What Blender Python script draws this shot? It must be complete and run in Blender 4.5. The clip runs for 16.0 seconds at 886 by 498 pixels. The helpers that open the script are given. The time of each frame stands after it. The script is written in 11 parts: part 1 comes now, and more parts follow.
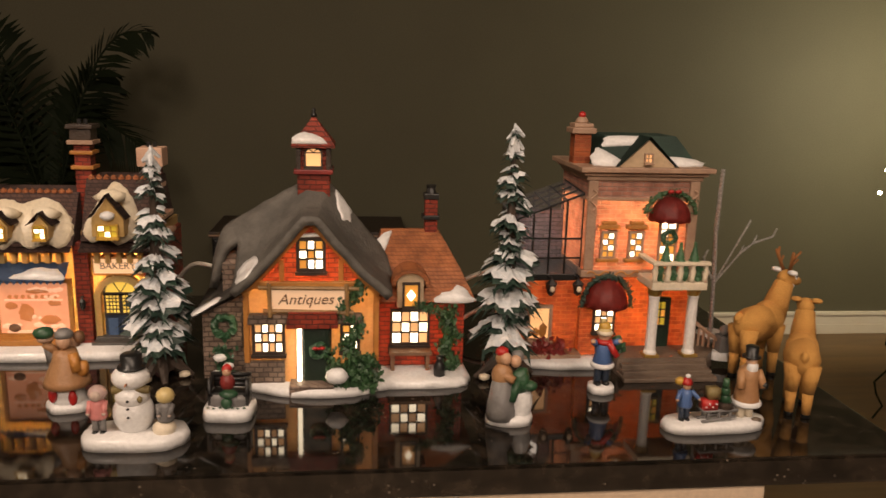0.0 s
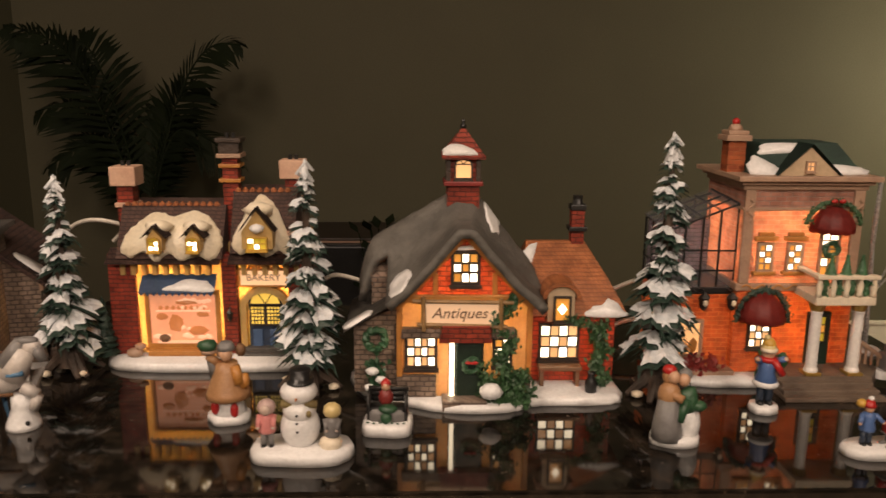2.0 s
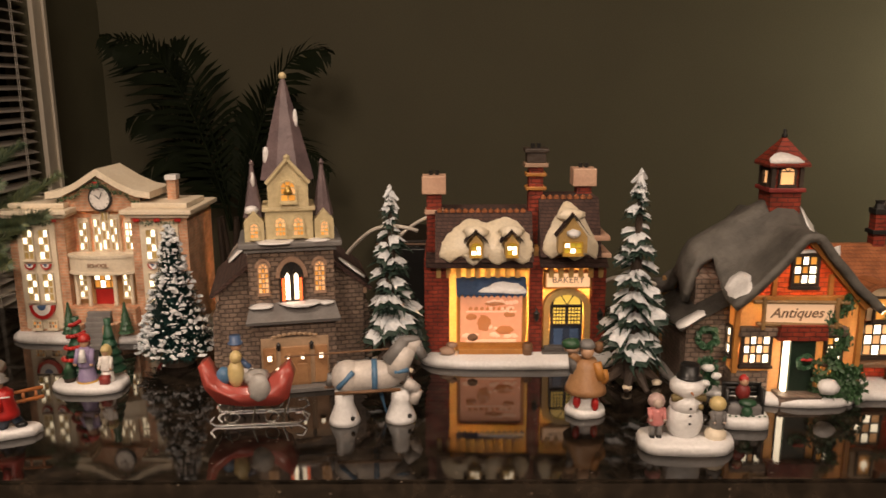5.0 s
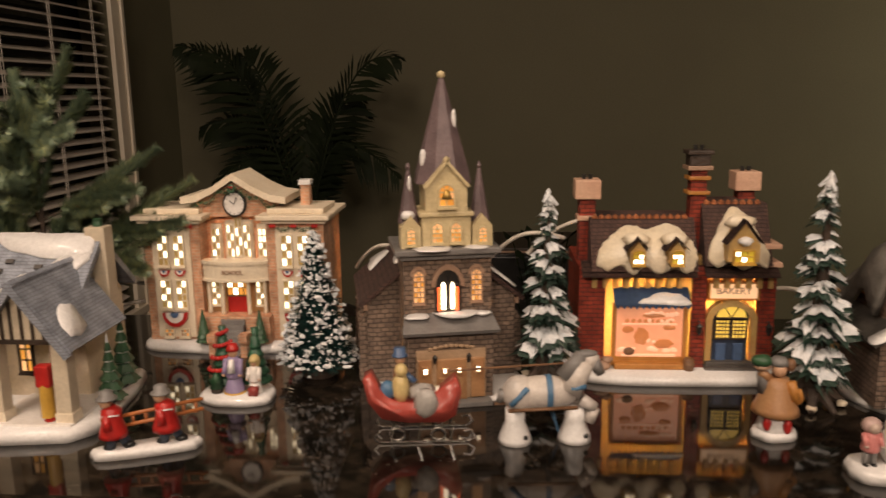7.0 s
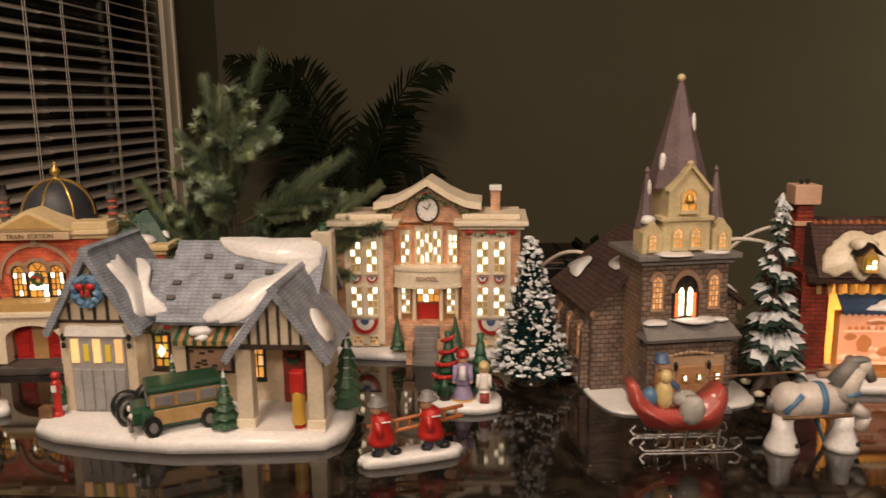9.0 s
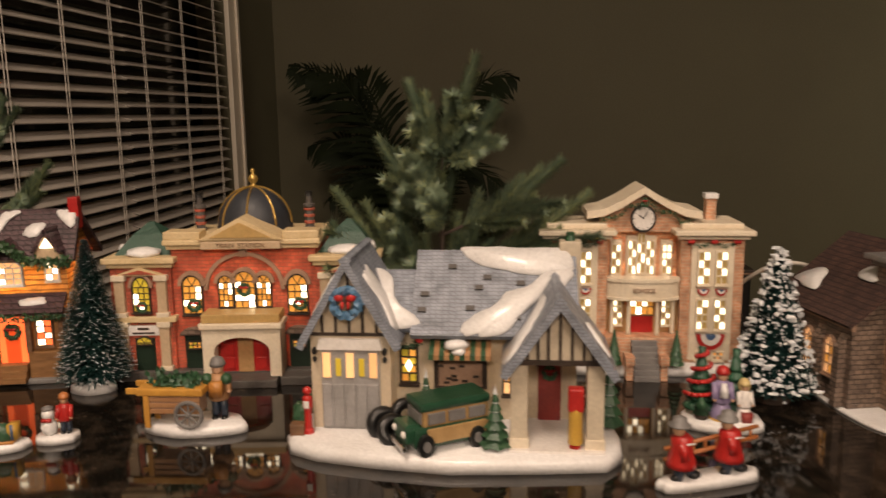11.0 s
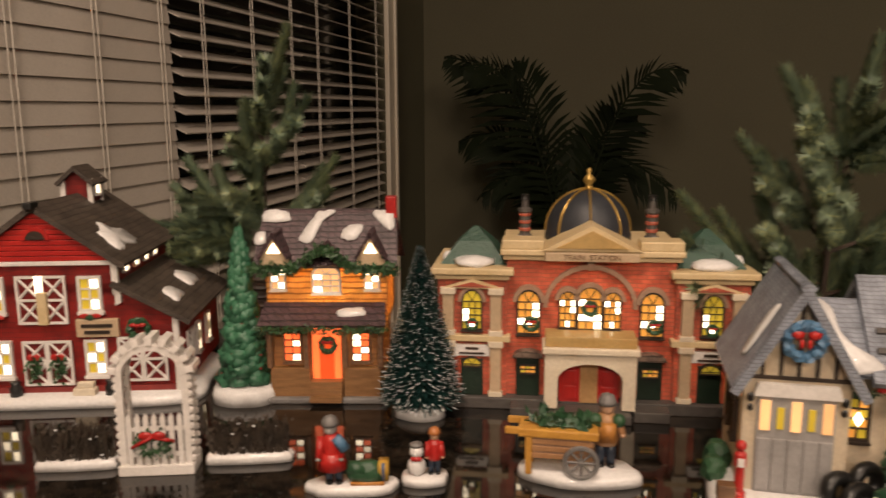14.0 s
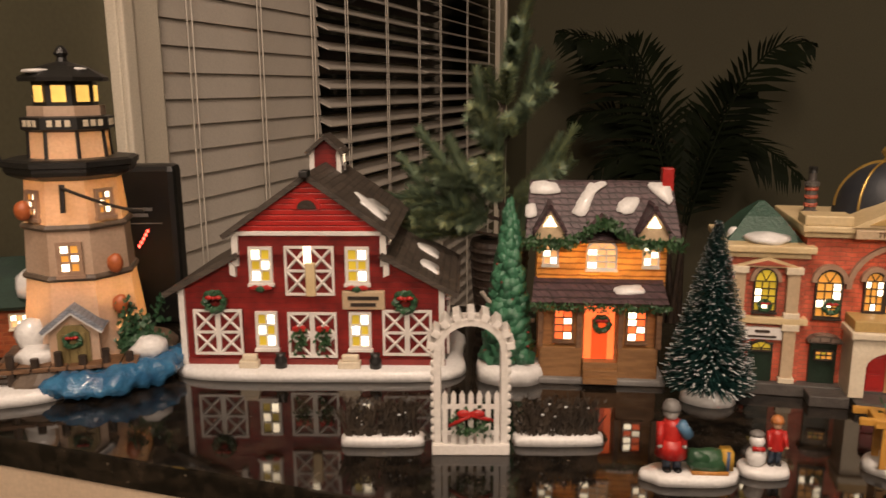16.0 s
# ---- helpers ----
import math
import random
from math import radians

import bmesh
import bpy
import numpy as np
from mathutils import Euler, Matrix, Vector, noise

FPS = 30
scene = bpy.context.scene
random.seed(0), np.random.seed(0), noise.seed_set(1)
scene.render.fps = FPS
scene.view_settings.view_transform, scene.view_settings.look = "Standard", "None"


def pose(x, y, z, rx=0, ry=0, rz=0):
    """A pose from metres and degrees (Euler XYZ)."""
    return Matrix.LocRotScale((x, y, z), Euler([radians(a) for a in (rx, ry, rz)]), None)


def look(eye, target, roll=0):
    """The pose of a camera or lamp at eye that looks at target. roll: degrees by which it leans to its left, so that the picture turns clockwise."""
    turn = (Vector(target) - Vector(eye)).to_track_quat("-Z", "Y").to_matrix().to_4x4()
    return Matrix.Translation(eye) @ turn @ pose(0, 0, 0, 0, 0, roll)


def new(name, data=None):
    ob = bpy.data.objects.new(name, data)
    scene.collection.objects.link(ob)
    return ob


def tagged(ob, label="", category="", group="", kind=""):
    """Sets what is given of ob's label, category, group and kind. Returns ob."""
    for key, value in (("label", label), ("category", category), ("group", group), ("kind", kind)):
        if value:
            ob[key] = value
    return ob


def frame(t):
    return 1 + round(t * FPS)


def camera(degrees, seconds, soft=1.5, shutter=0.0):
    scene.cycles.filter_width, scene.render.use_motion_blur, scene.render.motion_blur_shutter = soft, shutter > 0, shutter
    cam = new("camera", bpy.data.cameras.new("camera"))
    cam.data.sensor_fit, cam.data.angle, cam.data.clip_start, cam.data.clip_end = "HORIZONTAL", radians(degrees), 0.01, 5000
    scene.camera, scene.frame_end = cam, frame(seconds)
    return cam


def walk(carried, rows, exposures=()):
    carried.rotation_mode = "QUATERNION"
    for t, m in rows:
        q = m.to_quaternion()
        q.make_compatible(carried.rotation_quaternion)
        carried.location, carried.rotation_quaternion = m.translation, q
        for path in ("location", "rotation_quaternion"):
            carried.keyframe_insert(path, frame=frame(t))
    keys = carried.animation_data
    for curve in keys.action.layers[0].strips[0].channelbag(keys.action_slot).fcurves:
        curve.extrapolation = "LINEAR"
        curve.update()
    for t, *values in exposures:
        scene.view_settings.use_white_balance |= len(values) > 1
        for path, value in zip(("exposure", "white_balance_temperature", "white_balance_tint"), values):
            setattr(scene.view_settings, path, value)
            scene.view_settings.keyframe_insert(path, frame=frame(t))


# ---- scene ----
cam = camera(59.6, 16.0, shutter=0.5)
METRES, EYE, TILT, LEAN, TURN = 1.15, 1.14, 0.0, 0.0, -6.7
ROWS = [
    (0.0, 0.0, 0.0, 0.0, 0.34, -12.49, -1.52),
    (0.5, -0.0079, 0.0034, 0.0011, 1.59, -12.34, -1.36),
    (1.0, -0.0108, 0.0061, 0.0018, 2.91, -12.24, -1.09),
    (1.5, -0.029, 0.0069, 0.0002, 4.19, -12.31, -0.75),
    (2.0, -0.0552, 0.0081, 0.0021, 5.11, -12.24, -0.47),
    (2.5, -0.0818, 0.0032, 0.0001, 5.78, -12.43, -0.27),
    (3.0, -0.1219, -0.0116, 0.0033, 6.13, -12.44, -0.11),
    (3.5, -0.1671, -0.0226, 0.0097, 6.28, -12.31, 0.02),
    (6.0, -0.2907, -0.0499, 0.0102, 8.21, -12.01, 0.36),
    (6.5, -0.309, -0.0399, 0.0069, 9.39, -11.8, 0.5),
    (7.0, -0.3342, -0.0257, 0.0045, 10.3, -11.55, 0.69),
    (7.5, -0.3865, -0.0347, 0.0081, 10.62, -11.15, 0.74),
    (8.0, -0.4227, -0.0388, 0.0059, 10.63, -10.98, 0.7),
    (10.5, -0.5911, -0.0633, -0.003, 11.28, -10.07, 0.65),
    (11.0, -0.6349, -0.0549, -0.0013, 12.07, -9.93, 0.77),
    (11.5, -0.6738, -0.0499, 0.0022, 12.95, -9.86, 0.67),
    (12.0, -0.7076, -0.0447, 0.0049, 14.0, -9.85, 0.43),
    (12.5, -0.7212, -0.0358, 0.0043, 15.19, -9.87, 0.24),
    (13.0, -0.7363, -0.0259, 0.0017, 16.52, -9.95, 0.22),
    (13.5, -0.7774, -0.0211, 0.0005, 17.95, -10.11, 0.21),
    (14.0, -0.8266, -0.022, -0.0016, 19.64, -10.28, 0.28),
    (14.5, -0.858, -0.0287, -0.004, 21.37, -10.59, 0.27),
    (15.0, -0.8953, -0.0314, -0.0071, 23.07, -10.99, 0.2),
    (15.5, -0.9338, -0.0379, -0.0073, 24.4, -11.42, 0.21),
    (16.0, -0.9635, -0.0511, -0.0091, 24.54, -11.79, 0.28),
]
walk(cam, [(t, pose(0, 0, EYE, TILT, LEAN, TURN) @ pose(METRES * x, METRES * y, METRES * z, 90 + pitch, roll, yaw)) for t, x, y, z, yaw, pitch, roll in ROWS])
TOP = 0.912          # height of the granite counter
FLOOR_Z = -0.09

# ---------------------------------------------------------------- world and lamps
world = bpy.data.worlds.new("night")
scene.world = world
world.use_nodes = True
world.node_tree.nodes["Background"].inputs[0].default_value = (0.02, 0.025, 0.04, 1)
world.node_tree.nodes["Background"].inputs[1].default_value = 0.2


def lamp(name, kind, place, power, colour, size=0.1, target=None):
    d = bpy.data.lights.new(name, kind)
    d.energy, d.color = power, colour
    if kind == "AREA":
        d.shape, d.size = "DISK", size
    else:
        d.shadow_soft_size = size
    ob = new(name, d)
    ob.matrix_world = look(place, target) if target else pose(*place)
    return ob


# assumed kitchen ceiling cans behind the camera; unseen spot added to brighten the right wall
lamp("ceiling_can_light", "AREA", (-1.0, -0.25, 2.50), 11.5, (1.0, 0.77, 0.60), 0.5, (-1.3, 0.5, 0.9))
lamp("ceiling_can_light", "AREA", (0.6, -0.8, 2.50), 7.5, (1.0, 0.77, 0.60), 0.5, (0.3, 0.3, 0.9))
lamp("ceiling_can_light", "AREA", (-0.9, -2.3, 2.45), 16, (1.0, 0.77, 0.60), 0.5, (-0.9, 0.4, 1.0))
lamp("ceiling_can_light", "AREA", (0.5, -2.3, 2.45), 15, (1.0, 0.77, 0.60), 0.5, (0.2, 0.4, 1.0))
side = lamp("unseen_wall_spot", "SPOT", (2.55, 2.75, 1.15), 26, (0.97, 0.84, 0.58), 0.12, (2.35, 3.75, 1.15))
side.data.spot_size, side.data.spot_blend = math.radians(158), 0.35
scene.view_settings.exposure = 0.93


# ---------------------------------------------------------------- materials
def nodes_of(name):
    m = bpy.data.materials.new(name)
    m.use_nodes = True
    nt = m.node_tree
    return m, nt, nt.nodes["Principled BSDF"], nt.nodes["Material Output"]


def glow_through(nt, bsdf, out, colour_socket, colour, trans):
    """Thin ceramic that lets the bulb inside shine through."""
    tr = nt.nodes.new("ShaderNodeBsdfTranslucent")
    mix = nt.nodes.new("ShaderNodeMixShader")
    mix.inputs[0].default_value = trans
    if colour_socket:
        nt.links.new(colour_socket, tr.inputs[0])
    else:
        tr.inputs[0].default_value = (*colour, 1)
    nt.links.new(bsdf.outputs[0], mix.inputs[1])
    nt.links.new(tr.outputs[0], mix.inputs[2])
    nt.links.new(mix.outputs[0], out.inputs[0])


def paint(name, a, b=None, scale=60.0, rough=0.4, bump=0.15, trans=0.0, metal=0.0, fine=400.0, coat=0.0, stretch=(1, 1, 1)):
    """Hand-painted or natural surface with two scales of variation."""
    m, nt, bsdf, out = nodes_of(name)
    b = b or tuple(c * 0.72 for c in a)
    tc = nt.nodes.new("ShaderNodeTexCoord")
    mp = nt.nodes.new("ShaderNodeMapping")
    mp.inputs["Scale"].default_value = stretch
    nt.links.new(tc.outputs["Object"], mp.inputs[0])
    n1 = nt.nodes.new("ShaderNodeTexNoise")
    n1.inputs["Scale"].default_value, n1.inputs["Detail"].default_value = scale, 4
    n2 = nt.nodes.new("ShaderNodeTexNoise")
    n2.inputs["Scale"].default_value, n2.inputs["Detail"].default_value = fine, 2
    nt.links.new(mp.outputs[0], n1.inputs[0])
    nt.links.new(mp.outputs[0], n2.inputs[0])
    ramp = nt.nodes.new("ShaderNodeValToRGB")
    ramp.color_ramp.elements[0].color, ramp.color_ramp.elements[1].color = (*b, 1), (*a, 1)
    ramp.color_ramp.elements[0].position, ramp.color_ramp.elements[1].position = 0.34, 0.62
    nt.links.new(n1.outputs[0], ramp.inputs[0])
    mul = nt.nodes.new("ShaderNodeMix")
    mul.data_type, mul.blend_type = "RGBA", "MULTIPLY"
    mul.inputs[0].default_value = 0.3
    nt.links.new(ramp.outputs[0], mul.inputs[6])
    nt.links.new(n2.outputs[0], mul.inputs[7])
    nt.links.new(mul.outputs[2], bsdf.inputs["Base Color"])
    bsdf.inputs["Roughness"].default_value, bsdf.inputs["Metallic"].default_value = rough, metal
    bsdf.inputs["Coat Weight"].default_value = coat
    bp = nt.nodes.new("ShaderNodeBump")
    bp.inputs["Strength"].default_value, bp.inputs["Distance"].default_value = bump, 0.002
    nt.links.new(n2.outputs[0], bp.inputs["Height"])
    nt.links.new(bp.outputs[0], bsdf.inputs["Normal"])
    if trans:
        glow_through(nt, bsdf, out, mul.outputs[2], a, trans)
    return m


def masonry(name, a, b, mortar, width=0.0085, row=0.0036, joint=0.0005, trans=0.0, rough=0.45, bump=0.8, offset=0.5):
    """Moulded and painted courses of small bricks, shingles or boards."""
    m, nt, bsdf, out = nodes_of(name)
    tc = nt.nodes.new("ShaderNodeTexCoord")
    sep, com = nt.nodes.new("ShaderNodeSeparateXYZ"), nt.nodes.new("ShaderNodeCombineXYZ")
    add = nt.nodes.new("ShaderNodeMath")
    nt.links.new(tc.outputs["Object"], sep.inputs[0])
    nt.links.new(sep.outputs[0], add.inputs[0])
    nt.links.new(sep.outputs[1], add.inputs[1])
    nt.links.new(add.outputs[0], com.inputs[0])
    nt.links.new(sep.outputs[2], com.inputs[1])
    wob = nt.nodes.new("ShaderNodeTexNoise")
    wob.inputs["Scale"].default_value = 120
    nt.links.new(tc.outputs["Object"], wob.inputs[0])
    vm = nt.nodes.new("ShaderNodeVectorMath")
    vm.operation = "MULTIPLY_ADD"
    vm.inputs[1].default_value = (0.0016, 0.0016, 0)
    nt.links.new(wob.outputs[1], vm.inputs[0])
    nt.links.new(com.outputs[0], vm.inputs[2])
    br = nt.nodes.new("ShaderNodeTexBrick")
    br.offset = offset
    br.inputs["Scale"].default_value = 1
    br.inputs["Brick Width"].default_value, br.inputs["Row Height"].default_value = width, row
    br.inputs["Mortar Size"].default_value, br.inputs["Mortar Smooth"].default_value = joint, 0.5
    br.inputs["Color1"].default_value, br.inputs["Color2"].default_value, br.inputs["Mortar"].default_value = (*a, 1), (*b, 1), (*mortar, 1)
    nt.links.new(vm.outputs[0], br.inputs[0])
    n1 = nt.nodes.new("ShaderNodeTexNoise")
    n1.inputs["Scale"].default_value, n1.inputs["Detail"].default_value = 90, 5
    nt.links.new(tc.outputs["Object"], n1.inputs[0])
    ramp = nt.nodes.new("ShaderNodeValToRGB")
    ramp.color_ramp.elements[0].color, ramp.color_ramp.elements[1].color = (0.6, 0.6, 0.6, 1), (1.15, 1.15, 1.15, 1)
    ramp.color_ramp.elements[0].position, ramp.color_ramp.elements[1].position = 0.3, 0.65
    nt.links.new(n1.outputs[0], ramp.inputs[0])
    mul = nt.nodes.new("ShaderNodeMix")
    mul.data_type, mul.blend_type = "RGBA", "MULTIPLY"
    mul.inputs[0].default_value = 1.0
    nt.links.new(br.outputs[0], mul.inputs[6])
    nt.links.new(ramp.outputs[0], mul.inputs[7])
    nt.links.new(mul.outputs[2], bsdf.inputs["Base Color"])
    bsdf.inputs["Roughness"].default_value = rough
    bp = nt.nodes.new("ShaderNodeBump")
    bp.invert = True
    bp.inputs["Strength"].default_value, bp.inputs["Distance"].default_value = bump, 0.0012
    nt.links.new(br.outputs[1], bp.inputs["Height"])
    nt.links.new(bp.outputs[0], bsdf.inputs["Normal"])
    if trans:
        glow_through(nt, bsdf, out, mul.outputs[2], a, trans)
    return m


def glow(name, colour, strength, vary=0.5):
    """Emissive: lit translucent window film, bulbs, glow added to signs and door; uneven from pane to pane."""
    m, nt, bsdf, out = nodes_of(name)
    bsdf.inputs["Base Color"].default_value = (*[min(1, c) * 0.6 for c in colour], 1)
    bsdf.inputs["Roughness"].default_value = 0.3
    bsdf.inputs["Emission Color"].default_value = (*colour, 1)
    tc = nt.nodes.new("ShaderNodeTexCoord")
    n = nt.nodes.new("ShaderNodeTexNoise")
    n.inputs["Scale"].default_value = 110
    nt.links.new(tc.outputs["Object"], n.inputs[0])
    info = nt.nodes.new("ShaderNodeObjectInfo")
    add = nt.nodes.new("ShaderNodeMath")
    nt.links.new(n.outputs[0], add.inputs[0])
    nt.links.new(info.outputs["Random"], add.inputs[1])
    mr = nt.nodes.new("ShaderNodeMapRange")
    mr.inputs[1].default_value, mr.inputs[2].default_value = 0.3, 1.5
    mr.inputs[3].default_value, mr.inputs[4].default_value = strength * (1 - vary), strength * (1 + vary)
    nt.links.new(add.outputs[0], mr.inputs[0])
    nt.links.new(mr.outputs[0], bsdf.inputs["Emission Strength"])
    return m


def granite():
    m, nt, bsdf, out = nodes_of("granite")
    tc = nt.nodes.new("ShaderNodeTexCoord")
    n1 = nt.nodes.new("ShaderNodeTexNoise")
    n1.inputs["Scale"].default_value, n1.inputs["Detail"].default_value, n1.inputs["Roughness"].default_value = 55, 8, 0.7
    v = nt.nodes.new("ShaderNodeTexVoronoi")
    v.inputs["Scale"].default_value = 210
    nt.links.new(tc.outputs["Object"], n1.inputs[0])
    nt.links.new(tc.outputs["Object"], v.inputs[0])
    r1 = nt.nodes.new("ShaderNodeValToRGB")
    e = r1.color_ramp.elements
    e[0].color, e[0].position = (0.006, 0.005, 0.004, 1), 0.45
    e[1].color, e[1].position = (0.040, 0.029, 0.020, 1), 0.76
    nt.links.new(n1.outputs[0], r1.inputs[0])
    r2 = nt.nodes.new("ShaderNodeValToRGB")
    e = r2.color_ramp.elements
    e[0].color, e[0].position = (0.16, 0.13, 0.10, 1), 0.02
    e[1].color, e[1].position = (0, 0, 0, 1), 0.22
    nt.links.new(v.outputs[0], r2.inputs[0])
    n3 = nt.nodes.new("ShaderNodeTexNoise")
    n3.inputs["Scale"].default_value = 45
    nt.links.new(tc.outputs["Object"], n3.inputs[0])
    r3 = nt.nodes.new("ShaderNodeValToRGB")
    r3.color_ramp.elements[0].position, r3.color_ramp.elements[1].position = 0.56, 0.64
    nt.links.new(n3.outputs[0], r3.inputs[0])
    mul = nt.nodes.new("ShaderNodeMix")
    mul.data_type, mul.blend_type = "RGBA", "MULTIPLY"
    mul.inputs[0].default_value = 1
    nt.links.new(r2.outputs[0], mul.inputs[6])
    nt.links.new(r3.outputs[0], mul.inputs[7])
    add = nt.nodes.new("ShaderNodeMix")
    add.data_type, add.blend_type = "RGBA", "ADD"
    add.inputs[0].default_value = 1
    nt.links.new(r1.outputs[0], add.inputs[6])
    nt.links.new(mul.outputs[2], add.inputs[7])
    nt.links.new(add.outputs[2], bsdf.inputs["Base Color"])
    n2 = nt.nodes.new("ShaderNodeTexNoise")
    n2.inputs["Scale"].default_value = 9
    nt.links.new(tc.outputs["Object"], n2.inputs[0])
    mr = nt.nodes.new("ShaderNodeMapRange")
    mr.inputs[3].default_value, mr.inputs[4].default_value = 0.02, 0.09
    nt.links.new(n2.outputs[0], mr.inputs[0])
    nt.links.new(mr.outputs[0], bsdf.inputs["Roughness"])
    bsdf.inputs["IOR"].default_value = 1.52
    return m


GRANITE = granite()
WALL = paint("olive_wall_paint", (0.107, 0.097, 0.056), (0.100, 0.090, 0.052), 3, 0.75, 0.08, fine=160)
TRIM = paint("trim_paint", (0.74, 0.67, 0.55), (0.70, 0.62, 0.50), 5, 0.4, 0.05)
CEILING = paint("ceiling_paint", (0.7, 0.66, 0.58), (0.66, 0.62, 0.54), 4, 0.9, 0.1)
CARPET = paint("wood_floor_stain", (0.17, 0.095, 0.03), (0.11, 0.06, 0.02), 6, 0.4, 0.1, stretch=(0.3, 4, 1))
TILE = paint("floor_tile", (0.66, 0.52, 0.38), (0.55, 0.42, 0.30), 5, 0.35, 0.1)
CABINET = paint("cabinet_paint", (0.62, 0.58, 0.52), (0.58, 0.54, 0.48), 6, 0.4, 0.05)
BLIND = paint("blind_slat", (0.66, 0.60, 0.53), (0.62, 0.56, 0.49), 8, 0.45, 0.04)
NIGHT = paint("night_glass", (0.008, 0.008, 0.01), None, 3, 0.08, 0.0)
CORD = paint("white_cord", (0.7, 0.64, 0.55), None, 30, 0.4, 0.0)
BLACK = paint("black_plastic", (0.012, 0.012, 0.012), None, 40, 0.35, 0.05)
SNOW = paint("snow_glaze", (0.84, 0.83, 0.82), (0.77, 0.755, 0.74), 45, 0.30, 0.25, trans=0.0, coat=0.3)
# warmer, lighter snow: the bulb's glow is put into the colour
SNOWLIT = paint("snow_glaze_lit", (0.90, 0.80, 0.62), (0.84, 0.72, 0.52), 45, 0.35, 0.25, trans=0.08)
THATCH = paint("thatch", (0.125, 0.115, 0.10), (0.078, 0.072, 0.063), 70, 0.65, 0.5, fine=260)
TERRA = masonry("terracotta_shingle", (0.40, 0.145, 0.055), (0.34, 0.115, 0.042), (0.26, 0.088, 0.034), 0.0034, 0.0026, 0.0004, trans=0.06)
RED_BRICK = masonry("red_brick", (0.33, 0.05, 0.025), (0.24, 0.035, 0.02), (0.12, 0.03, 0.02), trans=0.18)
ORANGE_BRICK = masonry("orange_brick", (0.46, 0.115, 0.038), (0.27, 0.06, 0.024), (0.42, 0.13, 0.05), trans=0.22)
PINK_BRICK = masonry("pink_brick", (0.62, 0.30, 0.215), (0.49, 0.21, 0.145), (0.52, 0.33, 0.26), trans=0.30)
STONE_BRICK = masonry("brown_stone", (0.25, 0.18, 0.135), (0.16, 0.115, 0.09), (0.10, 0.072, 0.055), 0.0066, 0.0038, 0.0006, trans=0.05)
TAN_BRICK = masonry("tan_brick", (0.70, 0.38, 0.23), (0.60, 0.30, 0.17), (0.62, 0.44, 0.30), 0.007, 0.003, 0.0005, trans=0.15, bump=0.5)
STATION_BRICK = masonry("station_brick", (0.56, 0.13, 0.075), (0.46, 0.095, 0.055), (0.30, 0.10, 0.06), 0.007, 0.0032, 0.0004, trans=0.12, bump=0.5)
BARN_RED = masonry("barn_boards", (0.20, 0.014, 0.012), (0.165, 0.011, 0.010), (0.12, 0.009, 0.008), 0.4, 0.004, 0.0003, trans=0.14, bump=0.3)
LOG = masonry("honey_logs", (0.64, 0.34, 0.10), (0.56, 0.28, 0.08), (0.3, 0.13, 0.035), 0.4, 0.0045, 0.0008, trans=0.22)
BLUE_SHINGLE = masonry("blue_grey_shingle", (0.27, 0.295, 0.345), (0.235, 0.26, 0.305), (0.165, 0.18, 0.215), 0.0045, 0.0022, 0.0004, bump=0.35)
PLUM_ROOF = masonry("plum_shingle", (0.09, 0.05, 0.055), (0.065, 0.035, 0.04), (0.03, 0.018, 0.02), 0.006, 0.004, 0.0006)
BARN_ROOF = masonry("barn_shingle", (0.075, 0.058, 0.045), (0.06, 0.046, 0.036), (0.045, 0.034, 0.027), 0.02, 0.003, 0.0004, rough=0.6, bump=0.4)
BROWN_ROOF = masonry("brown_shingle", (0.078, 0.040, 0.030), (0.055, 0.028, 0.022), (0.03, 0.015, 0.012), 0.005, 0.0030, 0.0005, rough=0.85, bump=0.6)
CREAM = paint("cream_ceramic", (0.72, 0.55, 0.36), (0.66, 0.49, 0.31), 40, 0.4, 0.15, trans=0.2)
PEACH = paint("peach_stucco", (0.68, 0.42, 0.19), (0.62, 0.36, 0.15), 50, 0.45, 0.2, trans=0.3)
BUTTER = paint("butter_ceramic", (0.72, 0.50, 0.20), (0.66, 0.43, 0.16), 45, 0.4, 0.15, trans=0.32)
IVORY = paint("ivory_trim", (0.80, 0.70, 0.54), (0.74, 0.63, 0.47), 60, 0.4, 0.2)
WHITEP = paint("white_trim", (0.84, 0.80, 0.76), (0.77, 0.73, 0.68), 60, 0.4, 0.15)
STONE_TRIM = paint("stone_trim", (0.42, 0.27, 0.18), (0.34, 0.21, 0.14), 70, 0.5, 0.3)
ORANGE_TRIM = paint("ochre_timber", (0.52, 0.23, 0.05), (0.42, 0.17, 0.035), 60, 0.45, 0.3)
CABINWOOD = paint("cabin_wood", (0.36, 0.18, 0.065), (0.25, 0.12, 0.04), 60, 0.5, 0.4, trans=0.16, stretch=(1, 1, 6))
WOODP = paint("painted_wood", (0.22, 0.11, 0.05), (0.13, 0.065, 0.03), 80, 0.5, 0.4, stretch=(1, 1, 5))
LIGHTWOOD = paint("honey_wood", (0.66, 0.34, 0.06), (0.54, 0.26, 0.045), 70, 0.45, 0.3)
DARKWOOD = paint("dark_timber", (0.05, 0.032, 0.022), (0.03, 0.02, 0.014), 80, 0.5, 0.3)
IRON = paint("black_iron", (0.018, 0.017, 0.016), None, 60, 0.4, 0.1)
SLATE = paint("grey_step", (0.10, 0.09, 0.08), (0.07, 0.06, 0.055), 60, 0.5, 0.3)
STEPSTONE = paint("brown_step", (0.17, 0.125, 0.09), (0.11, 0.08, 0.06), 60, 0.5, 0.4)
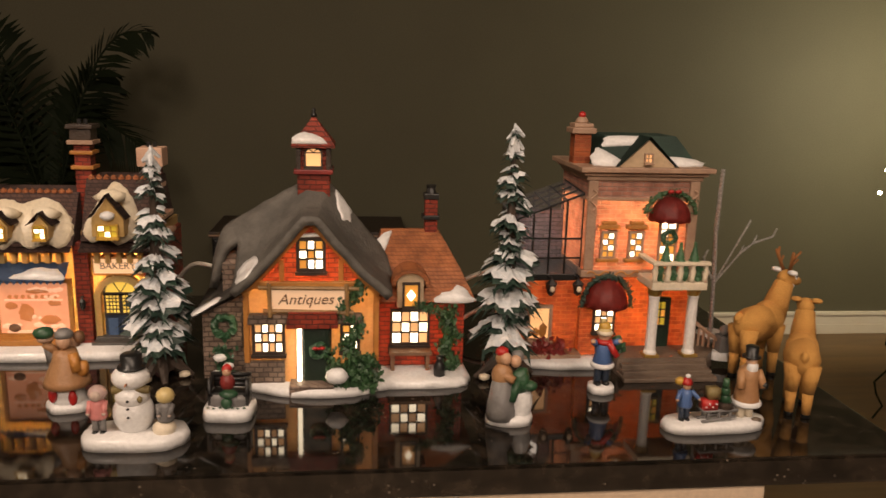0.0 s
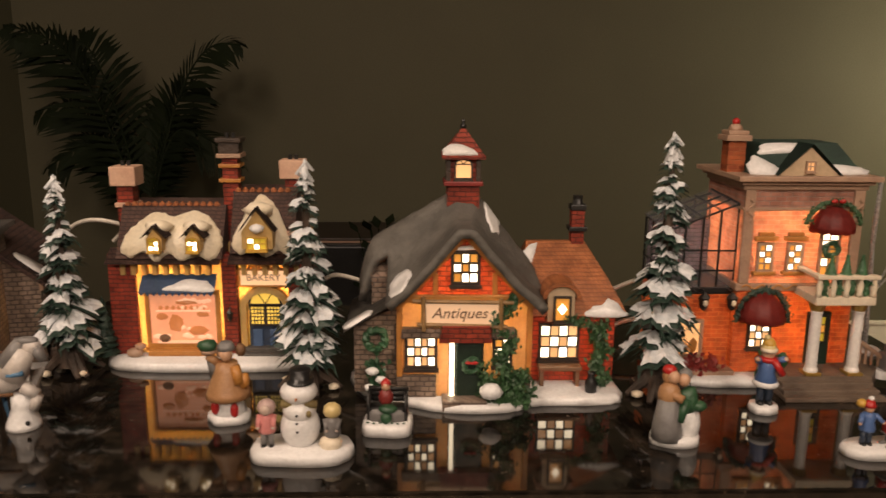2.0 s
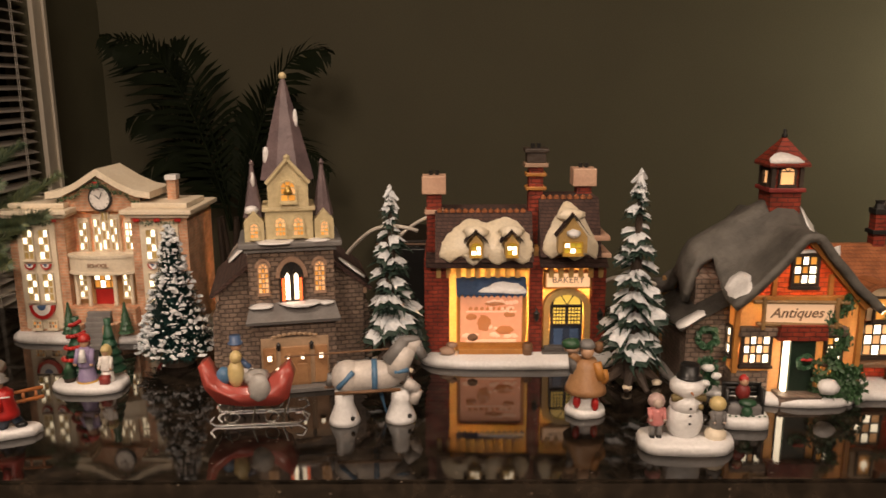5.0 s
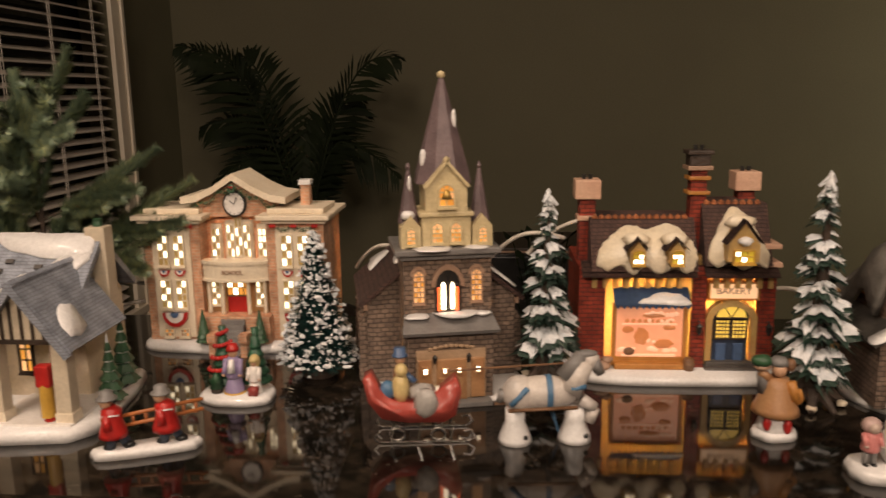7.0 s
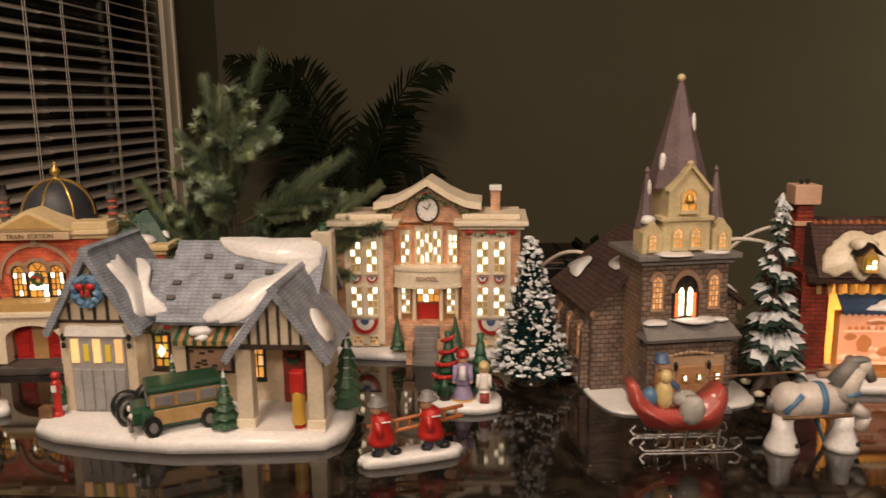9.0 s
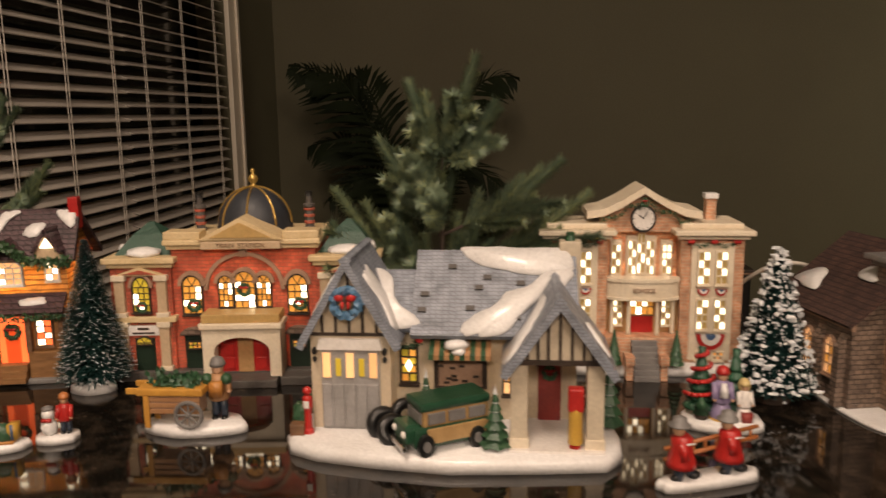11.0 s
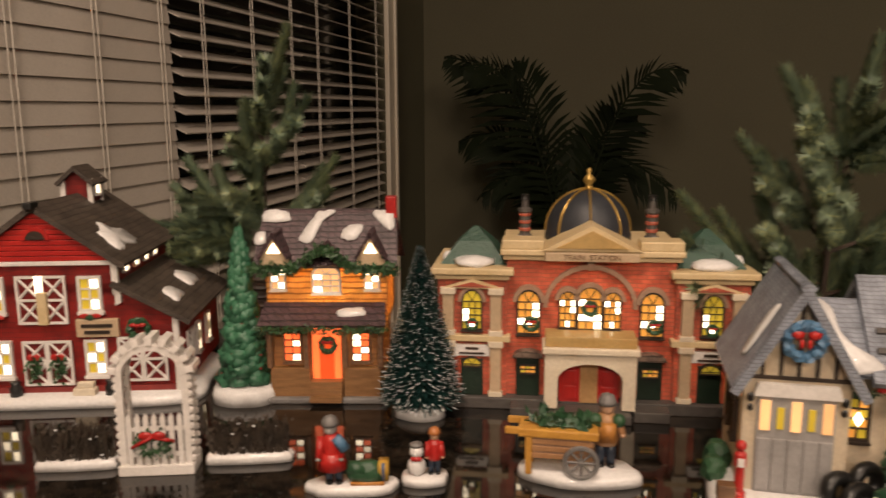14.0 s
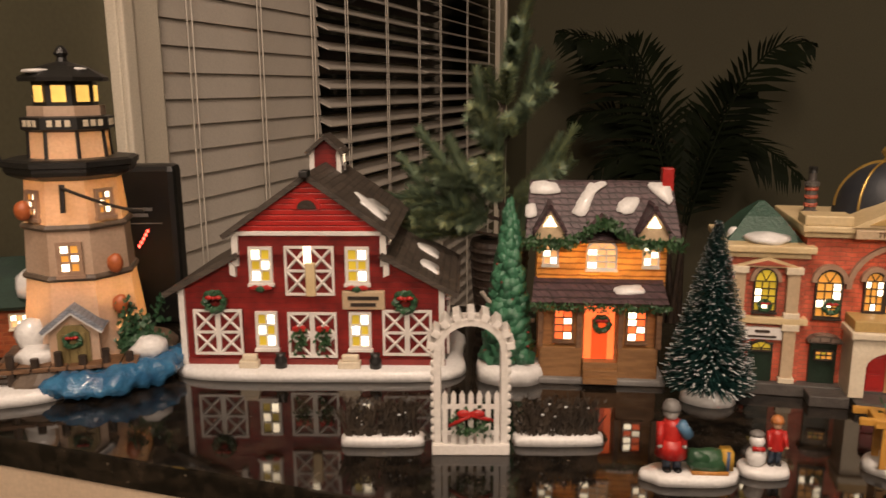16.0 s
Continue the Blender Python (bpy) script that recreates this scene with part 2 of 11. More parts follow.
GREENP = paint("green_paint", (0.035, 0.10, 0.045), (0.02, 0.065, 0.03), 70, 0.4, 0.3)
ROOFGREEN = paint("green_roof", (0.016, 0.042, 0.028), (0.010, 0.028, 0.02), 50, 0.7, 0.3)
IVY = paint("ivy_leaf", (0.045, 0.11, 0.04), (0.022, 0.06, 0.022), 120, 0.45, 0.5)
TREEGREEN = paint("resin_tree_green", (0.025, 0.055, 0.038), (0.012, 0.03, 0.022), 90, 0.5, 0.5)
TREESNOW = paint("frosted_snow", (0.82, 0.83, 0.84), (0.62, 0.66, 0.69), 160, 0.6, 0.5)
BARK = paint("bark", (0.07, 0.045, 0.03), (0.035, 0.024, 0.017), 90, 0.7, 0.7, stretch=(1, 1, 0.3))
RED = paint("red_paint", (0.50, 0.025, 0.02), (0.40, 0.018, 0.016), 60, 0.35, 0.15)
MAROON = paint("maroon_awning", (0.32, 0.045, 0.036), (0.24, 0.032, 0.028), 50, 0.45, 0.2, trans=0.15)
BLUEP = paint("blue_paint", (0.08, 0.14, 0.27), (0.055, 0.10, 0.20), 60, 0.4, 0.15)
SKYBLUE = paint("pale_blue_paint", (0.10, 0.22, 0.36), (0.07, 0.16, 0.28), 60, 0.4, 0.15)
WATER = paint("sea_blue", (0.05, 0.20, 0.38), (0.025, 0.11, 0.25), 60, 0.25, 0.5, coat=0.5)
STATIONTRIM = paint("pale_gold_trim", (0.74, 0.58, 0.34), (0.66, 0.50, 0.27), 60, 0.4, 0.15)
DOORGREEN = paint("bottle_green", (0.012, 0.028, 0.016), None, 60, 0.4, 0.2)
GARAGEWALL = paint("pale_stucco", (0.66, 0.57, 0.43), (0.60, 0.51, 0.38), 40, 0.4, 0.15, trans=0.05)
YELLOWP = paint("yellow_paint", (0.60, 0.36, 0.06), (0.50, 0.28, 0.04), 60, 0.4, 0.15)
PINK = paint("pink_paint", (0.66, 0.26, 0.24), (0.58, 0.20, 0.19), 60, 0.4, 0.15)
GREYP = paint("grey_paint", (0.22, 0.21, 0.20), (0.16, 0.15, 0.145), 60, 0.45, 0.2)
LILAC = paint("lilac_paint", (0.32, 0.26, 0.42), (0.25, 0.20, 0.34), 60, 0.45, 0.2)
TAN = paint("tan_paint", (0.44, 0.24, 0.11), (0.36, 0.18, 0.08), 60, 0.45, 0.2)
FACE = paint("doll_face_paint", (0.62, 0.38, 0.24), (0.56, 0.33, 0.2), 60, 0.4, 0.1)
FUR = paint("deer_flock", (0.60, 0.31, 0.075), (0.50, 0.24, 0.055), 70, 0.9, 0.6, fine=900)
ANTLER = paint("antler_felt", (0.32, 0.12, 0.03), None, 70, 0.9, 0.5)
GOLD = paint("gold_paint", (0.55, 0.36, 0.10), (0.42, 0.26, 0.06), 60, 0.3, 0.1, metal=0.6)
DOME = paint("navy_dome", (0.030, 0.034, 0.042), (0.020, 0.023, 0.030), 60, 0.5, 0.1)
SPIRE = paint("mauve_slate", (0.17, 0.12, 0.125), (0.12, 0.085, 0.09), 60, 0.5, 0.4)
STEEL = paint("bright_wire", (0.6, 0.58, 0.55), None, 60, 0.25, 0.0, metal=1.0)
NEEDLE = paint("pine_needle", (0.18, 0.24, 0.15), (0.10, 0.15, 0.095), 40, 0.5, 0.0)
NEEDLETIP = paint("pine_needle_tip", (0.31, 0.35, 0.17), (0.21, 0.26, 0.12), 40, 0.5, 0.0)
STATIONGREEN = paint("station_roof_green", (0.03, 0.085, 0.055), (0.02, 0.06, 0.04), 50, 0.5, 0.3)
BRISTLE = paint("bottlebrush_bristle", (0.010, 0.060, 0.055), None, 40, 0.6, 0.0)
PALMLEAF = paint("palm_leaf", (0.014, 0.02, 0.009), (0.009, 0.013, 0.006), 8, 0.6, 0.0)
PALMLEAF.node_tree.nodes["Principled BSDF"].inputs["Specular IOR Level"].default_value = 0.08
WICKER = paint("wicker", (0.035, 0.022, 0.014), (0.02, 0.013, 0.009), 90, 0.6, 0.5)


def thin_glass(name, tint):
    """A thin pane: clear with a little gloss."""
    m, nt, bsdf, out = nodes_of(name)
    tr = nt.nodes.new("ShaderNodeBsdfTransparent")
    tr.inputs[0].default_value = (*tint, 1)
    bsdf.inputs["Base Color"].default_value = (0.25, 0.25, 0.27, 1)
    bsdf.inputs["Roughness"].default_value = 0.12
    mix = nt.nodes.new("ShaderNodeMixShader")
    mix.inputs[0].default_value = 0.25
    nt.links.new(tr.outputs[0], mix.inputs[1])
    nt.links.new(bsdf.outputs[0], mix.inputs[2])
    nt.links.new(mix.outputs[0], out.inputs[0])
    return m


PANEGLASS = thin_glass("pane_glass", (0.82, 0.82, 0.86))
SCHOOLLIT = glow("school_window", (1.0, 0.80, 0.52), 1.7, 0.3)
SCHOOLDIM = glow("school_window_dim", (0.55, 0.36, 0.12), 0.13, 0.4)
LIT = glow("window_lit", (1.0, 0.80, 0.54), 2.4, 0.4)
PASTRY = glow("pastry_film", (1.0, 0.52, 0.30), 0.42, 0.3)
SHOPLIT = glow("shop_glow", (1.0, 0.40, 0.20), 0.30, 0.4)
AMBER = glow("window_amber", (1.0, 0.42, 0.07), 0.26, 0.4)
YELLOWLIT = glow("window_yellow", (0.80, 0.56, 0.05), 0.17, 0.35)
WARM = glow("window_warm", (1.0, 0.50, 0.20), 0.42, 0.35)
DOORGLOW = glow("door_red_emissive", (1.0, 0.10, 0.02), 0.42, 0.3)
REDLIT = glow("window_red", (1.0, 0.13, 0.03), 0.8, 0.4)
LEDRED = glow("led_red", (1.0, 0.05, 0.03), 6.0, 0.1)
FAIRY = glow("fairy_bulb", (1.0, 0.78, 0.45), 22.0, 0.2)


# ---------------------------------------------------------------- mesh helpers
def part(name, bm, material, parent=None, label="", smooth=False):
    me = bpy.data.meshes.new(name)
    if smooth:
        for f in bm.faces:
            f.smooth = True
    bm.to_mesh(me)
    bm.free()
    for m in (material if isinstance(material, (list, tuple)) else [material]):
        me.materials.append(m)
    ob = new(name, me)
    ob.parent = parent
    if label:
        ob["label"] = label
    return ob


def thing(name, x, y, z, yaw=0, label="", category="", group="", kind=""):
    ob = new(name)
    ob.empty_display_size = 0.02
    ob.matrix_world = pose(x, y, z, 0, 0, yaw)
    return tagged(ob, label, category, group, kind)


def B():
    return bmesh.new()


def box(bm, x0, x1, y0, y1, z0, z1, bevel=0.0):
    r = bmesh.ops.create_cube(bm, size=1)
    vs = r["verts"]
    for v in vs:
        v.co = Vector((x0 + (v.co.x + 0.5) * (x1 - x0), y0 + (v.co.y + 0.5) * (y1 - y0), z0 + (v.co.z + 0.5) * (z1 - z0)))
    if bevel:
        es = list({e for v in vs for e in v.link_edges})
        bmesh.ops.bevel(bm, geom=es, offset=bevel, segments=2, affect="EDGES", profile=0.6)
    return bm


def prism(bm, poly, y0, y1):
    """An outline in x and z, drawn from y0 to y1."""
    a = [bm.verts.new((x, y0, z)) for x, z in poly]
    b = [bm.verts.new((x, y1, z)) for x, z in poly]
    n = len(poly)
    bm.faces.new(a)
    bm.faces.new(b[::-1])
    for i in range(n):
        bm.faces.new((a[i], b[i], b[(i + 1) % n], a[(i + 1) % n]))
    bmesh.ops.recalc_face_normals(bm, faces=bm.faces)
    return bm


def slab(bm, poly, z0, z1, inset=0.0):
    """An outline in x and y, drawn from z0 to z1; inset narrows the top."""
    cx, cy = sum(p[0] for p in poly) / len(poly), sum(p[1] for p in poly) / len(poly)
    a = [bm.verts.new((x, y, z0)) for x, y in poly]
    zs = [z0 + (z1 - z0) * 0.6, z1]
    rings = [a]
    for k, z in enumerate(zs):
        s = inset * (0.15 if k == 0 else 1.0)
        rings.append([bm.verts.new((cx + (x - cx) * (1 - s), cy + (y - cy) * (1 - s), z)) for x, y in poly])
    n = len(poly)
    bm.faces.new(a[::-1])
    bm.faces.new(rings[-1])
    for p, q in zip(rings, rings[1:]):
        for i in range(n):
            bm.faces.new((p[i], p[(i + 1) % n], q[(i + 1) % n], q[i]))
    bmesh.ops.recalc_face_normals(bm, faces=bm.faces)
    return bm


def outline(cx, cy, rx, ry, n=40, wob=0.06, seed=1, square=2.0):
    """A wavy rounded outline."""
    out = []
    for i in range(n):
        a = 2 * math.pi * i / n
        c, s = math.cos(a), math.sin(a)
        k = (abs(c) ** square + abs(s) ** square) ** (-1 / square)
        w = 1 + wob * noise.noise(Vector((c * 1.7 + seed * 7.1, s * 1.7, seed)))
        out.append((cx + rx * c * k * w, cy + ry * s * k * w))
    return out


def tube(bm, a, b, r0, r1=None, seg=8):
    a, b = Vector(a), Vector(b)
    r1 = r0 if r1 is None else r1
    d = b - a
    m = Matrix.Translation((a + b) / 2) @ d.to_track_quat("Z", "Y").to_matrix().to_4x4()
    bmesh.ops.create_cone(bm, cap_ends=True, segments=seg, radius1=r0, radius2=max(r1, 1e-5), depth=d.length, matrix=m)
    return bm


def ball(bm, c, r, sub=2, wob=0.0, seed=0):
    r = r if isinstance(r, (tuple, list)) else (r, r, r)
    res = bmesh.ops.create_icosphere(bm, subdivisions=sub, radius=1)
    for v in res["verts"]:
        k = 1 + (wob * noise.noise(v.co * 1.6 + Vector((seed * 3.3, seed, 0))) if wob else 0)
        v.co = Vector((c[0] + v.co.x * r[0] * k, c[1] + v.co.y * r[1] * k, c[2] + v.co.z * r[2] * k))
    return bm


def lathe(bm, prof, c=(0, 0, 0), seg=20, a0=0.0):
    """Rings of (radius, height) turned round a vertical axis."""
    rings = []
    for r, z in prof:
        rings.append([bm.verts.new((c[0] + max(r, 1e-5) * math.cos(a0 + 2 * math.pi * i / seg), c[1] + max(r, 1e-5) * math.sin(a0 + 2 * math.pi * i / seg), c[2] + z)) for i in range(seg)])
    for p, q in zip(rings, rings[1:]):
        for i in range(seg):
            bm.faces.new((p[i], p[(i + 1) % seg], q[(i + 1) % seg], q[i]))
    bm.faces.new(rings[0][::-1])
    bm.faces.new(rings[-1])
    bmesh.ops.recalc_face_normals(bm, faces=bm.faces)
    return bm


def ring(bm, big, small, seg=24, sides=10):
    """A round ring such as a tyre, flat on its side."""
    rows = []
    for i in range(seg):
        u = 2 * math.pi * i / seg
        rows.append([bm.verts.new(((big + small * math.cos(2 * math.pi * j / sides)) * math.cos(u), (big + small * math.cos(2 * math.pi * j / sides)) * math.sin(u), small * math.sin(2 * math.pi * j / sides))) for j in range(sides)])
    for i in range(seg):
        p, q = rows[i], rows[(i + 1) % seg]
        for j in range(sides):
            bm.faces.new((p[j], q[j], q[(j + 1) % sides], p[(j + 1) % sides]))
    bmesh.ops.recalc_face_normals(bm, faces=bm.faces)
    return bm


def cable(name, pts, r, material, label):
    cu = bpy.data.curves.new(name, "CURVE")
    cu.dimensions, cu.bevel_depth, cu.bevel_resolution = "3D", r, 3
    sp = cu.splines.new("NURBS")
    sp.points.add(len(pts) - 1)
    for p, q in zip(sp.points, pts):
        p.co = (*q, 1)
    sp.use_endpoint_u, sp.order_u = True, 3
    ob = new(name, cu)
    cu.materials.append(material)
    return tagged(ob, label, "cable")


def words(name, text, size, place, material, parent, rx=90, rz=0, depth=0.0004, shear=0.0):
    cu = bpy.data.curves.new(name, "FONT")
    cu.body, cu.size, cu.extrude, cu.align_x, cu.align_y, cu.shear = text, size, depth, "CENTER", "CENTER", shear
    cu.materials.append(material)
    ob = new(name, cu)
    ob.parent = parent
    ob.matrix_basis = pose(*place, rx, 0, rz)
    return ob


def snow_patch(parent, pts, seed=0, mat_=None, name="snow_patch"):
    """Soft lumps of snow along a line of (x, y, z, radius, height)."""
    for i, (x, y, z, r, h) in enumerate(pts):
        part(name, ball(B(), (x, y, z), (r, r * 0.8, h), 2, 0.25, seed + i), mat_ or SNOW, parent, smooth=True)


def roof_snow(parent, poly, origin, ux, uy, thick=0.0016, mat_=None, most=0.0009, ragged=1.0):
    """A thin sheet of snow lying on a roof: an outline in the roof's own plane."""
    thick = min(thick, most)
    o, ux, uy = Vector(origin), Vector(ux).normalized(), Vector(uy).normalized()
    n = ux.cross(uy)
    if n.z < 0:
        n = -n
    bm = B()
    pts = []
    k = len(poly)
    for i in range(k):
        p0, p1, p2, p3 = (Vector((*poly[(i + j) % k], 0)) for j in (-1, 0, 1, 2))
        for s in range(4):
            t = s / 4
            q = 0.5 * ((2 * p1) + (p2 - p0) * t + (2 * p0 - 5 * p1 + 4 * p2 - p3) * t * t + (3 * p1 - p0 - 3 * p2 + p3) * t ** 3)
            pts.append(q)
    c = sum(pts, Vector()) / len(pts)
    pts = [c + (q - c) * (1 + ragged * 0.22 * noise.noise(Vector((q.x * 260, q.y * 260, o.x * 50))) + ragged * 0.10 * noise.noise(Vector((q.x * 700, q.y * 700, 3)))) for q in pts]
    low = [bm.verts.new(o + ux * q.x + uy * q.y - n * 0.0005) for q in pts]
    top = [bm.verts.new(o + ux * (c.x + (q.x - c.x) * 0.965) + uy * (c.y + (q.y - c.y) * 0.965) + n * thick) for q in pts]
    mid = bm.verts.new(o + ux * c.x + uy * c.y + n * thick * 1.3)
    m = len(pts)
    for i in range(m):
        bm.faces.new((low[i], low[(i + 1) % m], top[(i + 1) % m], top[i]))
        bm.faces.new((top[i], top[(i + 1) % m], mid))
    bmesh.ops.recalc_face_normals(bm, faces=bm.faces)
    return part("snow_patch", bm, mat_ or SNOW, parent, smooth=True)


PANE = {}


def pane_mesh(w, h, material):
    key = (round(w, 5), round(h, 5), material.name)
    if key not in PANE:
        bm = box(B(), -w / 2, w / 2, -0.0004, 0.0004, -h / 2, h / 2)
        me = bpy.data.meshes.new("pane")
        bm.to_mesh(me)
        bm.free()
        me.materials.append(material)
        PANE[key] = me
    return PANE[key]


def window(parent, cx, zc, w, h, y, cols=2, rows=3, frame_mat=None, lit=None, dark=None, fw=0.0016, arch=0.0, every=2, turn=0, bar=None, depth=0.0022, checker=True, sill=True, fan=None):
    """A lit window: frame with bars, and each pane by itself. turn: 90 for a wall that faces right, -90 left."""
    frame_mat, lit, dark = frame_mat or DARKWOOD, lit or LIT, dark or AMBER
    holder = new("window")
    holder.empty_display_size = 0.005
    holder.parent = parent
    holder.matrix_basis = pose(cx, y, zc, 0, 0, turn)
    bm = B()
    hw, hh = w / 2, h / 2
    d0, d1 = -depth, 0.0006
    box(bm, -hw - fw, -hw, d0, d1, -hh - fw, hh + (0 if arch else fw))
    box(bm, hw, hw + fw, d0, d1, -hh - fw, hh + (0 if arch else fw))
    box(bm, -hw, hw, d0, d1, -hh - fw, -hh)
    if not arch:
        box(bm, -hw, hw, d0, d1, hh, hh + fw)
    bar = bar or max(fw * 0.62, 0.0007)
    rnd = random.Random(int(abs(cx) * 3e4 + zc * 7e4 + w * 1e5))
    for i in range(1, cols):
        x = -hw + w * i / cols
        box(bm, x - bar / 2, x + bar / 2, d0 * 0.55, 0, -hh, hh)
    for j in range(1, rows):
        z = -hh + h * j / rows
        box(bm, -hw, hw, d0 * 0.6, 0, z - bar / 2, z + bar / 2)
    if arch:
        n = 10
        pa = [(hw * math.cos(math.pi * k / n), hh + arch * math.sin(math.pi * k / n)) for k in range(n + 1)]
        pb = [((hw + fw) * math.cos(math.pi * k / n), hh + (arch + fw) * math.sin(math.pi * k / n)) for k in range(n + 1)]
        for k in range(n):
            vs = []
            for yy in (d0, d1):
                vs.append([bm.verts.new((p[0], yy, p[1])) for p in (pa[k], pb[k], pb[k + 1], pa[k + 1])])
            f, g = vs
            bm.faces.new(f)
            for i in range(4):
                bm.faces.new((f[i], g[i], g[(i + 1) % 4], f[(i + 1) % 4]))
        box(bm, -hw, hw, d0 * 0.6, 0, hh - bar / 2, hh + bar / 2)
        for ang in (60, 120):
            tube(bm, (0, d0 * 0.4, hh), (hw * math.cos(radians(ang)), d0 * 0.4, hh + arch * math.sin(radians(ang))), bar / 2, seg=5)
        arch_light = prism(B(), [(hw, hh)] + pa[1:-1] + [(-hw, hh)], -0.0004, 0.0004)
        part("fanlight", arch_light, fan or dark, holder)
    if sill:
        box(bm, -hw - fw * 1.4, hw + fw * 1.4, d0 * 1.5, d1, -hh - fw * 2.0, -hh - fw)
    bmesh.ops.recalc_face_normals(bm, faces=bm.faces)
    part("window_frame", bm, frame_mat, holder)
    total = cols * rows
    flip = rnd.randint(0, 1)
    glowing = [(k // rows + k % rows + flip) % 2 == 0 if every == 2 else rnd.random() < 0.24 for k in range(total)]
    for k in range(total):
        if rnd.random() < 0.12:
            glowing[k] = not glowing[k]
    for i in range(cols):
        for j in range(rows):
            me = pane_mesh(w / cols, h / rows, lit if (not checker or glowing[i * rows + j]) else dark)
            p = new("pane", me)
            p.parent = holder
            p.matrix_basis = pose(-hw + w * (i + 0.5) / cols, 0, -hh + h * (j + 0.5) / rows)
    return holder


def bulb(x, y, z, power, colour=(1.0, 0.55, 0.2)):
    """A point lamp inside a house: the small bulb on the cord, and added fill."""
    return lamp("house_inner_lamp", "POINT", (x, y, TOP + z), power, colour, 0.006)


def bushy_ring(bm, big, small):
    """An upright ring with a ragged, leafy surface."""
    ring(bm, big, small, 26, 8)
    rnd = random.Random(int(big * 1e5))
    for v in bm.verts:
        k = rnd.uniform(-0.4, 0.55) * small
        c = Vector((v.co.x, v.co.y, 0)).normalized() * big
        v.co += (v.co - c).normalized() * k
    bmesh.ops.rotate(bm, verts=bm.verts, cent=(0, 0, 0), matrix=Matrix.Rotation(radians(90), 3, "X"))
    return bm


def wreath(parent, x, y, z, r, turn=0, bow=True):
    bm = B()
    bushy_ring(bm, r, r * 0.36)
    w = part("wreath", bm, GREENP, parent)
    w.matrix_basis = pose(x, y, z, 0, 0, turn)
    if bow:
        bm = B()
        s = r * 0.5
        ball(bm, (-s, -r * 0.4, r * 0.55), (s, s * 0.4, s * 0.6), 1)
        ball(bm, (s, -r * 0.4, r * 0.55), (s, s * 0.4, s * 0.6), 1)
        ball(bm, (0, -r * 0.45, r * 0.5), s * 0.5, 1)
        part("bow", bm, RED, w, smooth=True)
    return w


def leaves(bm, places, r, n, seed=0):
    """Small tilted leaves scattered round a string of places."""
    rnd = random.Random(seed)
    for c in places:
        for _ in range(n):
            p = Vector(c) + Vector((rnd.gauss(0, 1), rnd.gauss(0, 0.6) - 0.4, rnd.gauss(0, 1))) * r * 0.55
            m = Matrix.Translation(p) @ Euler((rnd.uniform(0.6, 2.2), rnd.uniform(-0.7, 0.7), rnd.uniform(-1.2, 1.2))).to_matrix().to_4x4()
            s = r * rnd.uniform(0.35, 0.6)
            v = [bm.verts.new(m @ Vector(q)) for q in ((-s * 0.6, 0, 0), (0, -s, s * 0.12), (s * 0.6, 0, 0), (0, s, s * 0.12))]
            bm.faces.new(v)
    return bm


def stack_chimney(parent, x, y, z0, z1, w, d, body, cap, pots=1):
    bm = box(B(), x - w / 2, x + w / 2, y - d / 2, y + d / 2, z0, z1, 0.0006)
    c = part("chimney", bm, body, parent)
    bm = B()
    h = z1 - z0
    box(bm, x - w * 0.68, x + w * 0.68, y - d * 0.68, y + d * 0.68, z1 - h * 0.02, z1 + 0.005, 0.0007)
    part("chimney_cap", bm, cap, c)
    return c

# ---------------------------------------------------------------- the room
BACK_Y, LEFT_X, RIGHT_X, FRONT_Y, CEIL_Z = 3.55, -1.83, 4.2, -3.2, 2.6


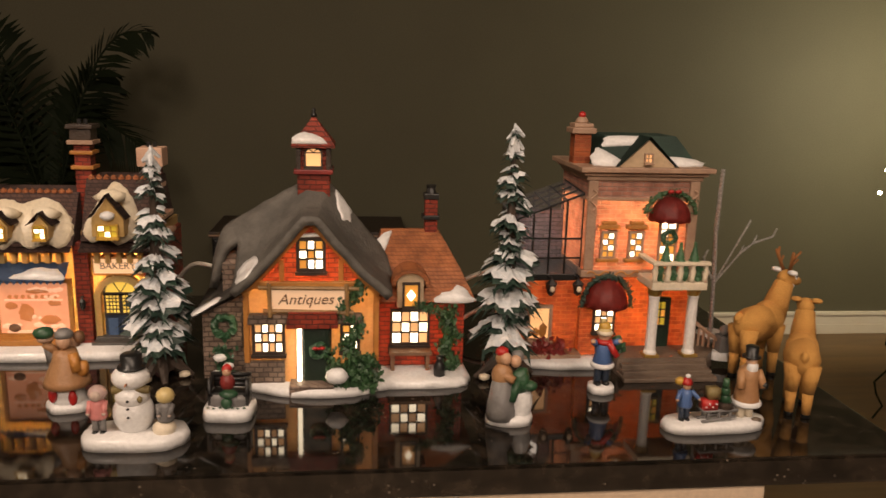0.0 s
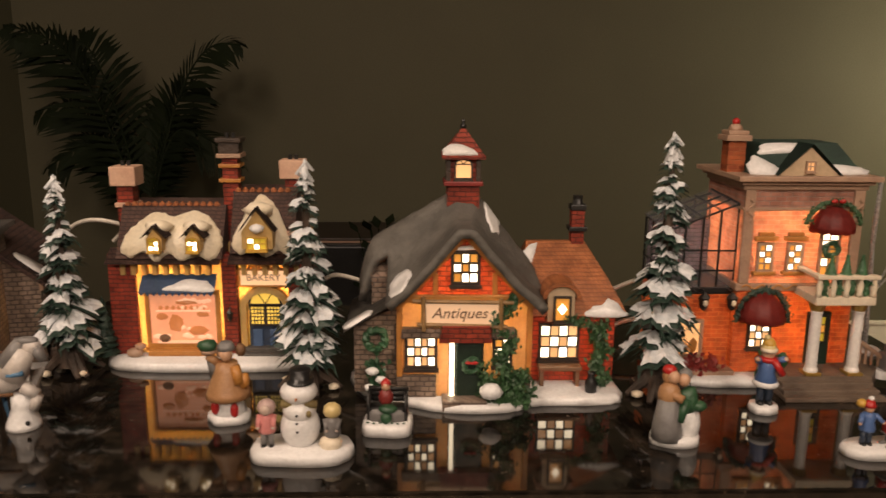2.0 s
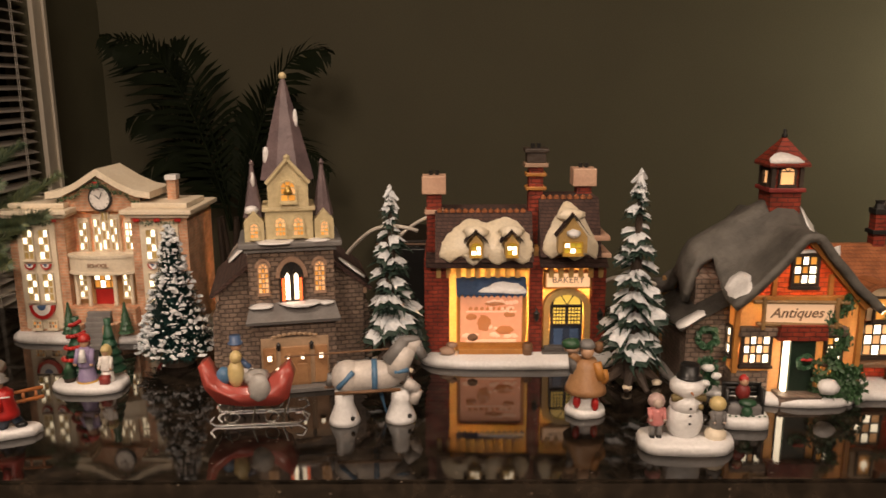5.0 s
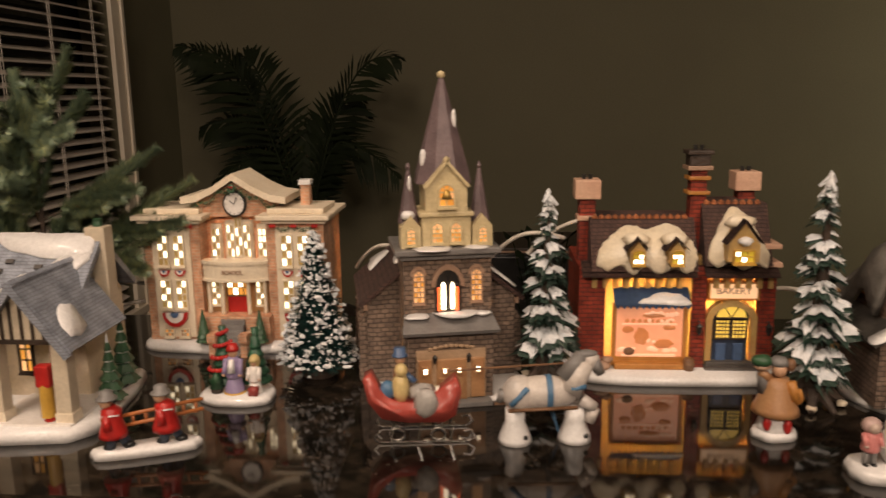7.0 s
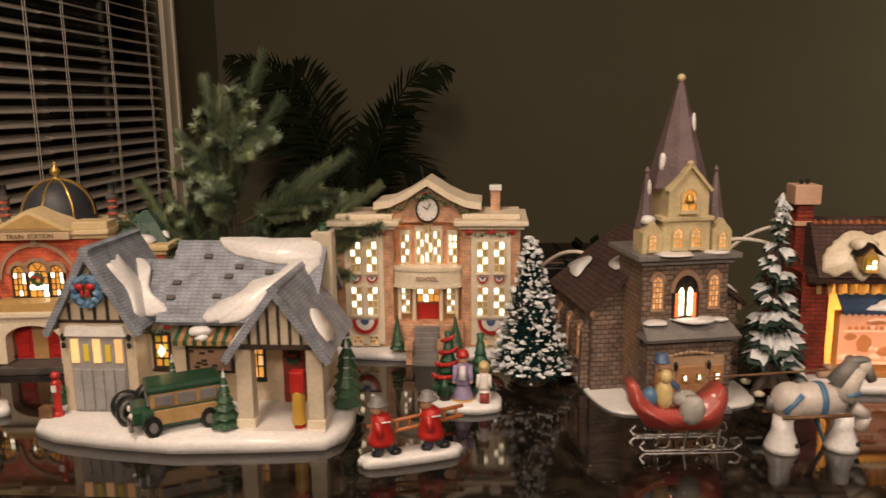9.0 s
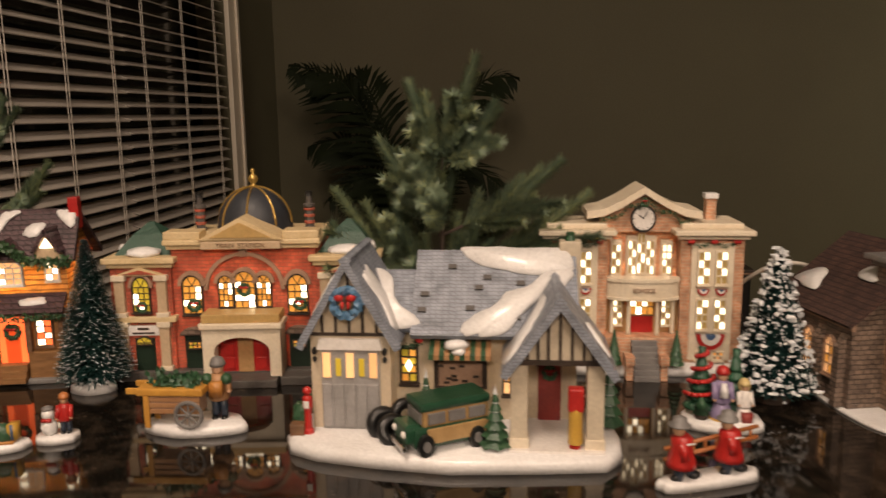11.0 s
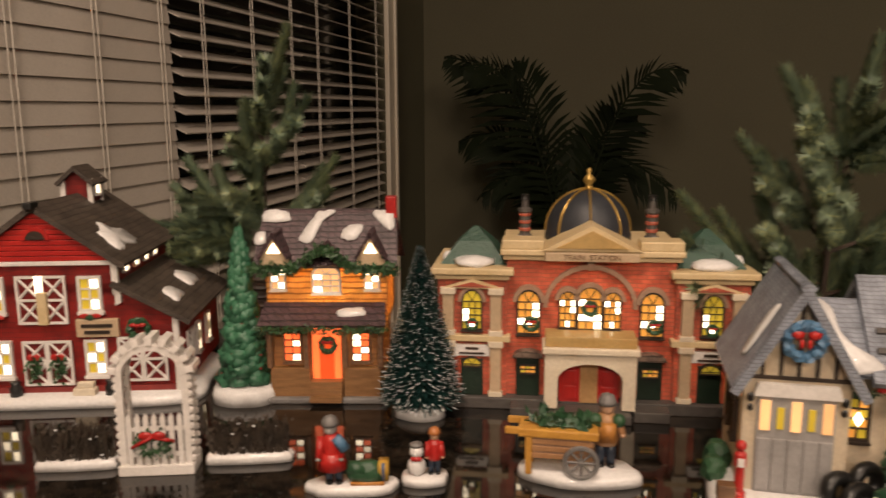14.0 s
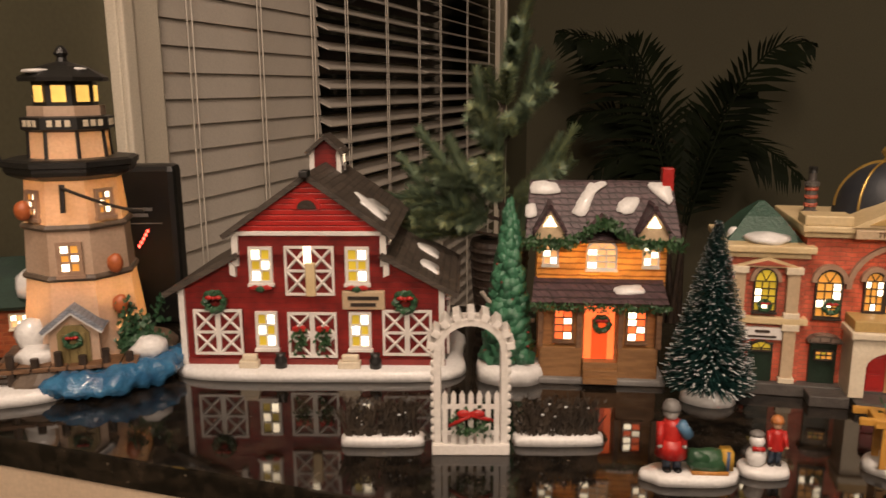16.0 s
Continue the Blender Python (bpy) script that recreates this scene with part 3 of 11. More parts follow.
def room():
    part("floor", box(B(), LEFT_X - 0.2, RIGHT_X + 0.2, 0.72, BACK_Y + 0.2, FLOOR_Z - 0.1, FLOOR_Z), CARPET)["kind"] = "structure"
    f = part("kitchen_floor", box(B(), LEFT_X - 0.2, RIGHT_X + 0.2, FRONT_Y - 0.2, 0.72, FLOOR_Z - 0.1, FLOOR_Z - 0.006), SLATE)
    f["kind"] = "structure"
    rnd = random.Random(4)
    bm = box(B(), -0.2, 0.2, -0.2, 0.2, -0.006, 0.0, 0.003)
    tile = bpy.data.meshes.new("tile")
    bm.to_mesh(tile)
    bm.free()
    tile.materials.append(TILE)
    for i in range(14):
        for j in range(9):
            t = new("tile", tile)
            t.parent = f
            t.matrix_basis = pose(LEFT_X + 0.2 + i * 0.406, 0.51 - j * 0.406, FLOOR_Z, 0, 0, rnd.choice((0, 90, 180, 270)))
    part("wall_north", box(B(), LEFT_X - 0.15, RIGHT_X + 0.15, BACK_Y, BACK_Y + 0.15, FLOOR_Z, CEIL_Z), WALL)["kind"] = "structure"
    part("wall_east", box(B(), RIGHT_X, RIGHT_X + 0.15, FRONT_Y, BACK_Y, FLOOR_Z, CEIL_Z), WALL)["kind"] = "structure"
    part("wall_south", box(B(), LEFT_X - 0.15, RIGHT_X + 0.15, FRONT_Y - 0.15, FRONT_Y, FLOOR_Z, CEIL_Z), WALL)["kind"] = "structure"
    part("ceiling", box(B(), LEFT_X - 0.15, RIGHT_X + 0.15, FRONT_Y, BACK_Y, CEIL_Z, CEIL_Z + 0.1), CEILING)["kind"] = "structure"
    # west wall with the wide window cut through
    y0, y1, z0, z1 = 0.998, 2.95, 0.30, 2.15
    bm = B()
    box(bm, LEFT_X - 0.15, LEFT_X, FRONT_Y, y0, FLOOR_Z, CEIL_Z)
    box(bm, LEFT_X - 0.15, LEFT_X, y1, BACK_Y, FLOOR_Z, CEIL_Z)
    box(bm, LEFT_X - 0.15, LEFT_X, y0, y1, FLOOR_Z, z0)
    box(bm, LEFT_X - 0.15, LEFT_X, y0, y1, z1, CEIL_Z)
    part("wall_west", bm, WALL)["kind"] = "structure"
    bm = B()
    for p, q in ((0, 0.05), (0.05, 0.105)):
        box(bm, BASEX, RIGHT_X, BACK_Y - 0.016 + p * 0.06, BACK_Y, FLOOR_Z + p, FLOOR_Z + q, 0.002)
    box(bm, BASEX, RIGHT_X, BACK_Y - 0.02, BACK_Y, FLOOR_Z + 0.098, FLOOR_Z + 0.118, 0.004)
    part("baseboard", bm, TRIM)["kind"] = "structure"
    # casing, sash glass, and two blinds side by side
    w = new("window_1")
    tagged(w, "wide window with white casing and horizontal blinds at night", "window", kind="structure")
    bm = B()
    c = 0.085
    for ya, yb in ((y0 - c, y0), (y1, y1 + c)):
        box(bm, LEFT_X, LEFT_X + 0.018, ya, yb, z0 - c, z1 + c, 0.003)
        box(bm, LEFT_X + 0.018, LEFT_X + 0.028, ya if ya < y0 else yb - 0.022, ya + 0.022 if ya < y0 else yb, z0 - c, z1 + c, 0.003)
    box(bm, LEFT_X, LEFT_X + 0.018, y0, y1, z1, z1 + c, 0.003)
    box(bm, LEFT_X, LEFT_X + 0.03, y0 - c, y1 + c, z0 - 0.03, z0, 0.003)
    part("window_frame", bm, TRIM, w)
    part("pane", box(B(), LEFT_X - 0.12, LEFT_X - 0.11, y0, y1, z0, z1), NIGHT, w)
    mid, seam = 1.53, 2.15
    for (ya, yb, tilt) in ((y0 + 0.004, mid - 0.004, 83), (mid + 0.004, seam - 0.004, 24), (seam + 0.004, y1 - 0.05, 17)):
        b = thing("window_blind", LEFT_X - 0.012, 0, 0, 0, "horizontal white two inch slat blind, lowered over dark window", "blind", "window blinds")
        bm = box(B(), -0.024, 0.024, -(yb - ya) / 2, (yb - ya) / 2, -0.0013, 0.0013)
        me = bpy.data.meshes.new("slat")
        bm.to_mesh(me)
        bm.free()
        me.materials.append(BLIND)
        n = int((z1 - z0 - 0.05) / SLAT)
        for k in range(n):
            s = new("slat", me)
            s.parent = b
            s.matrix_basis = pose(0, (ya + yb) / 2, z0 + 0.03 + k * SLAT, 0, tilt)
        part("headrail", box(B(), -0.03, 0.03, ya, yb, z1 - 0.05, z1 - 0.002, 0.003), BLIND, b)
        m = 3 if yb - ya < 0.8 else 5
        for k in range(m):
            yy = ya + (yb - ya) * (k + 0.35) / (m - 0.3)
            bm = B()
            for dx, dy in ((0.027, -0.006), (0.027, 0.006)):
                tube(bm, (dx, yy + dy, z0 + 0.02), (dx, yy + dy, z1 - 0.02), 0.0012, seg=6)
            part("ladder_cord", bm, CORD, b)


BASEX, SLAT = LEFT_X, 0.0385
room()


def counter():
    c = new("granite_counter")
    tagged(c, "polished black granite counter top with brown flecks, on white cabinets", "counter", kind="structure")
    part("countertop", box(B(), LEFT_X, 0.362, 0.42, 0.80, TOP - 0.0195, TOP, 0.002), GRANITE, c)
    part("base_wall", box(B(), LEFT_X, 0.262, 0.428, 0.72, FLOOR_Z, TOP - 0.0195), CABINET, c)
    bm = box(B(), -0.0985, 0.0985, -0.004, 0.004, -0.0985, 0.0985, 0.002)
    me = bpy.data.meshes.new("tile")
    bm.to_mesh(me)
    bm.free()
    me.materials.append(TILE)
    rnd = random.Random(8)
    for i in range(10):
        for k in range(5):
            t = new("tile", me)
            t.parent = c
            t.matrix_basis = pose(0.262 - 0.1 - i * 0.2, 0.4258, TOP - 0.0195 - 0.0995 - k * 0.2, 0, rnd.choice((0, 90, 180)), 0)


counter()


def palm():
    t = thing("palm_plant", -1.14, 3.05, FLOOR_Z, 0, "tall dark green palm in a pot standing in the corner", "plant")
    part("pot", lathe(B(), [(0.13, 0), (0.17, 0.02), (0.2, 0.3), (0.21, 0.34), (0.18, 0.34), (0.17, 0.28)], seg=24), WICKER, t, smooth=True)
    bm = B()
    rnd = random.Random(7)
    for i in range(5):
        tube(bm, (rnd.uniform(-.05, .05), rnd.uniform(-.05, .05), 0.28), (rnd.uniform(-.06, .06), rnd.uniform(-.06, .06), 0.72), 0.016, 0.010)
    part("trunk", bm, BARK, t)
    # fronds: (azimuth of reach, reach, rise, droop)
    for (dx, dy, top, drop, ln) in FRONDS:
        bm = B()
        p0 = Vector((dx * 0.05, dy * 0.05, 0.66))
        pts = []
        n = 40
        for k in range(n + 1):
            s = k / n
            pts.append(p0 + Vector((dx * s ** 1.25, dy * s ** 1.25, (top - 0.66) * math.sin(min(1, s * ln) * math.pi / 2) - drop * s ** 3)))
        for a, b in zip(pts, pts[1:]):
            tube(bm, a, b, 0.004, seg=5)
        side = Vector((-dy, dx, 0)).normalized() if abs(dx) + abs(dy) > 0 else Vector((1, 0, 0))
        for k in range(5, n):
            s = k / n
            if k % 6 == 0:
                continue
            tan = (pts[k + 1] - pts[k - 1]).normalized()
            L = 0.19 * math.sin(math.pi * min(0.98, 0.12 + s * 0.86)) ** 0.7
            for sg in (-1, 1):
                v = (tan * 0.75 + side * sg * 0.55 + tan.cross(side) * sg * 0.55 * (1 if dx > 0 else -1)).normalized()
                v = (v + Vector((0, 0, -0.25 - rnd.uniform(0, .15)))).normalized()
                q = pts[k] + v * L * rnd.uniform(0.85, 1.05) + Vector((0, 0, -0.02))
                wv = tan * 0.010
                mid = pts[k] + (q - pts[k]) * 0.5 + Vector((0, 0, 0.01))
                a = [bm.verts.new(x) for x in (pts[k] - wv * 0.5, mid - wv, q, mid + wv, pts[k] + wv * 0.5)]
                bm.faces.new(a)
        part("frond", bm, PALMLEAF, t)


FRONDS = [(-0.45, 0.0, 1.42, 0.0, 1.0), (-0.36, -0.10, 1.40, 0.02, 1.1), (-0.24, 0.05, 1.40, 0.02, 1.0), (-0.42, 0.10, 1.16, 0.06, 1.2),
          (0.38, 0.0, 1.37, 0.01, 1.15), (0.22, 0.10, 1.22, 0.02, 1.1), (0.38, -0.05, 1.07, 0.17, 1.9), (-0.30, -0.10, 1.02, 0.12, 1.4), (0.10, 0.12, 1.12, 0.03, 1.0)]
palm()


def sideboard():
    """The low black cabinet against the far wall, with a leafy plant before it."""
    r = thing("sideboard", -0.185, 3.33, FLOOR_Z, 0, "low black sideboard with brown edged top against the wall", "sideboard")
    part("body", box(B(), -0.39, 0.39, -0.17, 0.19, 0.05, 0.570, 0.004), BLACK, r)
    part("top", box(B(), -0.40, 0.40, -0.18, 0.20, 0.570, 0.597, 0.004), DARKWOOD, r)
    part("edge_strip", box(B(), -0.40, 0.40, -0.184, -0.18, 0.579, 0.585), STONE_TRIM, r)
    for x in (-0.195, 0.195):
        d = part("door", box(B(), x - 0.185, x + 0.185, -0.182, -0.17, 0.07, 0.56, 0.003), BLACK, r)
        part("door_handle", tube(B(), (x * 0.1, -0.19, 0.30), (x * 0.1, -0.19, 0.40), 0.005), IRON, d)
    for x in (-0.36, 0.36):
        for y in (-0.14, 0.15):
            part("leg", box(B(), x - 0.015, x + 0.015, y - 0.015, y + 0.015, 0, 0.05), BLACK, r)
    p = thing("leafy_plant", -0.20, 2.95, FLOOR_Z, 0, "dark leafy plant in a pot on the floor", "plant")
    part("pot", lathe(B(), [(0.09, 0), (0.12, 0.20), (0.11, 0.21)], (0, 0, 0), 20), WICKER, p)
    rnd = random.Random(4)
    bm = B()
    for k in range(46):
        a = rnd.uniform(0, 2 * math.pi)
        q = Vector((0.13 * rnd.random() * math.cos(a), 0.13 * rnd.random() * math.sin(a), rnd.uniform(0.42, 0.70)))
        tube(bm, (0, 0, 0.2), q, 0.003, seg=5)
        side = Vector((-math.sin(a), math.cos(a), 0)) * 0.022
        tip = q + Vector((0.05 * math.cos(a), 0.05 * math.sin(a), 0.045))
        m = (q + tip) / 2
        bm.faces.new([bm.verts.new(v) for v in (q, m + side, tip, m - side)])
    part("leaves", bm, PALMLEAF, p)["kind"] = "stuff"


sideboard()

# ---------------------------------------------------------------- the ceramic village, from the right-hand end
def snow_base(root, cx, cy, rx, ry, h, seed, wob=0.12, square=3.0, mat_=None):
    return part("snow_base", slab(B(), outline(cx, cy, rx, ry, 56, wob, seed, square), 0, h, 0.05), mat_ or SNOW, root, "white glazed snow base", smooth=True)


CAPSTONE = paint("peach_cap", (0.66, 0.42, 0.29), (0.58, 0.35, 0.24), 60, 0.5, 0.2)
# cream sign board; emission stands in for bulb light through the ceramic
SIGNGLOW = glow("sign_emissive", (1.0, 0.64, 0.38), 0.20, 0.15)


def arc_awning(parent, cx, y, z, w, h, d, material, name="awning"):
    """A half-round shop awning: a quarter dome with soft gores and a scalloped hem."""
    bm = B()
    n, m = 24, 8
    rows = []
    for j in range(m + 1):
        up = math.pi / 2 * j / m
        row = []
        for i in range(n + 1):
            a = -math.pi / 2 + math.pi * i / n
            gore = 1 + 0.025 * math.cos(a * 12) * math.cos(up)
            drop = 0.0012 * abs(math.sin(a * 6)) if j == 0 else 0
            row.append(bm.verts.new((cx + w / 2 * math.cos(up) * math.sin(a) * gore, y - d * math.cos(up) * math.cos(a) * gore, z + h * math.sin(up) - drop)))
        rows.append(row)
    for p, q in zip(rows, rows[1:]):
        for i in range(n):
            bm.faces.new((p[i], p[i + 1], q[i + 1], q[i]))
    bmesh.ops.solidify(bm, geom=bm.faces[:], thickness=0.0008)
    return part(name, bm, material, parent, smooth=True)


def bough_garland(run, r, seed):
    """A thick leafy rope along a run of places."""
    bm = B()
    for k, p in enumerate(run):
        ball(bm, p, (r, r * 0.8, r), 1, 0.7, seed + k)
    return leaves(bm, run, r * 1.3, 6, seed)


LILACBRICK = masonry("mauve_brick", (0.20, 0.15, 0.17), (0.15, 0.11, 0.13), (0.08, 0.06, 0.06))


SHRUBGREEN = paint("shrub_green", (0.05, 0.15, 0.06), (0.025, 0.085, 0.035), 120, 0.45, 0.4)


def cafe():
    r = thing("townhouse_model", 0.230, 0.592, TOP, 0, "lit ceramic pink brick townhouse with glass conservatory and balcony", "village house", "lit village houses")
    snow_base(r, -0.012, 0.028, 0.092, 0.045, 0.005, 3)
    part("terrace", slab(B(), [(-0.022, 0.0), (-0.022, -0.030), (0.052, -0.030), (0.066, -0.012), (0.075, 0.02), (0.06, 0.05), (-0.02, 0.05)], 0.0, 0.0135, 0.01), STEPSTONE, r)
    for k in range(3):
        part("step", box(B(), -0.020 - 0.001 * k, 0.050 + 0.002 * k, -0.036 - 0.006 * k, -0.028, 0, 0.0105 - 0.0035 * k, 0.0008), STEPSTONE, r)
    # storeys
    part("lower_wall", box(B(), -0.046, 0.046, 0.0, 0.075, 0.004, 0.076), ORANGE_BRICK, r)
    part("upper_wall", box(B(), -0.046, 0.046, 0.0, 0.075, 0.076, 0.155), PINK_BRICK, r)
    bm = B()
    box(bm, -0.048, 0.048, -0.002, 0.077, 0.073, 0.079, 0.001)
    box(bm, -0.047, 0.047, -0.001, 0.076, 0.136, 0.1385, 0.0006)
    for x in (-0.046, 0.038):
        box(bm, x, x + 0.008, -0.002, 0.001, 0.079, 0.152, 0.0008)
    part("stone_band", bm, STONE_TRIM, r)
    bm = B()
    for k, (o, z0, z1) in enumerate(((0.002, 0.152, 0.156), (0.005, 0.156, 0.159), (0.009, 0.159, 0.163))):
        box(bm, -0.046 - o, 0.046 + o, -o, 0.075 + o, z0, z1, 0.0008)
    part("cornice", bm, STONE_TRIM, r)
    # scroll brackets and carved panel
    for x in (-0.042, 0.042):
        bm = B()
        for k in range(12):
            a = k / 11 * 2 * math.pi * 1.4
            tube(bm, (x + 0.0025 * math.sin(a), -0.003, 0.128 + k * 0.0014), (x + 0.0025 * math.sin(a + 0.8), -0.003, 0.128 + k * 0.0014 + 0.0014), 0.0009, seg=5)
        part("bracket", bm, STONE_TRIM, r)
    bm = B()
    for k in range(24):
        x = -0.043 + k * 0.0018
        tube(bm, (x, -0.0026, 0.0765 + 0.0016 * math.sin(k * 0.9)), (x + 0.0018, -0.0026, 0.0765 + 0.0016 * math.sin((k + 1) * 0.9)), 0.0006, seg=5)
    part("carved_scroll", bm, ORANGE_TRIM, r)
    # mansard roof
    bm = B()
    lo = [(-0.040, 0.004), (0.046, 0.004), (0.046, 0.07), (-0.040, 0.07)]
    hi = [(-0.028, 0.022), (0.032, 0.022), (0.032, 0.06), (-0.028, 0.06)]
    a = [bm.verts.new((x, y, 0.163)) for x, y in lo]
    b = [bm.verts.new((x, y, 0.186)) for x, y in hi]
    bm.faces.new(b)
    for i in range(4):
        bm.faces.new((a[i], a[(i + 1) % 4], b[(i + 1) % 4], b[i]))
    bmesh.ops.recalc_face_normals(bm, faces=bm.faces)
    part("roof", bm, ROOFGREEN, r, "dark green mansard roof")
    part("dormer", prism(B(), [(-0.022, 0.163), (0.024, 0.163), (0.001, 0.184)], -0.001, 0.03), CREAM, r, "pale gable with small window")
    for sx in (-1, 1):
        bm = B()
        v = [bm.verts.new(q) for q in ((0.001, -0.004, 0.187), (0.001 + sx * 0.027, -0.004, 0.161), (0.001 + sx * 0.027, 0.03, 0.161), (0.001, 0.022, 0.187))]
        bm.faces.new(v)
        bmesh.ops.solidify(bm, geom=bm.faces[:], thickness=0.002)
        part("dormer_roof", bm, ROOFGREEN, r)
    window(r, 0.001, 0.170, 0.005, 0.006, -0.0012, 2, 2, STONE_TRIM, WARM, WARM, 0.001)
    roof_snow(r, [(-0.020, 0.018), (0.014, 0.021), (0.016, 0.027), (-0.016, 0.0275)], (-0.010, 0.004, 0.1635), (1, 0, 0), (0, 0.617, 0.787))
    roof_snow(r, [(-0.012, 0), (0.012, 0.0), (0.004, 0.010), (-0.008, 0.016)], (-0.03, 0.004, 0.1635), (1, 0, 0), (0, 0.617, 0.787))
    roof_snow(r, [(-0.012, 0), (0.016, 0.0), (0.012, 0.006), (-0.008, 0.008)], (0.032, 0.004, 0.1635), (1, 0, 0), (0, 0.617, 0.787))
    # chimney
    part("chimney", box(B(), -0.053, -0.039, 0.022, 0.036, 0.158, 0.192, 0.0008), ORANGE_BRICK, r)
    bm = B()
    box(bm, -0.056, -0.036, 0.019, 0.039, 0.187, 0.1915, 0.0008)
    box(bm, -0.054, -0.038, 0.021, 0.037, 0.1915, 0.195, 0.0008)
    ball(bm, (-0.046, 0.029, 0.196), (0.0055, 0.0055, 0.0045), 2)
    cp = part("chimney_cap", bm, STONE_TRIM, r, smooth=False)
    part("chimney_pot", ball(B(), (-0.046, 0.029, 0.2015), 0.003, 2), RED, cp, smooth=True)
    # windows
    for x in (-0.027, -0.004):
        window(r, x, 0.100, 0.009, 0.019, -0.001, 2, 4, STONE_TRIM, LIT, AMBER, 0.002)
        bm = B()
        box(bm, x - 0.009, x + 0.009, -0.004, 0.001, 0.113, 0.1165, 0.0008)
        box(bm, x - 0.006, x + 0.006, -0.003, 0.001, 0.1165, 0.1195, 0.0008)
        box(bm, x - 0.009, x + 0.009, -0.0045, 0.001, 0.086, 0.089, 0.0008)
        part("window_hood", bm, ORANGE_TRIM, r)
    window(r, 0.0225, 0.103, 0.012, 0.034, -0.001, 2, 5, STONE_TRIM, LIT, AMBER, 0.0018)
    wreath(r, 0.0225, -0.005, 0.107, 0.005, bow=False)
    arc_awning(r, 0.0225, -0.001, 0.121, 0.034, 0.019, 0.016, MAROON)
    g = part("garland", bough_garland([(0.0225 + 0.0215 * math.cos(a), -0.004, 0.1225 + 0.0215 * math.sin(a)) for a in [math.pi * k / 26 for k in range(2, 25)]], 0.0022, 5), IVY, r)
    bm = B()
    for sx in (-1, 1):
        ball(bm, (0.0225 + sx * 0.003, -0.008, 0.1445), (0.003, 0.0015, 0.002), 1)
    part("bow", bm, RED, g, smooth=True)
    window(r, -0.026, 0.040, 0.015, 0.024, -0.001, 3, 4, DARKWOOD, LIT, WARM, 0.0018)
    arc_awning(r, -0.0255, -0.001, 0.050, 0.036, 0.022, 0.018, MAROON)
    part("garland", bough_garland([(-0.0255 + 0.0205 * math.cos(a), -0.004, 0.050 + 0.0245 * math.sin(a)) for a in [math.pi * k / 30 for k in range(31)]], 0.0022, 6), TREEGREEN, r)
    # door behind the columns
    part("door", box(B(), 0.012, 0.030, -0.003, 0.001, 0.0135, 0.056, 0.0006), DOORGREEN, r, "dark green panelled door")
    window(r, 0.021, 0.043, 0.008, 0.020, -0.0032, 2, 3, IRON, AMBER, YELLOWLIT, 0.0012, sill=False)
    # porch
    for x in (0.0065, 0.0385):
        c = part("column", lathe(B(), [(0.0052, 0), (0.0052, 0.004), (0.0042, 0.006), (0.0040, 0.048), (0.0046, 0.05), (0.0042, 0.051)], (x, -0.024, 0.0135), 16), WHITEP, r, smooth=False)
        part("capital", lathe(B(), [(0.0042, 0), (0.0055, 0.004), (0.0062, 0.006), (0.005, 0.0075)], (x, -0.024, 0.0635), 12), GOLD, c)
        part("plinth", box(B(), x - 0.006, x + 0.006, -0.030, -0.018, 0.0135, 0.016, 0.0006), GOLD, c)
    bal = part("balcony", box(B(), 0.000, 0.045, -0.034, 0.001, 0.0705, 0.077, 0.001), IVORY, r)
    part("balcony_rail", box(B(), -0.001, 0.046, -0.035, -0.029, 0.0905, 0.0935, 0.0008), IVORY, bal)
    part("balcony_rail", box(B(), -0.001, 0.004, -0.029, 0.0, 0.0905, 0.0935, 0.0008), IVORY, bal)
    for k, x in enumerate((0.002, 0.0125, 0.0225, 0.0325, 0.043)):
        part("baluster", lathe(B(), [(0.0026, 0), (0.0018, 0.003), (0.0026, 0.008), (0.0016, 0.012), (0.0022, 0.0135)], (x, -0.032, 0.077), 10), IVORY, bal, smooth=True)
    for x in (0.007, 0.0175, 0.0275, 0.038):
        bm = B()
        bough_bm = bough_garland([(x, -0.030, 0.0795 + q * 0.003) for q in range(4)], 0.0028, int(x * 999))
        bm.free()
        bm = bough_bm
        part("shrub", bm, SHRUBGREEN, bal)
    for x in (0.011, 0.0225, 0.034):
        bm = B()
        for q in range(5):
            lathe(bm, [(0.0046 - q * 0.0008, 0), (0.0012, 0.0042)], (x, -0.029, 0.0935 + q * 0.0026), 9, q)
        part("potted_plant", bm, SHRUBGREEN, bal)
    # side steps with a curved handrail and corner post
    bm = B()
    for k in range(7):
        s = k / 6
        x, y, z = 0.050 + 0.022 * s, 0.0 - 0.012 * s * s, 0.036 - 0.016 * s
        tube(bm, (x, y, 0.0135), (x, y, z), 0.0011, seg=6)
        if k:
            tube(bm, px, (x, y, z), 0.0018, seg=6)
        px = (x, y, z)
    part("handrail", bm, STONE_TRIM, r)
    bm = box(B(), 0.069, 0.081, -0.018, -0.006, 0.010, 0.026, 0.001)
    ball(bm, (0.075, -0.012, 0.030), 0.0048, 2)
    part("corner_post", bm, GREYP, r)
    part("corner_snow", slab(B(), outline(0.074, -0.012, 0.011, 0.008, 20, 0.1, 5), 0.006, 0.0125, 0.1), SNOW, r)
    # lower wing and conservatory
    part("wing_wall", box(B(), -0.100, -0.046, 0.008, 0.068, 0.004, 0.070), ORANGE_BRICK, r)
    w = window(r, -0.078, 0.032, 0.016, 0.026, 0.007, 1, 1, STONE_TRIM, WARM, WARM, 0.0026)
    bm = B()
    ball(bm, (-0.075, 0.0055, 0.026), (0.004, 0.001, 0.007), 1)
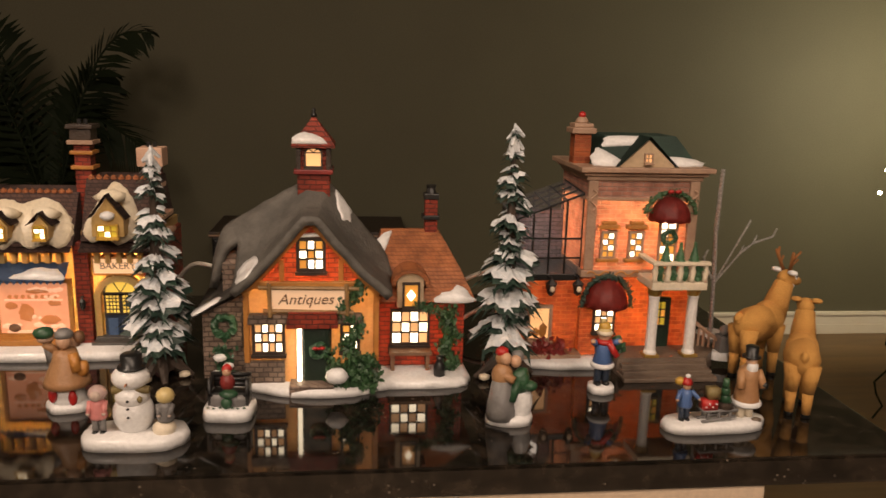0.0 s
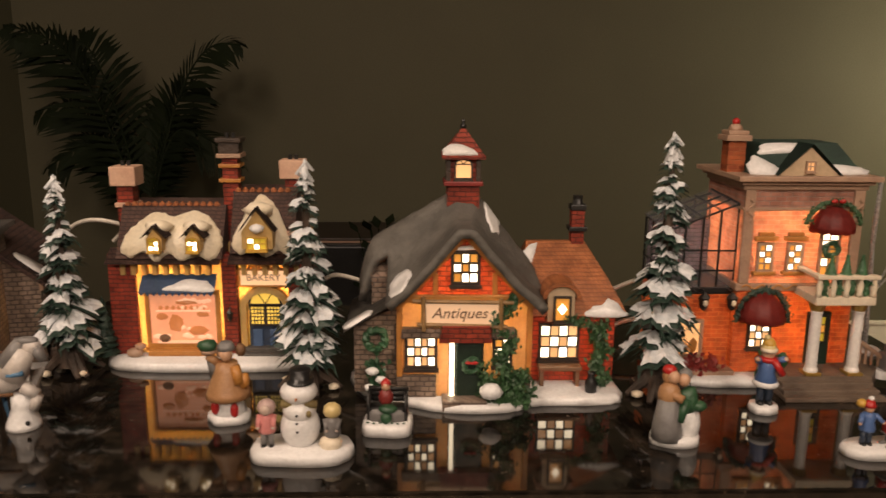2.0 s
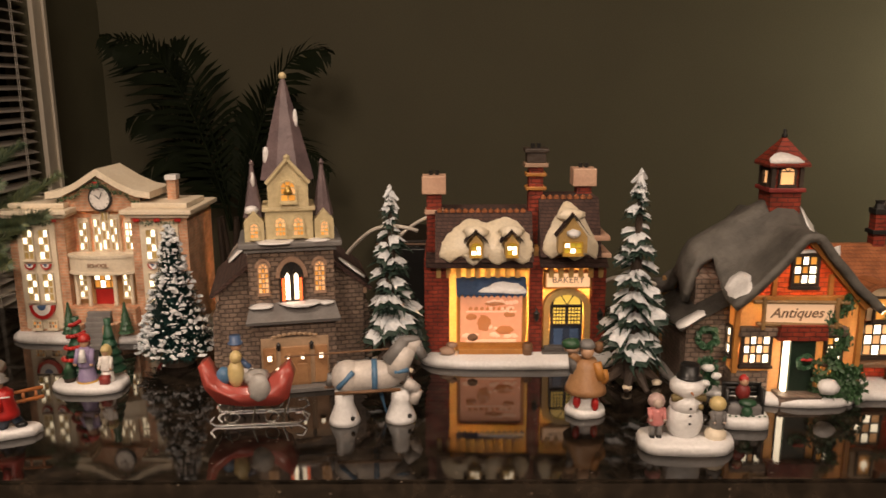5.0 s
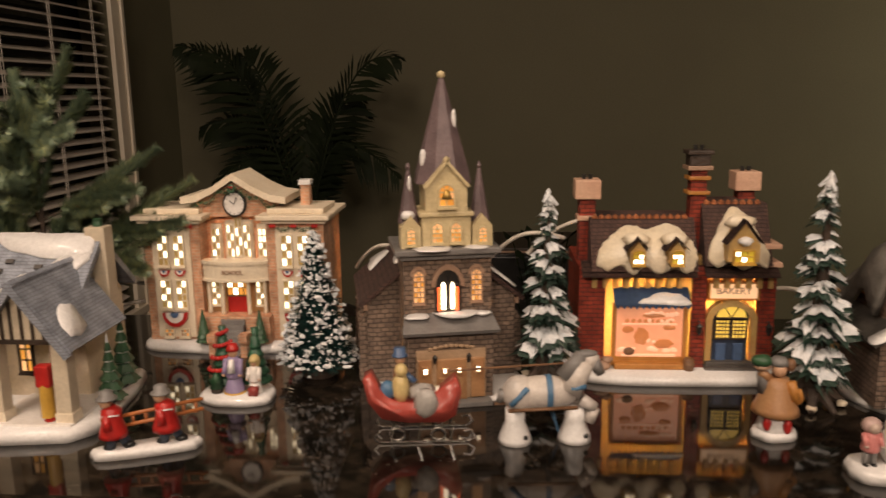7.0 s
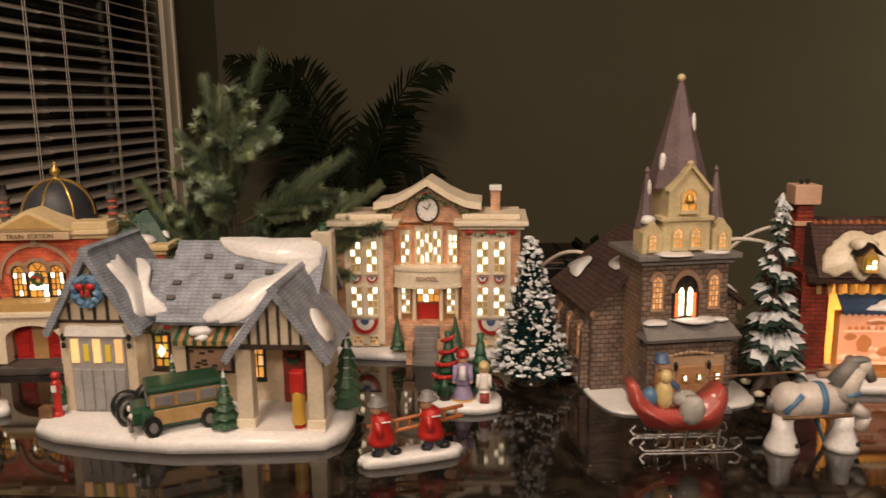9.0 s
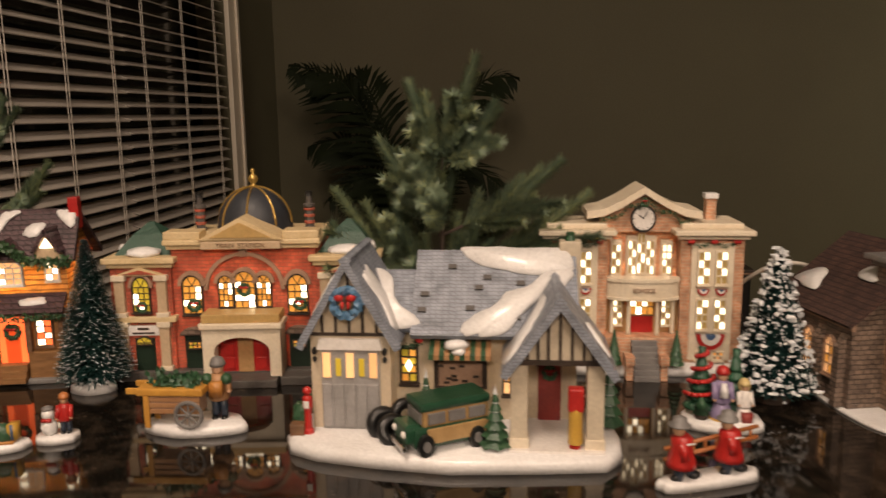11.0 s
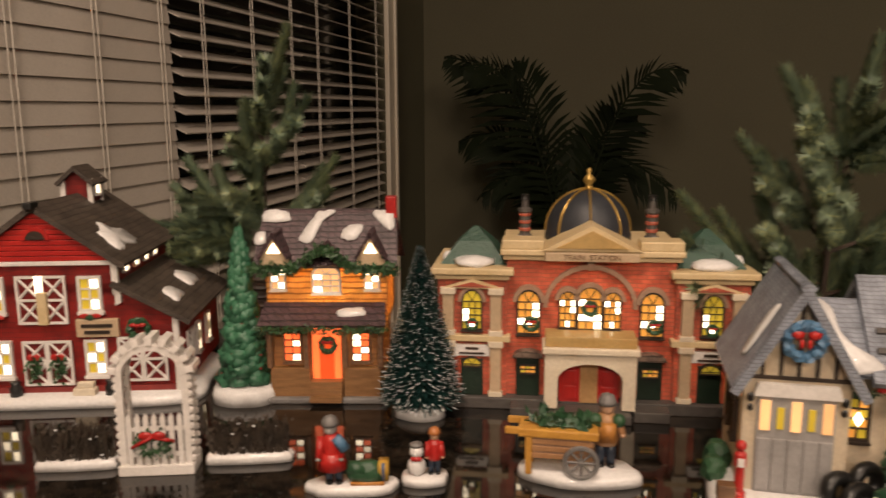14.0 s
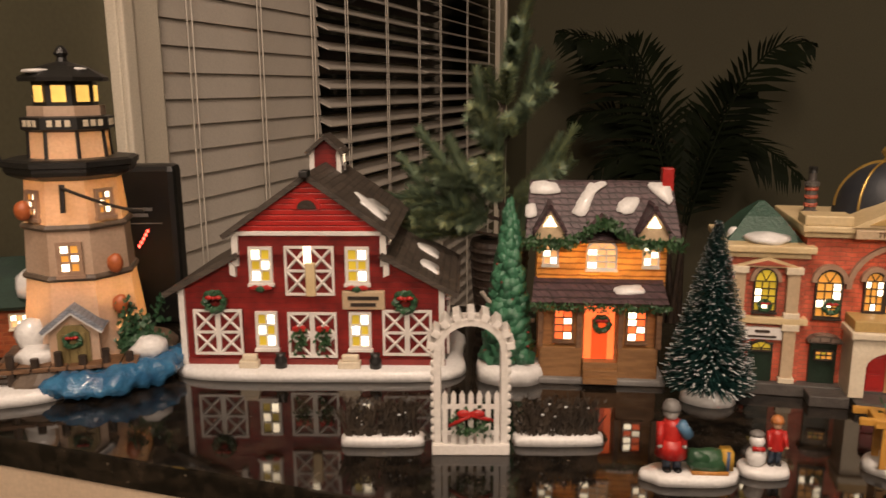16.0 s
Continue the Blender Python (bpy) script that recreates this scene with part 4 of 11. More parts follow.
    ball(bm, (-0.081, 0.0055, 0.024), (0.003, 0.001, 0.005), 1)
    part("display_shape", bm, ORANGE_TRIM, w).matrix_parent_inverse = pose(-0.078, 0.007, 0.032).inverted()
    con = part("conservatory", box(B(), -0.101, -0.045, 0.007, 0.069, 0.068, 0.074, 0.001), IRON, r, "black iron and glass conservatory")
    zl, zr = 0.118, 0.140
    bm = B()
    for k in range(5):
        x = -0.1 + k * 0.0135
        zt = zl + (zr - zl) * k / 4
        for y in (0.008, 0.068):
            tube(bm, (x, y, 0.072), (x, y, zt), 0.0009, seg=6)
        tube(bm, (x, 0.008, zt), (x, 0.068, zt + 0.003), 0.0009, seg=6)
    for z in (0.087, 0.103):
        tube(bm, (-0.1, 0.008, z), (-0.046, 0.008, z), 0.0007, seg=6)
        tube(bm, (-0.1, 0.008, z), (-0.1, 0.068, z), 0.0007, seg=6)
    for y in (0.008, 0.028, 0.048, 0.068):
        tube(bm, (-0.1, y, 0.072), (-0.1, y, zl), 0.0009, seg=6)
        tube(bm, (-0.101, y, zl), (-0.046, y, zr), 0.0009, seg=6)
    part("glazing_bar", bm, IRON, con)
    bm = B()
    for q in (((-0.1, 0.0085, 0.072), (-0.046, 0.0085, 0.072), (-0.046, 0.0085, zr), (-0.1, 0.0085, zl)),
              ((-0.0995, 0.008, 0.072), (-0.0995, 0.068, 0.072), (-0.0995, 0.068, zl), (-0.0995, 0.008, zl))):
        bm.faces.new([bm.verts.new(p) for p in q])
    bmesh.ops.solidify(bm, geom=bm.faces[:], thickness=0.0005)
    part("glass", bm, PANEGLASS, con).visible_shadow = False
    bm = B()
    bm.faces.new([bm.verts.new(p) for p in ((-0.102, 0.006, zl + 0.001), (-0.045, 0.006, zr + 0.001), (-0.045, 0.069, zr + 0.004), (-0.102, 0.069, zl + 0.004))])
    bmesh.ops.solidify(bm, geom=bm.faces[:], thickness=0.001)
    part("glass_roof", bm, PANEGLASS, con).visible_shadow = False
    for x in (-0.072, -0.050):
        bm = tube(B(), (x, 0.008, 0.072), (x, -0.002, 0.073), 0.0008, seg=6)
        lathe(bm, [(0.0012, 0), (0.003, 0.002), (0.0045, 0.009), (0.005, 0.010), (0.001, 0.014)], (x, -0.003, 0.058), 6)
        l = part("wall_lantern", bm, IRON, r)
        part("lantern_glass", ball(B(), (x, -0.0065, 0.0645), (0.0022, 0.0015, 0.003), 1), SNOWLIT, l)
    # flower bed
    bm = box(B(), -0.100, -0.045, -0.008, 0.008, 0.004, 0.0095, 0.001)
    bed = part("planter", bm, STONE_TRIM, r)
    for x in (-0.083, -0.073, -0.063):
        bm = B()
        leaves(bm, [(x, -0.004, 0.012), (x, -0.004, 0.015)], 0.006, 26, int(-x * 999))
        part("shrub", bm, MAROON, bed)
    bm = B()
    leaves(bm, [(-0.022, -0.014, 0.008), (-0.017, -0.014, 0.014), (-0.02, -0.012, 0.02)], 0.007, 40, 21)
    part("bush", bm, GREENP, r)
    part("garden_snow", slab(B(), outline(-0.045, -0.006, 0.05, 0.014, 40, 0.2, 8), 0, 0.006, 0.1), SNOW, r, smooth=True)
    part("inner_wall", box(B(), -0.0985, -0.048, 0.060, 0.066, 0.074, 0.118), LILACBRICK, con)
    bulb(0.232, 0.63, 0.045, 0.27)
    bulb(0.232, 0.645, 0.122, 0.30)
    # fill lamps added for the wing and conservatory, which the bulb doesn't reach
    bulb(0.159, 0.632, 0.038, 0.12)
    bulb(0.159, 0.632, 0.098, 0.004, (1.0, 0.8, 0.6))


cafe()


def open_shell(bm):
    """Takes the floors and lids off, so that the bulb lights all of the inside."""
    bmesh.ops.delete(bm, geom=[f for f in bm.faces if abs(f.normal.z) > 0.9], context="FACES_ONLY")
    return bm


GABLE_BRICK = masonry("gable_brick", (0.50, 0.10, 0.04), (0.40, 0.07, 0.03), (0.2, 0.05, 0.03), trans=0.3)


LOGFRAME = paint("frame_log", (0.34, 0.20, 0.08), (0.22, 0.13, 0.05), 80, 0.5, 0.4)


def antiques():
    r = thing("antiques_shop_model", -0.0305, 0.545, TOP, 0, "lit ceramic antiques shop with grey thatched roof and brick annex", "village house", "lit village houses")
    base = [(-0.078, 0.02), (-0.062, 0.004), (-0.047, -0.002), (-0.018, -0.016), (0.010, -0.019), (0.035, -0.016), (0.052, -0.004), (0.085, -0.005), (0.112, -0.003), (0.12, 0.006), (0.117, 0.06), (0.08, 0.12), (-0.07, 0.12), (-0.088, 0.05)]
    bm = slab(B(), base, 0, 0.006, 0.04)
    bmesh.ops.bevel(bm, geom=[e for e in bm.edges if abs(e.verts[0].co.z - e.verts[1].co.z) > 0.001], offset=0.004, segments=3, affect="EDGES")
    part("snow_base", bm, SNOW, r, "white glazed snow base", smooth=True)
    part("front_wall", open_shell(prism(B(), [(-0.0475, 0.005), (0.0475, 0.005), (0.0475, 0.083), (-0.0475, 0.083)], 0.0, 0.09)), PEACH, r, "peach stucco front wall")
    part("stone_footing", box(B(), -0.0485, -0.020, -0.002, 0.05, 0.004, 0.023, 0.0008), STONE_BRICK, r)
    part("stone_footing", box(B(), 0.020, 0.0485, -0.002, 0.05, 0.004, 0.020, 0.0008), STONE_BRICK, r)
    # brick in the gable, ochre bargeboards and posts
    part("gable_brick", open_shell(prism(B(), [(-0.045, 0.083), (0.045, 0.083), (0.002, 0.128), (-0.002, 0.128)], -0.0005, 0.09)), GABLE_BRICK, r)
    bm = B()
    box(bm, -0.046, 0.046, -0.003, 0.0, 0.0775, 0.083, 0.0008)
    for sx in (-1, 1):
        box(bm, sx * 0.021 - 0.0018, sx * 0.021 + 0.0018, -0.003, 0.0, 0.083, 0.099, 0.0005)
        box(bm, sx * 0.0465 - 0.002, sx * 0.0465 + 0.002, -0.003, 0.001, 0.022, 0.078, 0.0006)
        prism(bm, [(sx * 0.050, 0.076), (sx * 0.046, 0.073), (sx * -0.001, 0.125), (sx * 0.001, 0.131)], -0.007, 0.001)
    part("timber_trim", bm, ORANGE_TRIM, r)
    # thatched roof as one bowed sheet over both ridges
    bm = B()
    nx, ny = 44, 34
    grid = []

    def height(u, v):
        x, y = -0.078 + 0.139 * u, -0.014 + 0.135 * v
        front = 0.132 - 1.22 * max(0.0, abs(x) - 0.006) + 5.5 * max(0, abs(x) - 0.02) ** 2
        cross = 0.1505 - 1.0 * max(0.0, abs(y - 0.055) - 0.006) + 4.5 * max(0, abs(y - 0.055) - 0.025) ** 2
        cross -= 0.60 * max(0.0, abs(x - 0.002) - 0.008) if x < 0 else 1.25 * max(0.0, x - 0.008)
        k = 180
        z = math.log(math.exp(k * front) + math.exp(k * cross)) / k
        if x < -0.066:
            z -= 9 * (x + 0.066) ** 2 * 18
        z += 0.0016 * noise.noise(Vector((x * 90, y * 90, 1)))
        return x, y, max(z, 0.066)

    for i in range(nx + 1):
        grid.append([bm.verts.new(height(i / nx, j / ny)) for j in range(ny + 1)])
    for i in range(nx):
        for j in range(ny):
            xs = (grid[i][j].co.x + grid[i + 1][j].co.x) / 2
            ys = grid[i][j].co.y
            if ys < 0.03 and (xs < -0.056 or xs > 0.058):
                continue
            bm.faces.new((grid[i][j], grid[i + 1][j], grid[i + 1][j + 1], grid[i][j + 1]))
    bmesh.ops.delete(bm, geom=[v for v in bm.verts if not v.link_faces], context="VERTS")
    bmesh.ops.solidify(bm, geom=bm.faces[:], thickness=0.006)
    bmesh.ops.recalc_face_normals(bm, faces=bm.faces)
    part("thatched_roof", bm, THATCH, r, "bowed dark grey thatch", smooth=True)
    part("rear_wall", box(B(), -0.072, 0.05, 0.09, 0.112, 0.004, 0.07), PEACH, r)

    def thatch_snow(cx, cy, rx, ry, seed):
        """A sheet of snow that follows the bowed thatch."""
        sheet = B()
        rim = outline(cx, cy, rx, ry, 22, 0.5, seed)
        lift = lambda x, y, up: (x, y, height((x + 0.078) / 0.139, (y + 0.014) / 0.135)[2] + up)
        rings = [[sheet.verts.new(lift(cx + (x - cx) * f, cy + (y - cy) * f, up)) for x, y in rim] for f, up in ((1.0, 0.0), (0.96, 0.0014), (0.6, 0.0017), (0.25, 0.0017))]
        for p, q in zip(rings, rings[1:]):
            for i in range(22):
                sheet.faces.new((p[i], p[(i + 1) % 22], q[(i + 1) % 22], q[i]))
        sheet.faces.new(rings[-1])
        bmesh.ops.recalc_face_normals(sheet, faces=sheet.faces)
        part("snow_patch", sheet, SNOW, r, smooth=True)

    thatch_snow(-0.046, 0.002, 0.0085, 0.013, 2)
    thatch_snow(0.022, 0.046, 0.006, 0.010, 5)
    # end gable under the cross ridge, with its lit window and barge
    gable = [(0.033, 0.05), (0.082, 0.05), (0.082, 0.084), (0.055, 0.104), (0.033, 0.086)]
    bm = B()
    va, vb = [bm.verts.new((-0.068, y, z)) for y, z in gable], [bm.verts.new((-0.0465, y, z)) for y, z in gable]
    bm.faces.new(va)
    bm.faces.new(vb[::-1])
    for i in range(5):
        bm.faces.new((va[i], va[(i + 1) % 5], vb[(i + 1) % 5], vb[i]))
    bmesh.ops.recalc_face_normals(bm, faces=bm.faces)
    part("end_gable", bm, STONE_BRICK, r, "brown stone end gable")
    window(r, -0.0685, 0.0875, 0.014, 0.012, 0.055, 3, 2, ORANGE_TRIM, LIT, AMBER, 0.0018, turn=-90)
    window(r, -0.0480, 0.046, 0.008, 0.020, 0.0055, 1, 3, DARKWOOD, LIT, WARM, 0.0016, turn=-90)
    # side lean-to
    part("lean_to", prism(B(), [(-0.080, 0.005), (-0.046, 0.005), (-0.046, 0.072), (-0.080, 0.055)], 0.012, 0.075), STONE_BRICK, r)
    bm = B()
    bm.faces.new([bm.verts.new(p) for p in ((-0.087, 0.004, 0.053), (-0.045, 0.004, 0.078), (-0.045, 0.08, 0.082), (-0.087, 0.08, 0.056))])
    bmesh.ops.solidify(bm, geom=bm.faces[:], thickness=0.003)
    part("lean_to_roof", bm, THATCH, r)
    roof_snow(r, [(-0.010, -0.006), (0.010, -0.004), (0.008, 0.006), (-0.010, 0.006)], (-0.077, 0.012, 0.0605), (0.86, 0, 0.5), (0, 1, 0.05))
    wreath(r, -0.064, 0.010, 0.046, 0.007, bow=False)
    # cupola
    cx, cy = 0.0, 0.052
    cu = part("cupola", box(B(), cx - 0.012, cx + 0.012, cy - 0.012, cy + 0.012, 0.1318, 0.1563, 0.0006), RED_BRICK, r)
    part("cupola_band", box(B(), cx - 0.0145, cx + 0.0145, cy - 0.0145, cy + 0.0145, 0.1548, 0.1583, 0.0008), MAROON, cu)
    part("lantern_room", box(B(), cx - 0.0105, cx + 0.0105, cy - 0.0105, cy + 0.0105, 0.1583, 0.1748), RED_BRICK, cu)
    bm = B()
    for sx in (-1, 1):
        for sy in (-1, 1):
            box(bm, cx + sx * 0.011 - 0.0016, cx + sx * 0.011 + 0.0016, cy + sy * 0.011 - 0.0016, cy + sy * 0.011 + 0.0016, 0.1583, 0.1758)
    part("corner_post", bm, DARKWOOD, cu)
    window(r, cx, 0.1658, 0.011, 0.010, cy - 0.0106, 1, 1, DARKWOOD, WARM, WARM, 0.0013, arch=0.003, checker=False)
    window(r, cx + 0.0106, 0.1658, 0.009, 0.010, cy, 1, 1, DARKWOOD, WARM, AMBER, 0.0013, turn=90)
    window(r, cx - 0.0106, 0.1658, 0.009, 0.010, cy, 1, 1, DARKWOOD, WARM, AMBER, 0.0013, turn=-90)
    bm = B()
    lathe(bm, [(0.0225, 0), (0.0225, 0.0022), (0.012, 0.012), (0.0015, 0.022)], (cx, cy, 0.1748), 4, math.pi / 4)
    part("cupola_roof", bm, RED_BRICK, cu)
    part("finial", lathe(B(), [(0.002, 0), (0.0025, 0.002), (0.001, 0.004), (0.0018, 0.0055), (0.0005, 0.007)], (cx, cy, 0.1963), 10), IRON, cu, smooth=True)
    roof_snow(r, [(-0.013, 0), (0.012, 0), (0.002, 0.008), (-0.010, 0.008)], (cx - 0.002, cy - 0.0155, 0.1783), (1, 0, 0), (0, 0.62, 0.78))
    # front windows
    window(r, 0.0, 0.103, 0.016, 0.020, -0.0025, 3, 3, DARKWOOD, LIT, AMBER, 0.0024)
    roof_snow(r, [(-0.007, 0), (0.007, 0.001), (0.005, 0.004), (-0.005, 0.003)], (0.0, -0.006, 0.1165), (1, 0, 0), (0, 0.8, 0.3), 0.0022)
    window(r, -0.031, 0.041, 0.019, 0.021, -0.0015, 4, 3, DARKWOOD, LIT, WARM, 0.0022)
    window(r, 0.0275, 0.041, 0.010, 0.018, -0.0015, 2, 3, DARKWOOD, LIT, AMBER, 0.0022)
    for x, w in ((-0.031, 0.029), (0.0275, 0.018)):
        part("window_hood", prism(B(), [(x - w / 2, 0.052), (x + w / 2, 0.052), (x + w / 2 - 0.001, 0.059), (x - w / 2 + 0.001, 0.059)], -0.006, 0.001), STONE_BRICK, r)
    # doorway, ajar, with bright edge light
    part("door_hood", prism(B(), [(-0.018, 0.050), (0.019, 0.050), (0.018, 0.062), (-0.016, 0.062)], -0.010, 0.001), RED_BRICK, r)
    part("doorway", box(B(), -0.011, 0.014, -0.002, 0.0005, 0.005, 0.050), BLACK, r)
    part("lit_gap", box(B(), -0.0105, -0.0075, -0.006, -0.002, 0.006, 0.050), LIT, r, "bright strip of light at the open door")
    d = part("door", box(B(), -0.006, 0.013, -0.005, -0.0025, 0.005, 0.049, 0.0006), DOORGREEN, r, "dark green door standing ajar")
    wreath(r, 0.005, -0.007, 0.032, 0.005)
    part("doorstep", box(B(), -0.016, 0.016, -0.016, 0.0, 0.0, 0.0085, 0.001), STONE_BRICK, r)
    # sign in a log frame
    sg = part("shop_sign", box(B(), -0.028, 0.024, -0.005, 0.0, 0.0620, 0.0790, 0.0008), SIGNGLOW, r, "cream sign in a frame of logs")
    bm = B()
    tube(bm, (-0.037, -0.006, 0.0795), (0.034, -0.006, 0.0785), 0.0016)
    tube(bm, (-0.034, -0.006, 0.0625), (0.030, -0.006, 0.0605), 0.0016)
    tube(bm, (-0.029, -0.007, 0.058), (-0.0295, -0.007, 0.083), 0.0016)
    tube(bm, (0.0255, -0.007, 0.059), (0.025, -0.007, 0.082), 0.0016)
    part("log_frame", bm, LOGFRAME, sg)
    words("sign_lettering", "Antiques", 0.0110, (-0.004, -0.0055, 0.0703), WOODP, sg, shear=0.3, depth=0.0003)
    # ivy
    rnd = random.Random(3)
    bm = B()
    run = [(0.028 + 0.006 * math.sin(k * 0.7) + (0.004 if k < 8 else 0), -0.004, 0.010 + k * 0.0034) for k in range(22)]
    leaves(bm, run, 0.0046, 30, 1)
    for k, q in enumerate(run):
        ball(bm, q, (0.0026, 0.0016, 0.003), 1, 0.6, k)
    part("ivy", bm, IVY, r)
    bm = B()
    leaves(bm, [(0.016 + 0.030 * rnd.random(), -0.010, 0.006 + 0.020 * rnd.random() ** 1.6) for _ in range(46)], 0.005, 20, 2)
    leaves(bm, [(0.014, -0.008, 0.01 + 0.0035 * k) for k in range(8)], 0.004, 10, 9)
    part("ivy_bush", bm, IVY, r)
    snow_patch(r, [(0.018, -0.018, 0.017, 0.008, 0.006)], 4)
    bm = B()
    leaves(bm, [(-0.064, 0.004, 0.010 + 0.0035 * k) for k in range(7)], 0.006, 16, 12)
    part("bush", bm, GREENP, r)
    snow_patch(r, [(-0.066, -0.002, 0.026, 0.005, 0.003), (-0.060, -0.003, 0.020, 0.004, 0.003), (-0.068, -0.003, 0.014, 0.004, 0.003)], 7)
    # annex with hipped terracotta roof
    part("annex_wall", box(B(), 0.048, 0.116, 0.030, 0.10, 0.004, 0.066), RED_BRICK, r)
    bm = B()
    lo = [(0.044, 0.022), (0.124, 0.022), (0.124, 0.11), (0.044, 0.11)]
    hi = [(0.052, 0.068), (0.098, 0.068), (0.098, 0.074), (0.052, 0.074)]
    md = [(0.046, 0.042), (0.113, 0.042), (0.113, 0.10), (0.046, 0.10)]
    rings = [[bm.verts.new((x, y, z)) for x, y in q] for q, z in ((lo, 0.060), (md, 0.0825), (hi, 0.1075))]
    for p, q in zip(rings, rings[1:]):
        for i in range(4):
            bm.faces.new((p[i], p[(i + 1) % 4], q[(i + 1) % 4], q[i]))
    bm.faces.new(rings[2])
    bm.faces.new(rings[0][::-1])
    bmesh.ops.recalc_face_normals(bm, faces=bm.faces)
    part("annex_roof", bm, TERRA, r, "orange terracotta shingle hip roof")
    part("dormer", prism(B(), [(0.063, 0.056), (0.083, 0.056), (0.083, 0.078), (0.078, 0.083), (0.068, 0.083), (0.063, 0.078)], 0.021, 0.06), CREAM, r)
    bm = B()
    pa = [(0.073 + 0.0145 * math.cos(a), 0.074 + 0.0125 * math.sin(a)) for a in [math.pi * k / 12 for k in range(13)]]
    pb = [(0.073 + 0.0115 * math.cos(a), 0.074 + 0.0095 * math.sin(a)) for a in [math.pi * k / 12 for k in range(12, -1, -1)]]
    prism(bm, pa + pb, 0.018, 0.062)
    part("dormer_roof", bm, TERRA, r)
    dw = window(r, 0.0735, 0.066, 0.010, 0.017, 0.020, 1, 1, DARKWOOD, AMBER, AMBER, 0.0016)
    bm = prism(B(), [(0, -0.0045), (0.0035, 0), (0, 0.0045), (-0.0035, 0)], -0.0012, -0.0006)
    part("diamond_pane", bm, LIT, dw)
    window(r, 0.0735, 0.038, 0.027, 0.025, 0.029, 4, 3, DARKWOOD, LIT, WARM, 0.0020)
    part("bench", box(B(), 0.057, 0.090, 0.016, 0.029, 0.0185, 0.0215, 0.0006), WOODP, r)
    for x in (0.060, 0.087):
        part("bench_leg", box(B(), x - 0.0015, x + 0.0015, 0.018, 0.026, 0.005, 0.0185), WOODP, r)
    bm = B()
    leaves(bm, [(0.103 + 0.004 * math.sin(k), 0.020, 0.008 + k * 0.0034) for k in range(14)], 0.0050, 34, 31)
    leaves(bm, [(0.078 + 0.0028 * k, 0.019, 0.0575 - 0.0001 * k * k) for k in range(9)], 0.0032, 26, 33)
    part("ivy", bm, IVY, r)
    part("milk_churn", lathe(B(), [(0.0042, 0), (0.0045, 0.008), (0.003, 0.011), (0.0022, 0.014), (0.003, 0.016)], (0.095, 0.008, 0.005), 14), IRON, r, smooth=True)
    ch = part("chimney", box(B(), 0.087, 0.097, 0.066, 0.076, 0.100, 0.135, 0.0006), RED_BRICK, r)
    bm = B()
    box(bm, 0.085, 0.099, 0.064, 0.078, 0.116, 0.1195, 0.0006)
    box(bm, 0.086, 0.098, 0.065, 0.077, 0.1325, 0.137, 0.0006)
    lathe(bm, [(0.0045, 0), (0.0035, 0.004), (0.0042, 0.0065)], (0.092, 0.071, 0.137), 10)
    part("chimney_cap", bm, IRON, ch)
    roof_snow(r, [(-0.014, -0.0005), (0.015, -0.0005), (0.010, 0.008), (0.004, 0.014), (-0.002, 0.009), (-0.011, 0.006)], (0.107, 0.0222, 0.0603), (1, 0, 0), (0, 0.664, 0.747), 0.0016, most=0.0016)
    roof_snow(r, [(-0.006, 0.014), (0.006, 0.032), (0.012, 0.034), (0.003, 0.006), (-0.004, 0.0)], (0.048, 0.042, 0.0825), (1, 0, 0), (0, 0.72, 0.69), 0.003)
    bulb(-0.0305, 0.60, 0.075, 0.30)
    bulb(0.05, 0.61, 0.035, 0.14)


antiques()


# no lamp behind this sign: its brightness is emission added to the board
BAKERYSIGNGLOW = glow("bakery_sign_emissive", (1.0, 0.58, 0.30), 0.45, 0.15)
CRUST = glow("crust_glow", (0.85, 0.30, 0.10), 0.16, 0.4)
LATTICE = glow("lattice_glow", (1.0, 0.62, 0.10), 0.42, 0.3)
DOORBLUE = paint("door_blue", (0.035, 0.055, 0.10), (0.022, 0.035, 0.07), 70, 0.4, 0.2)


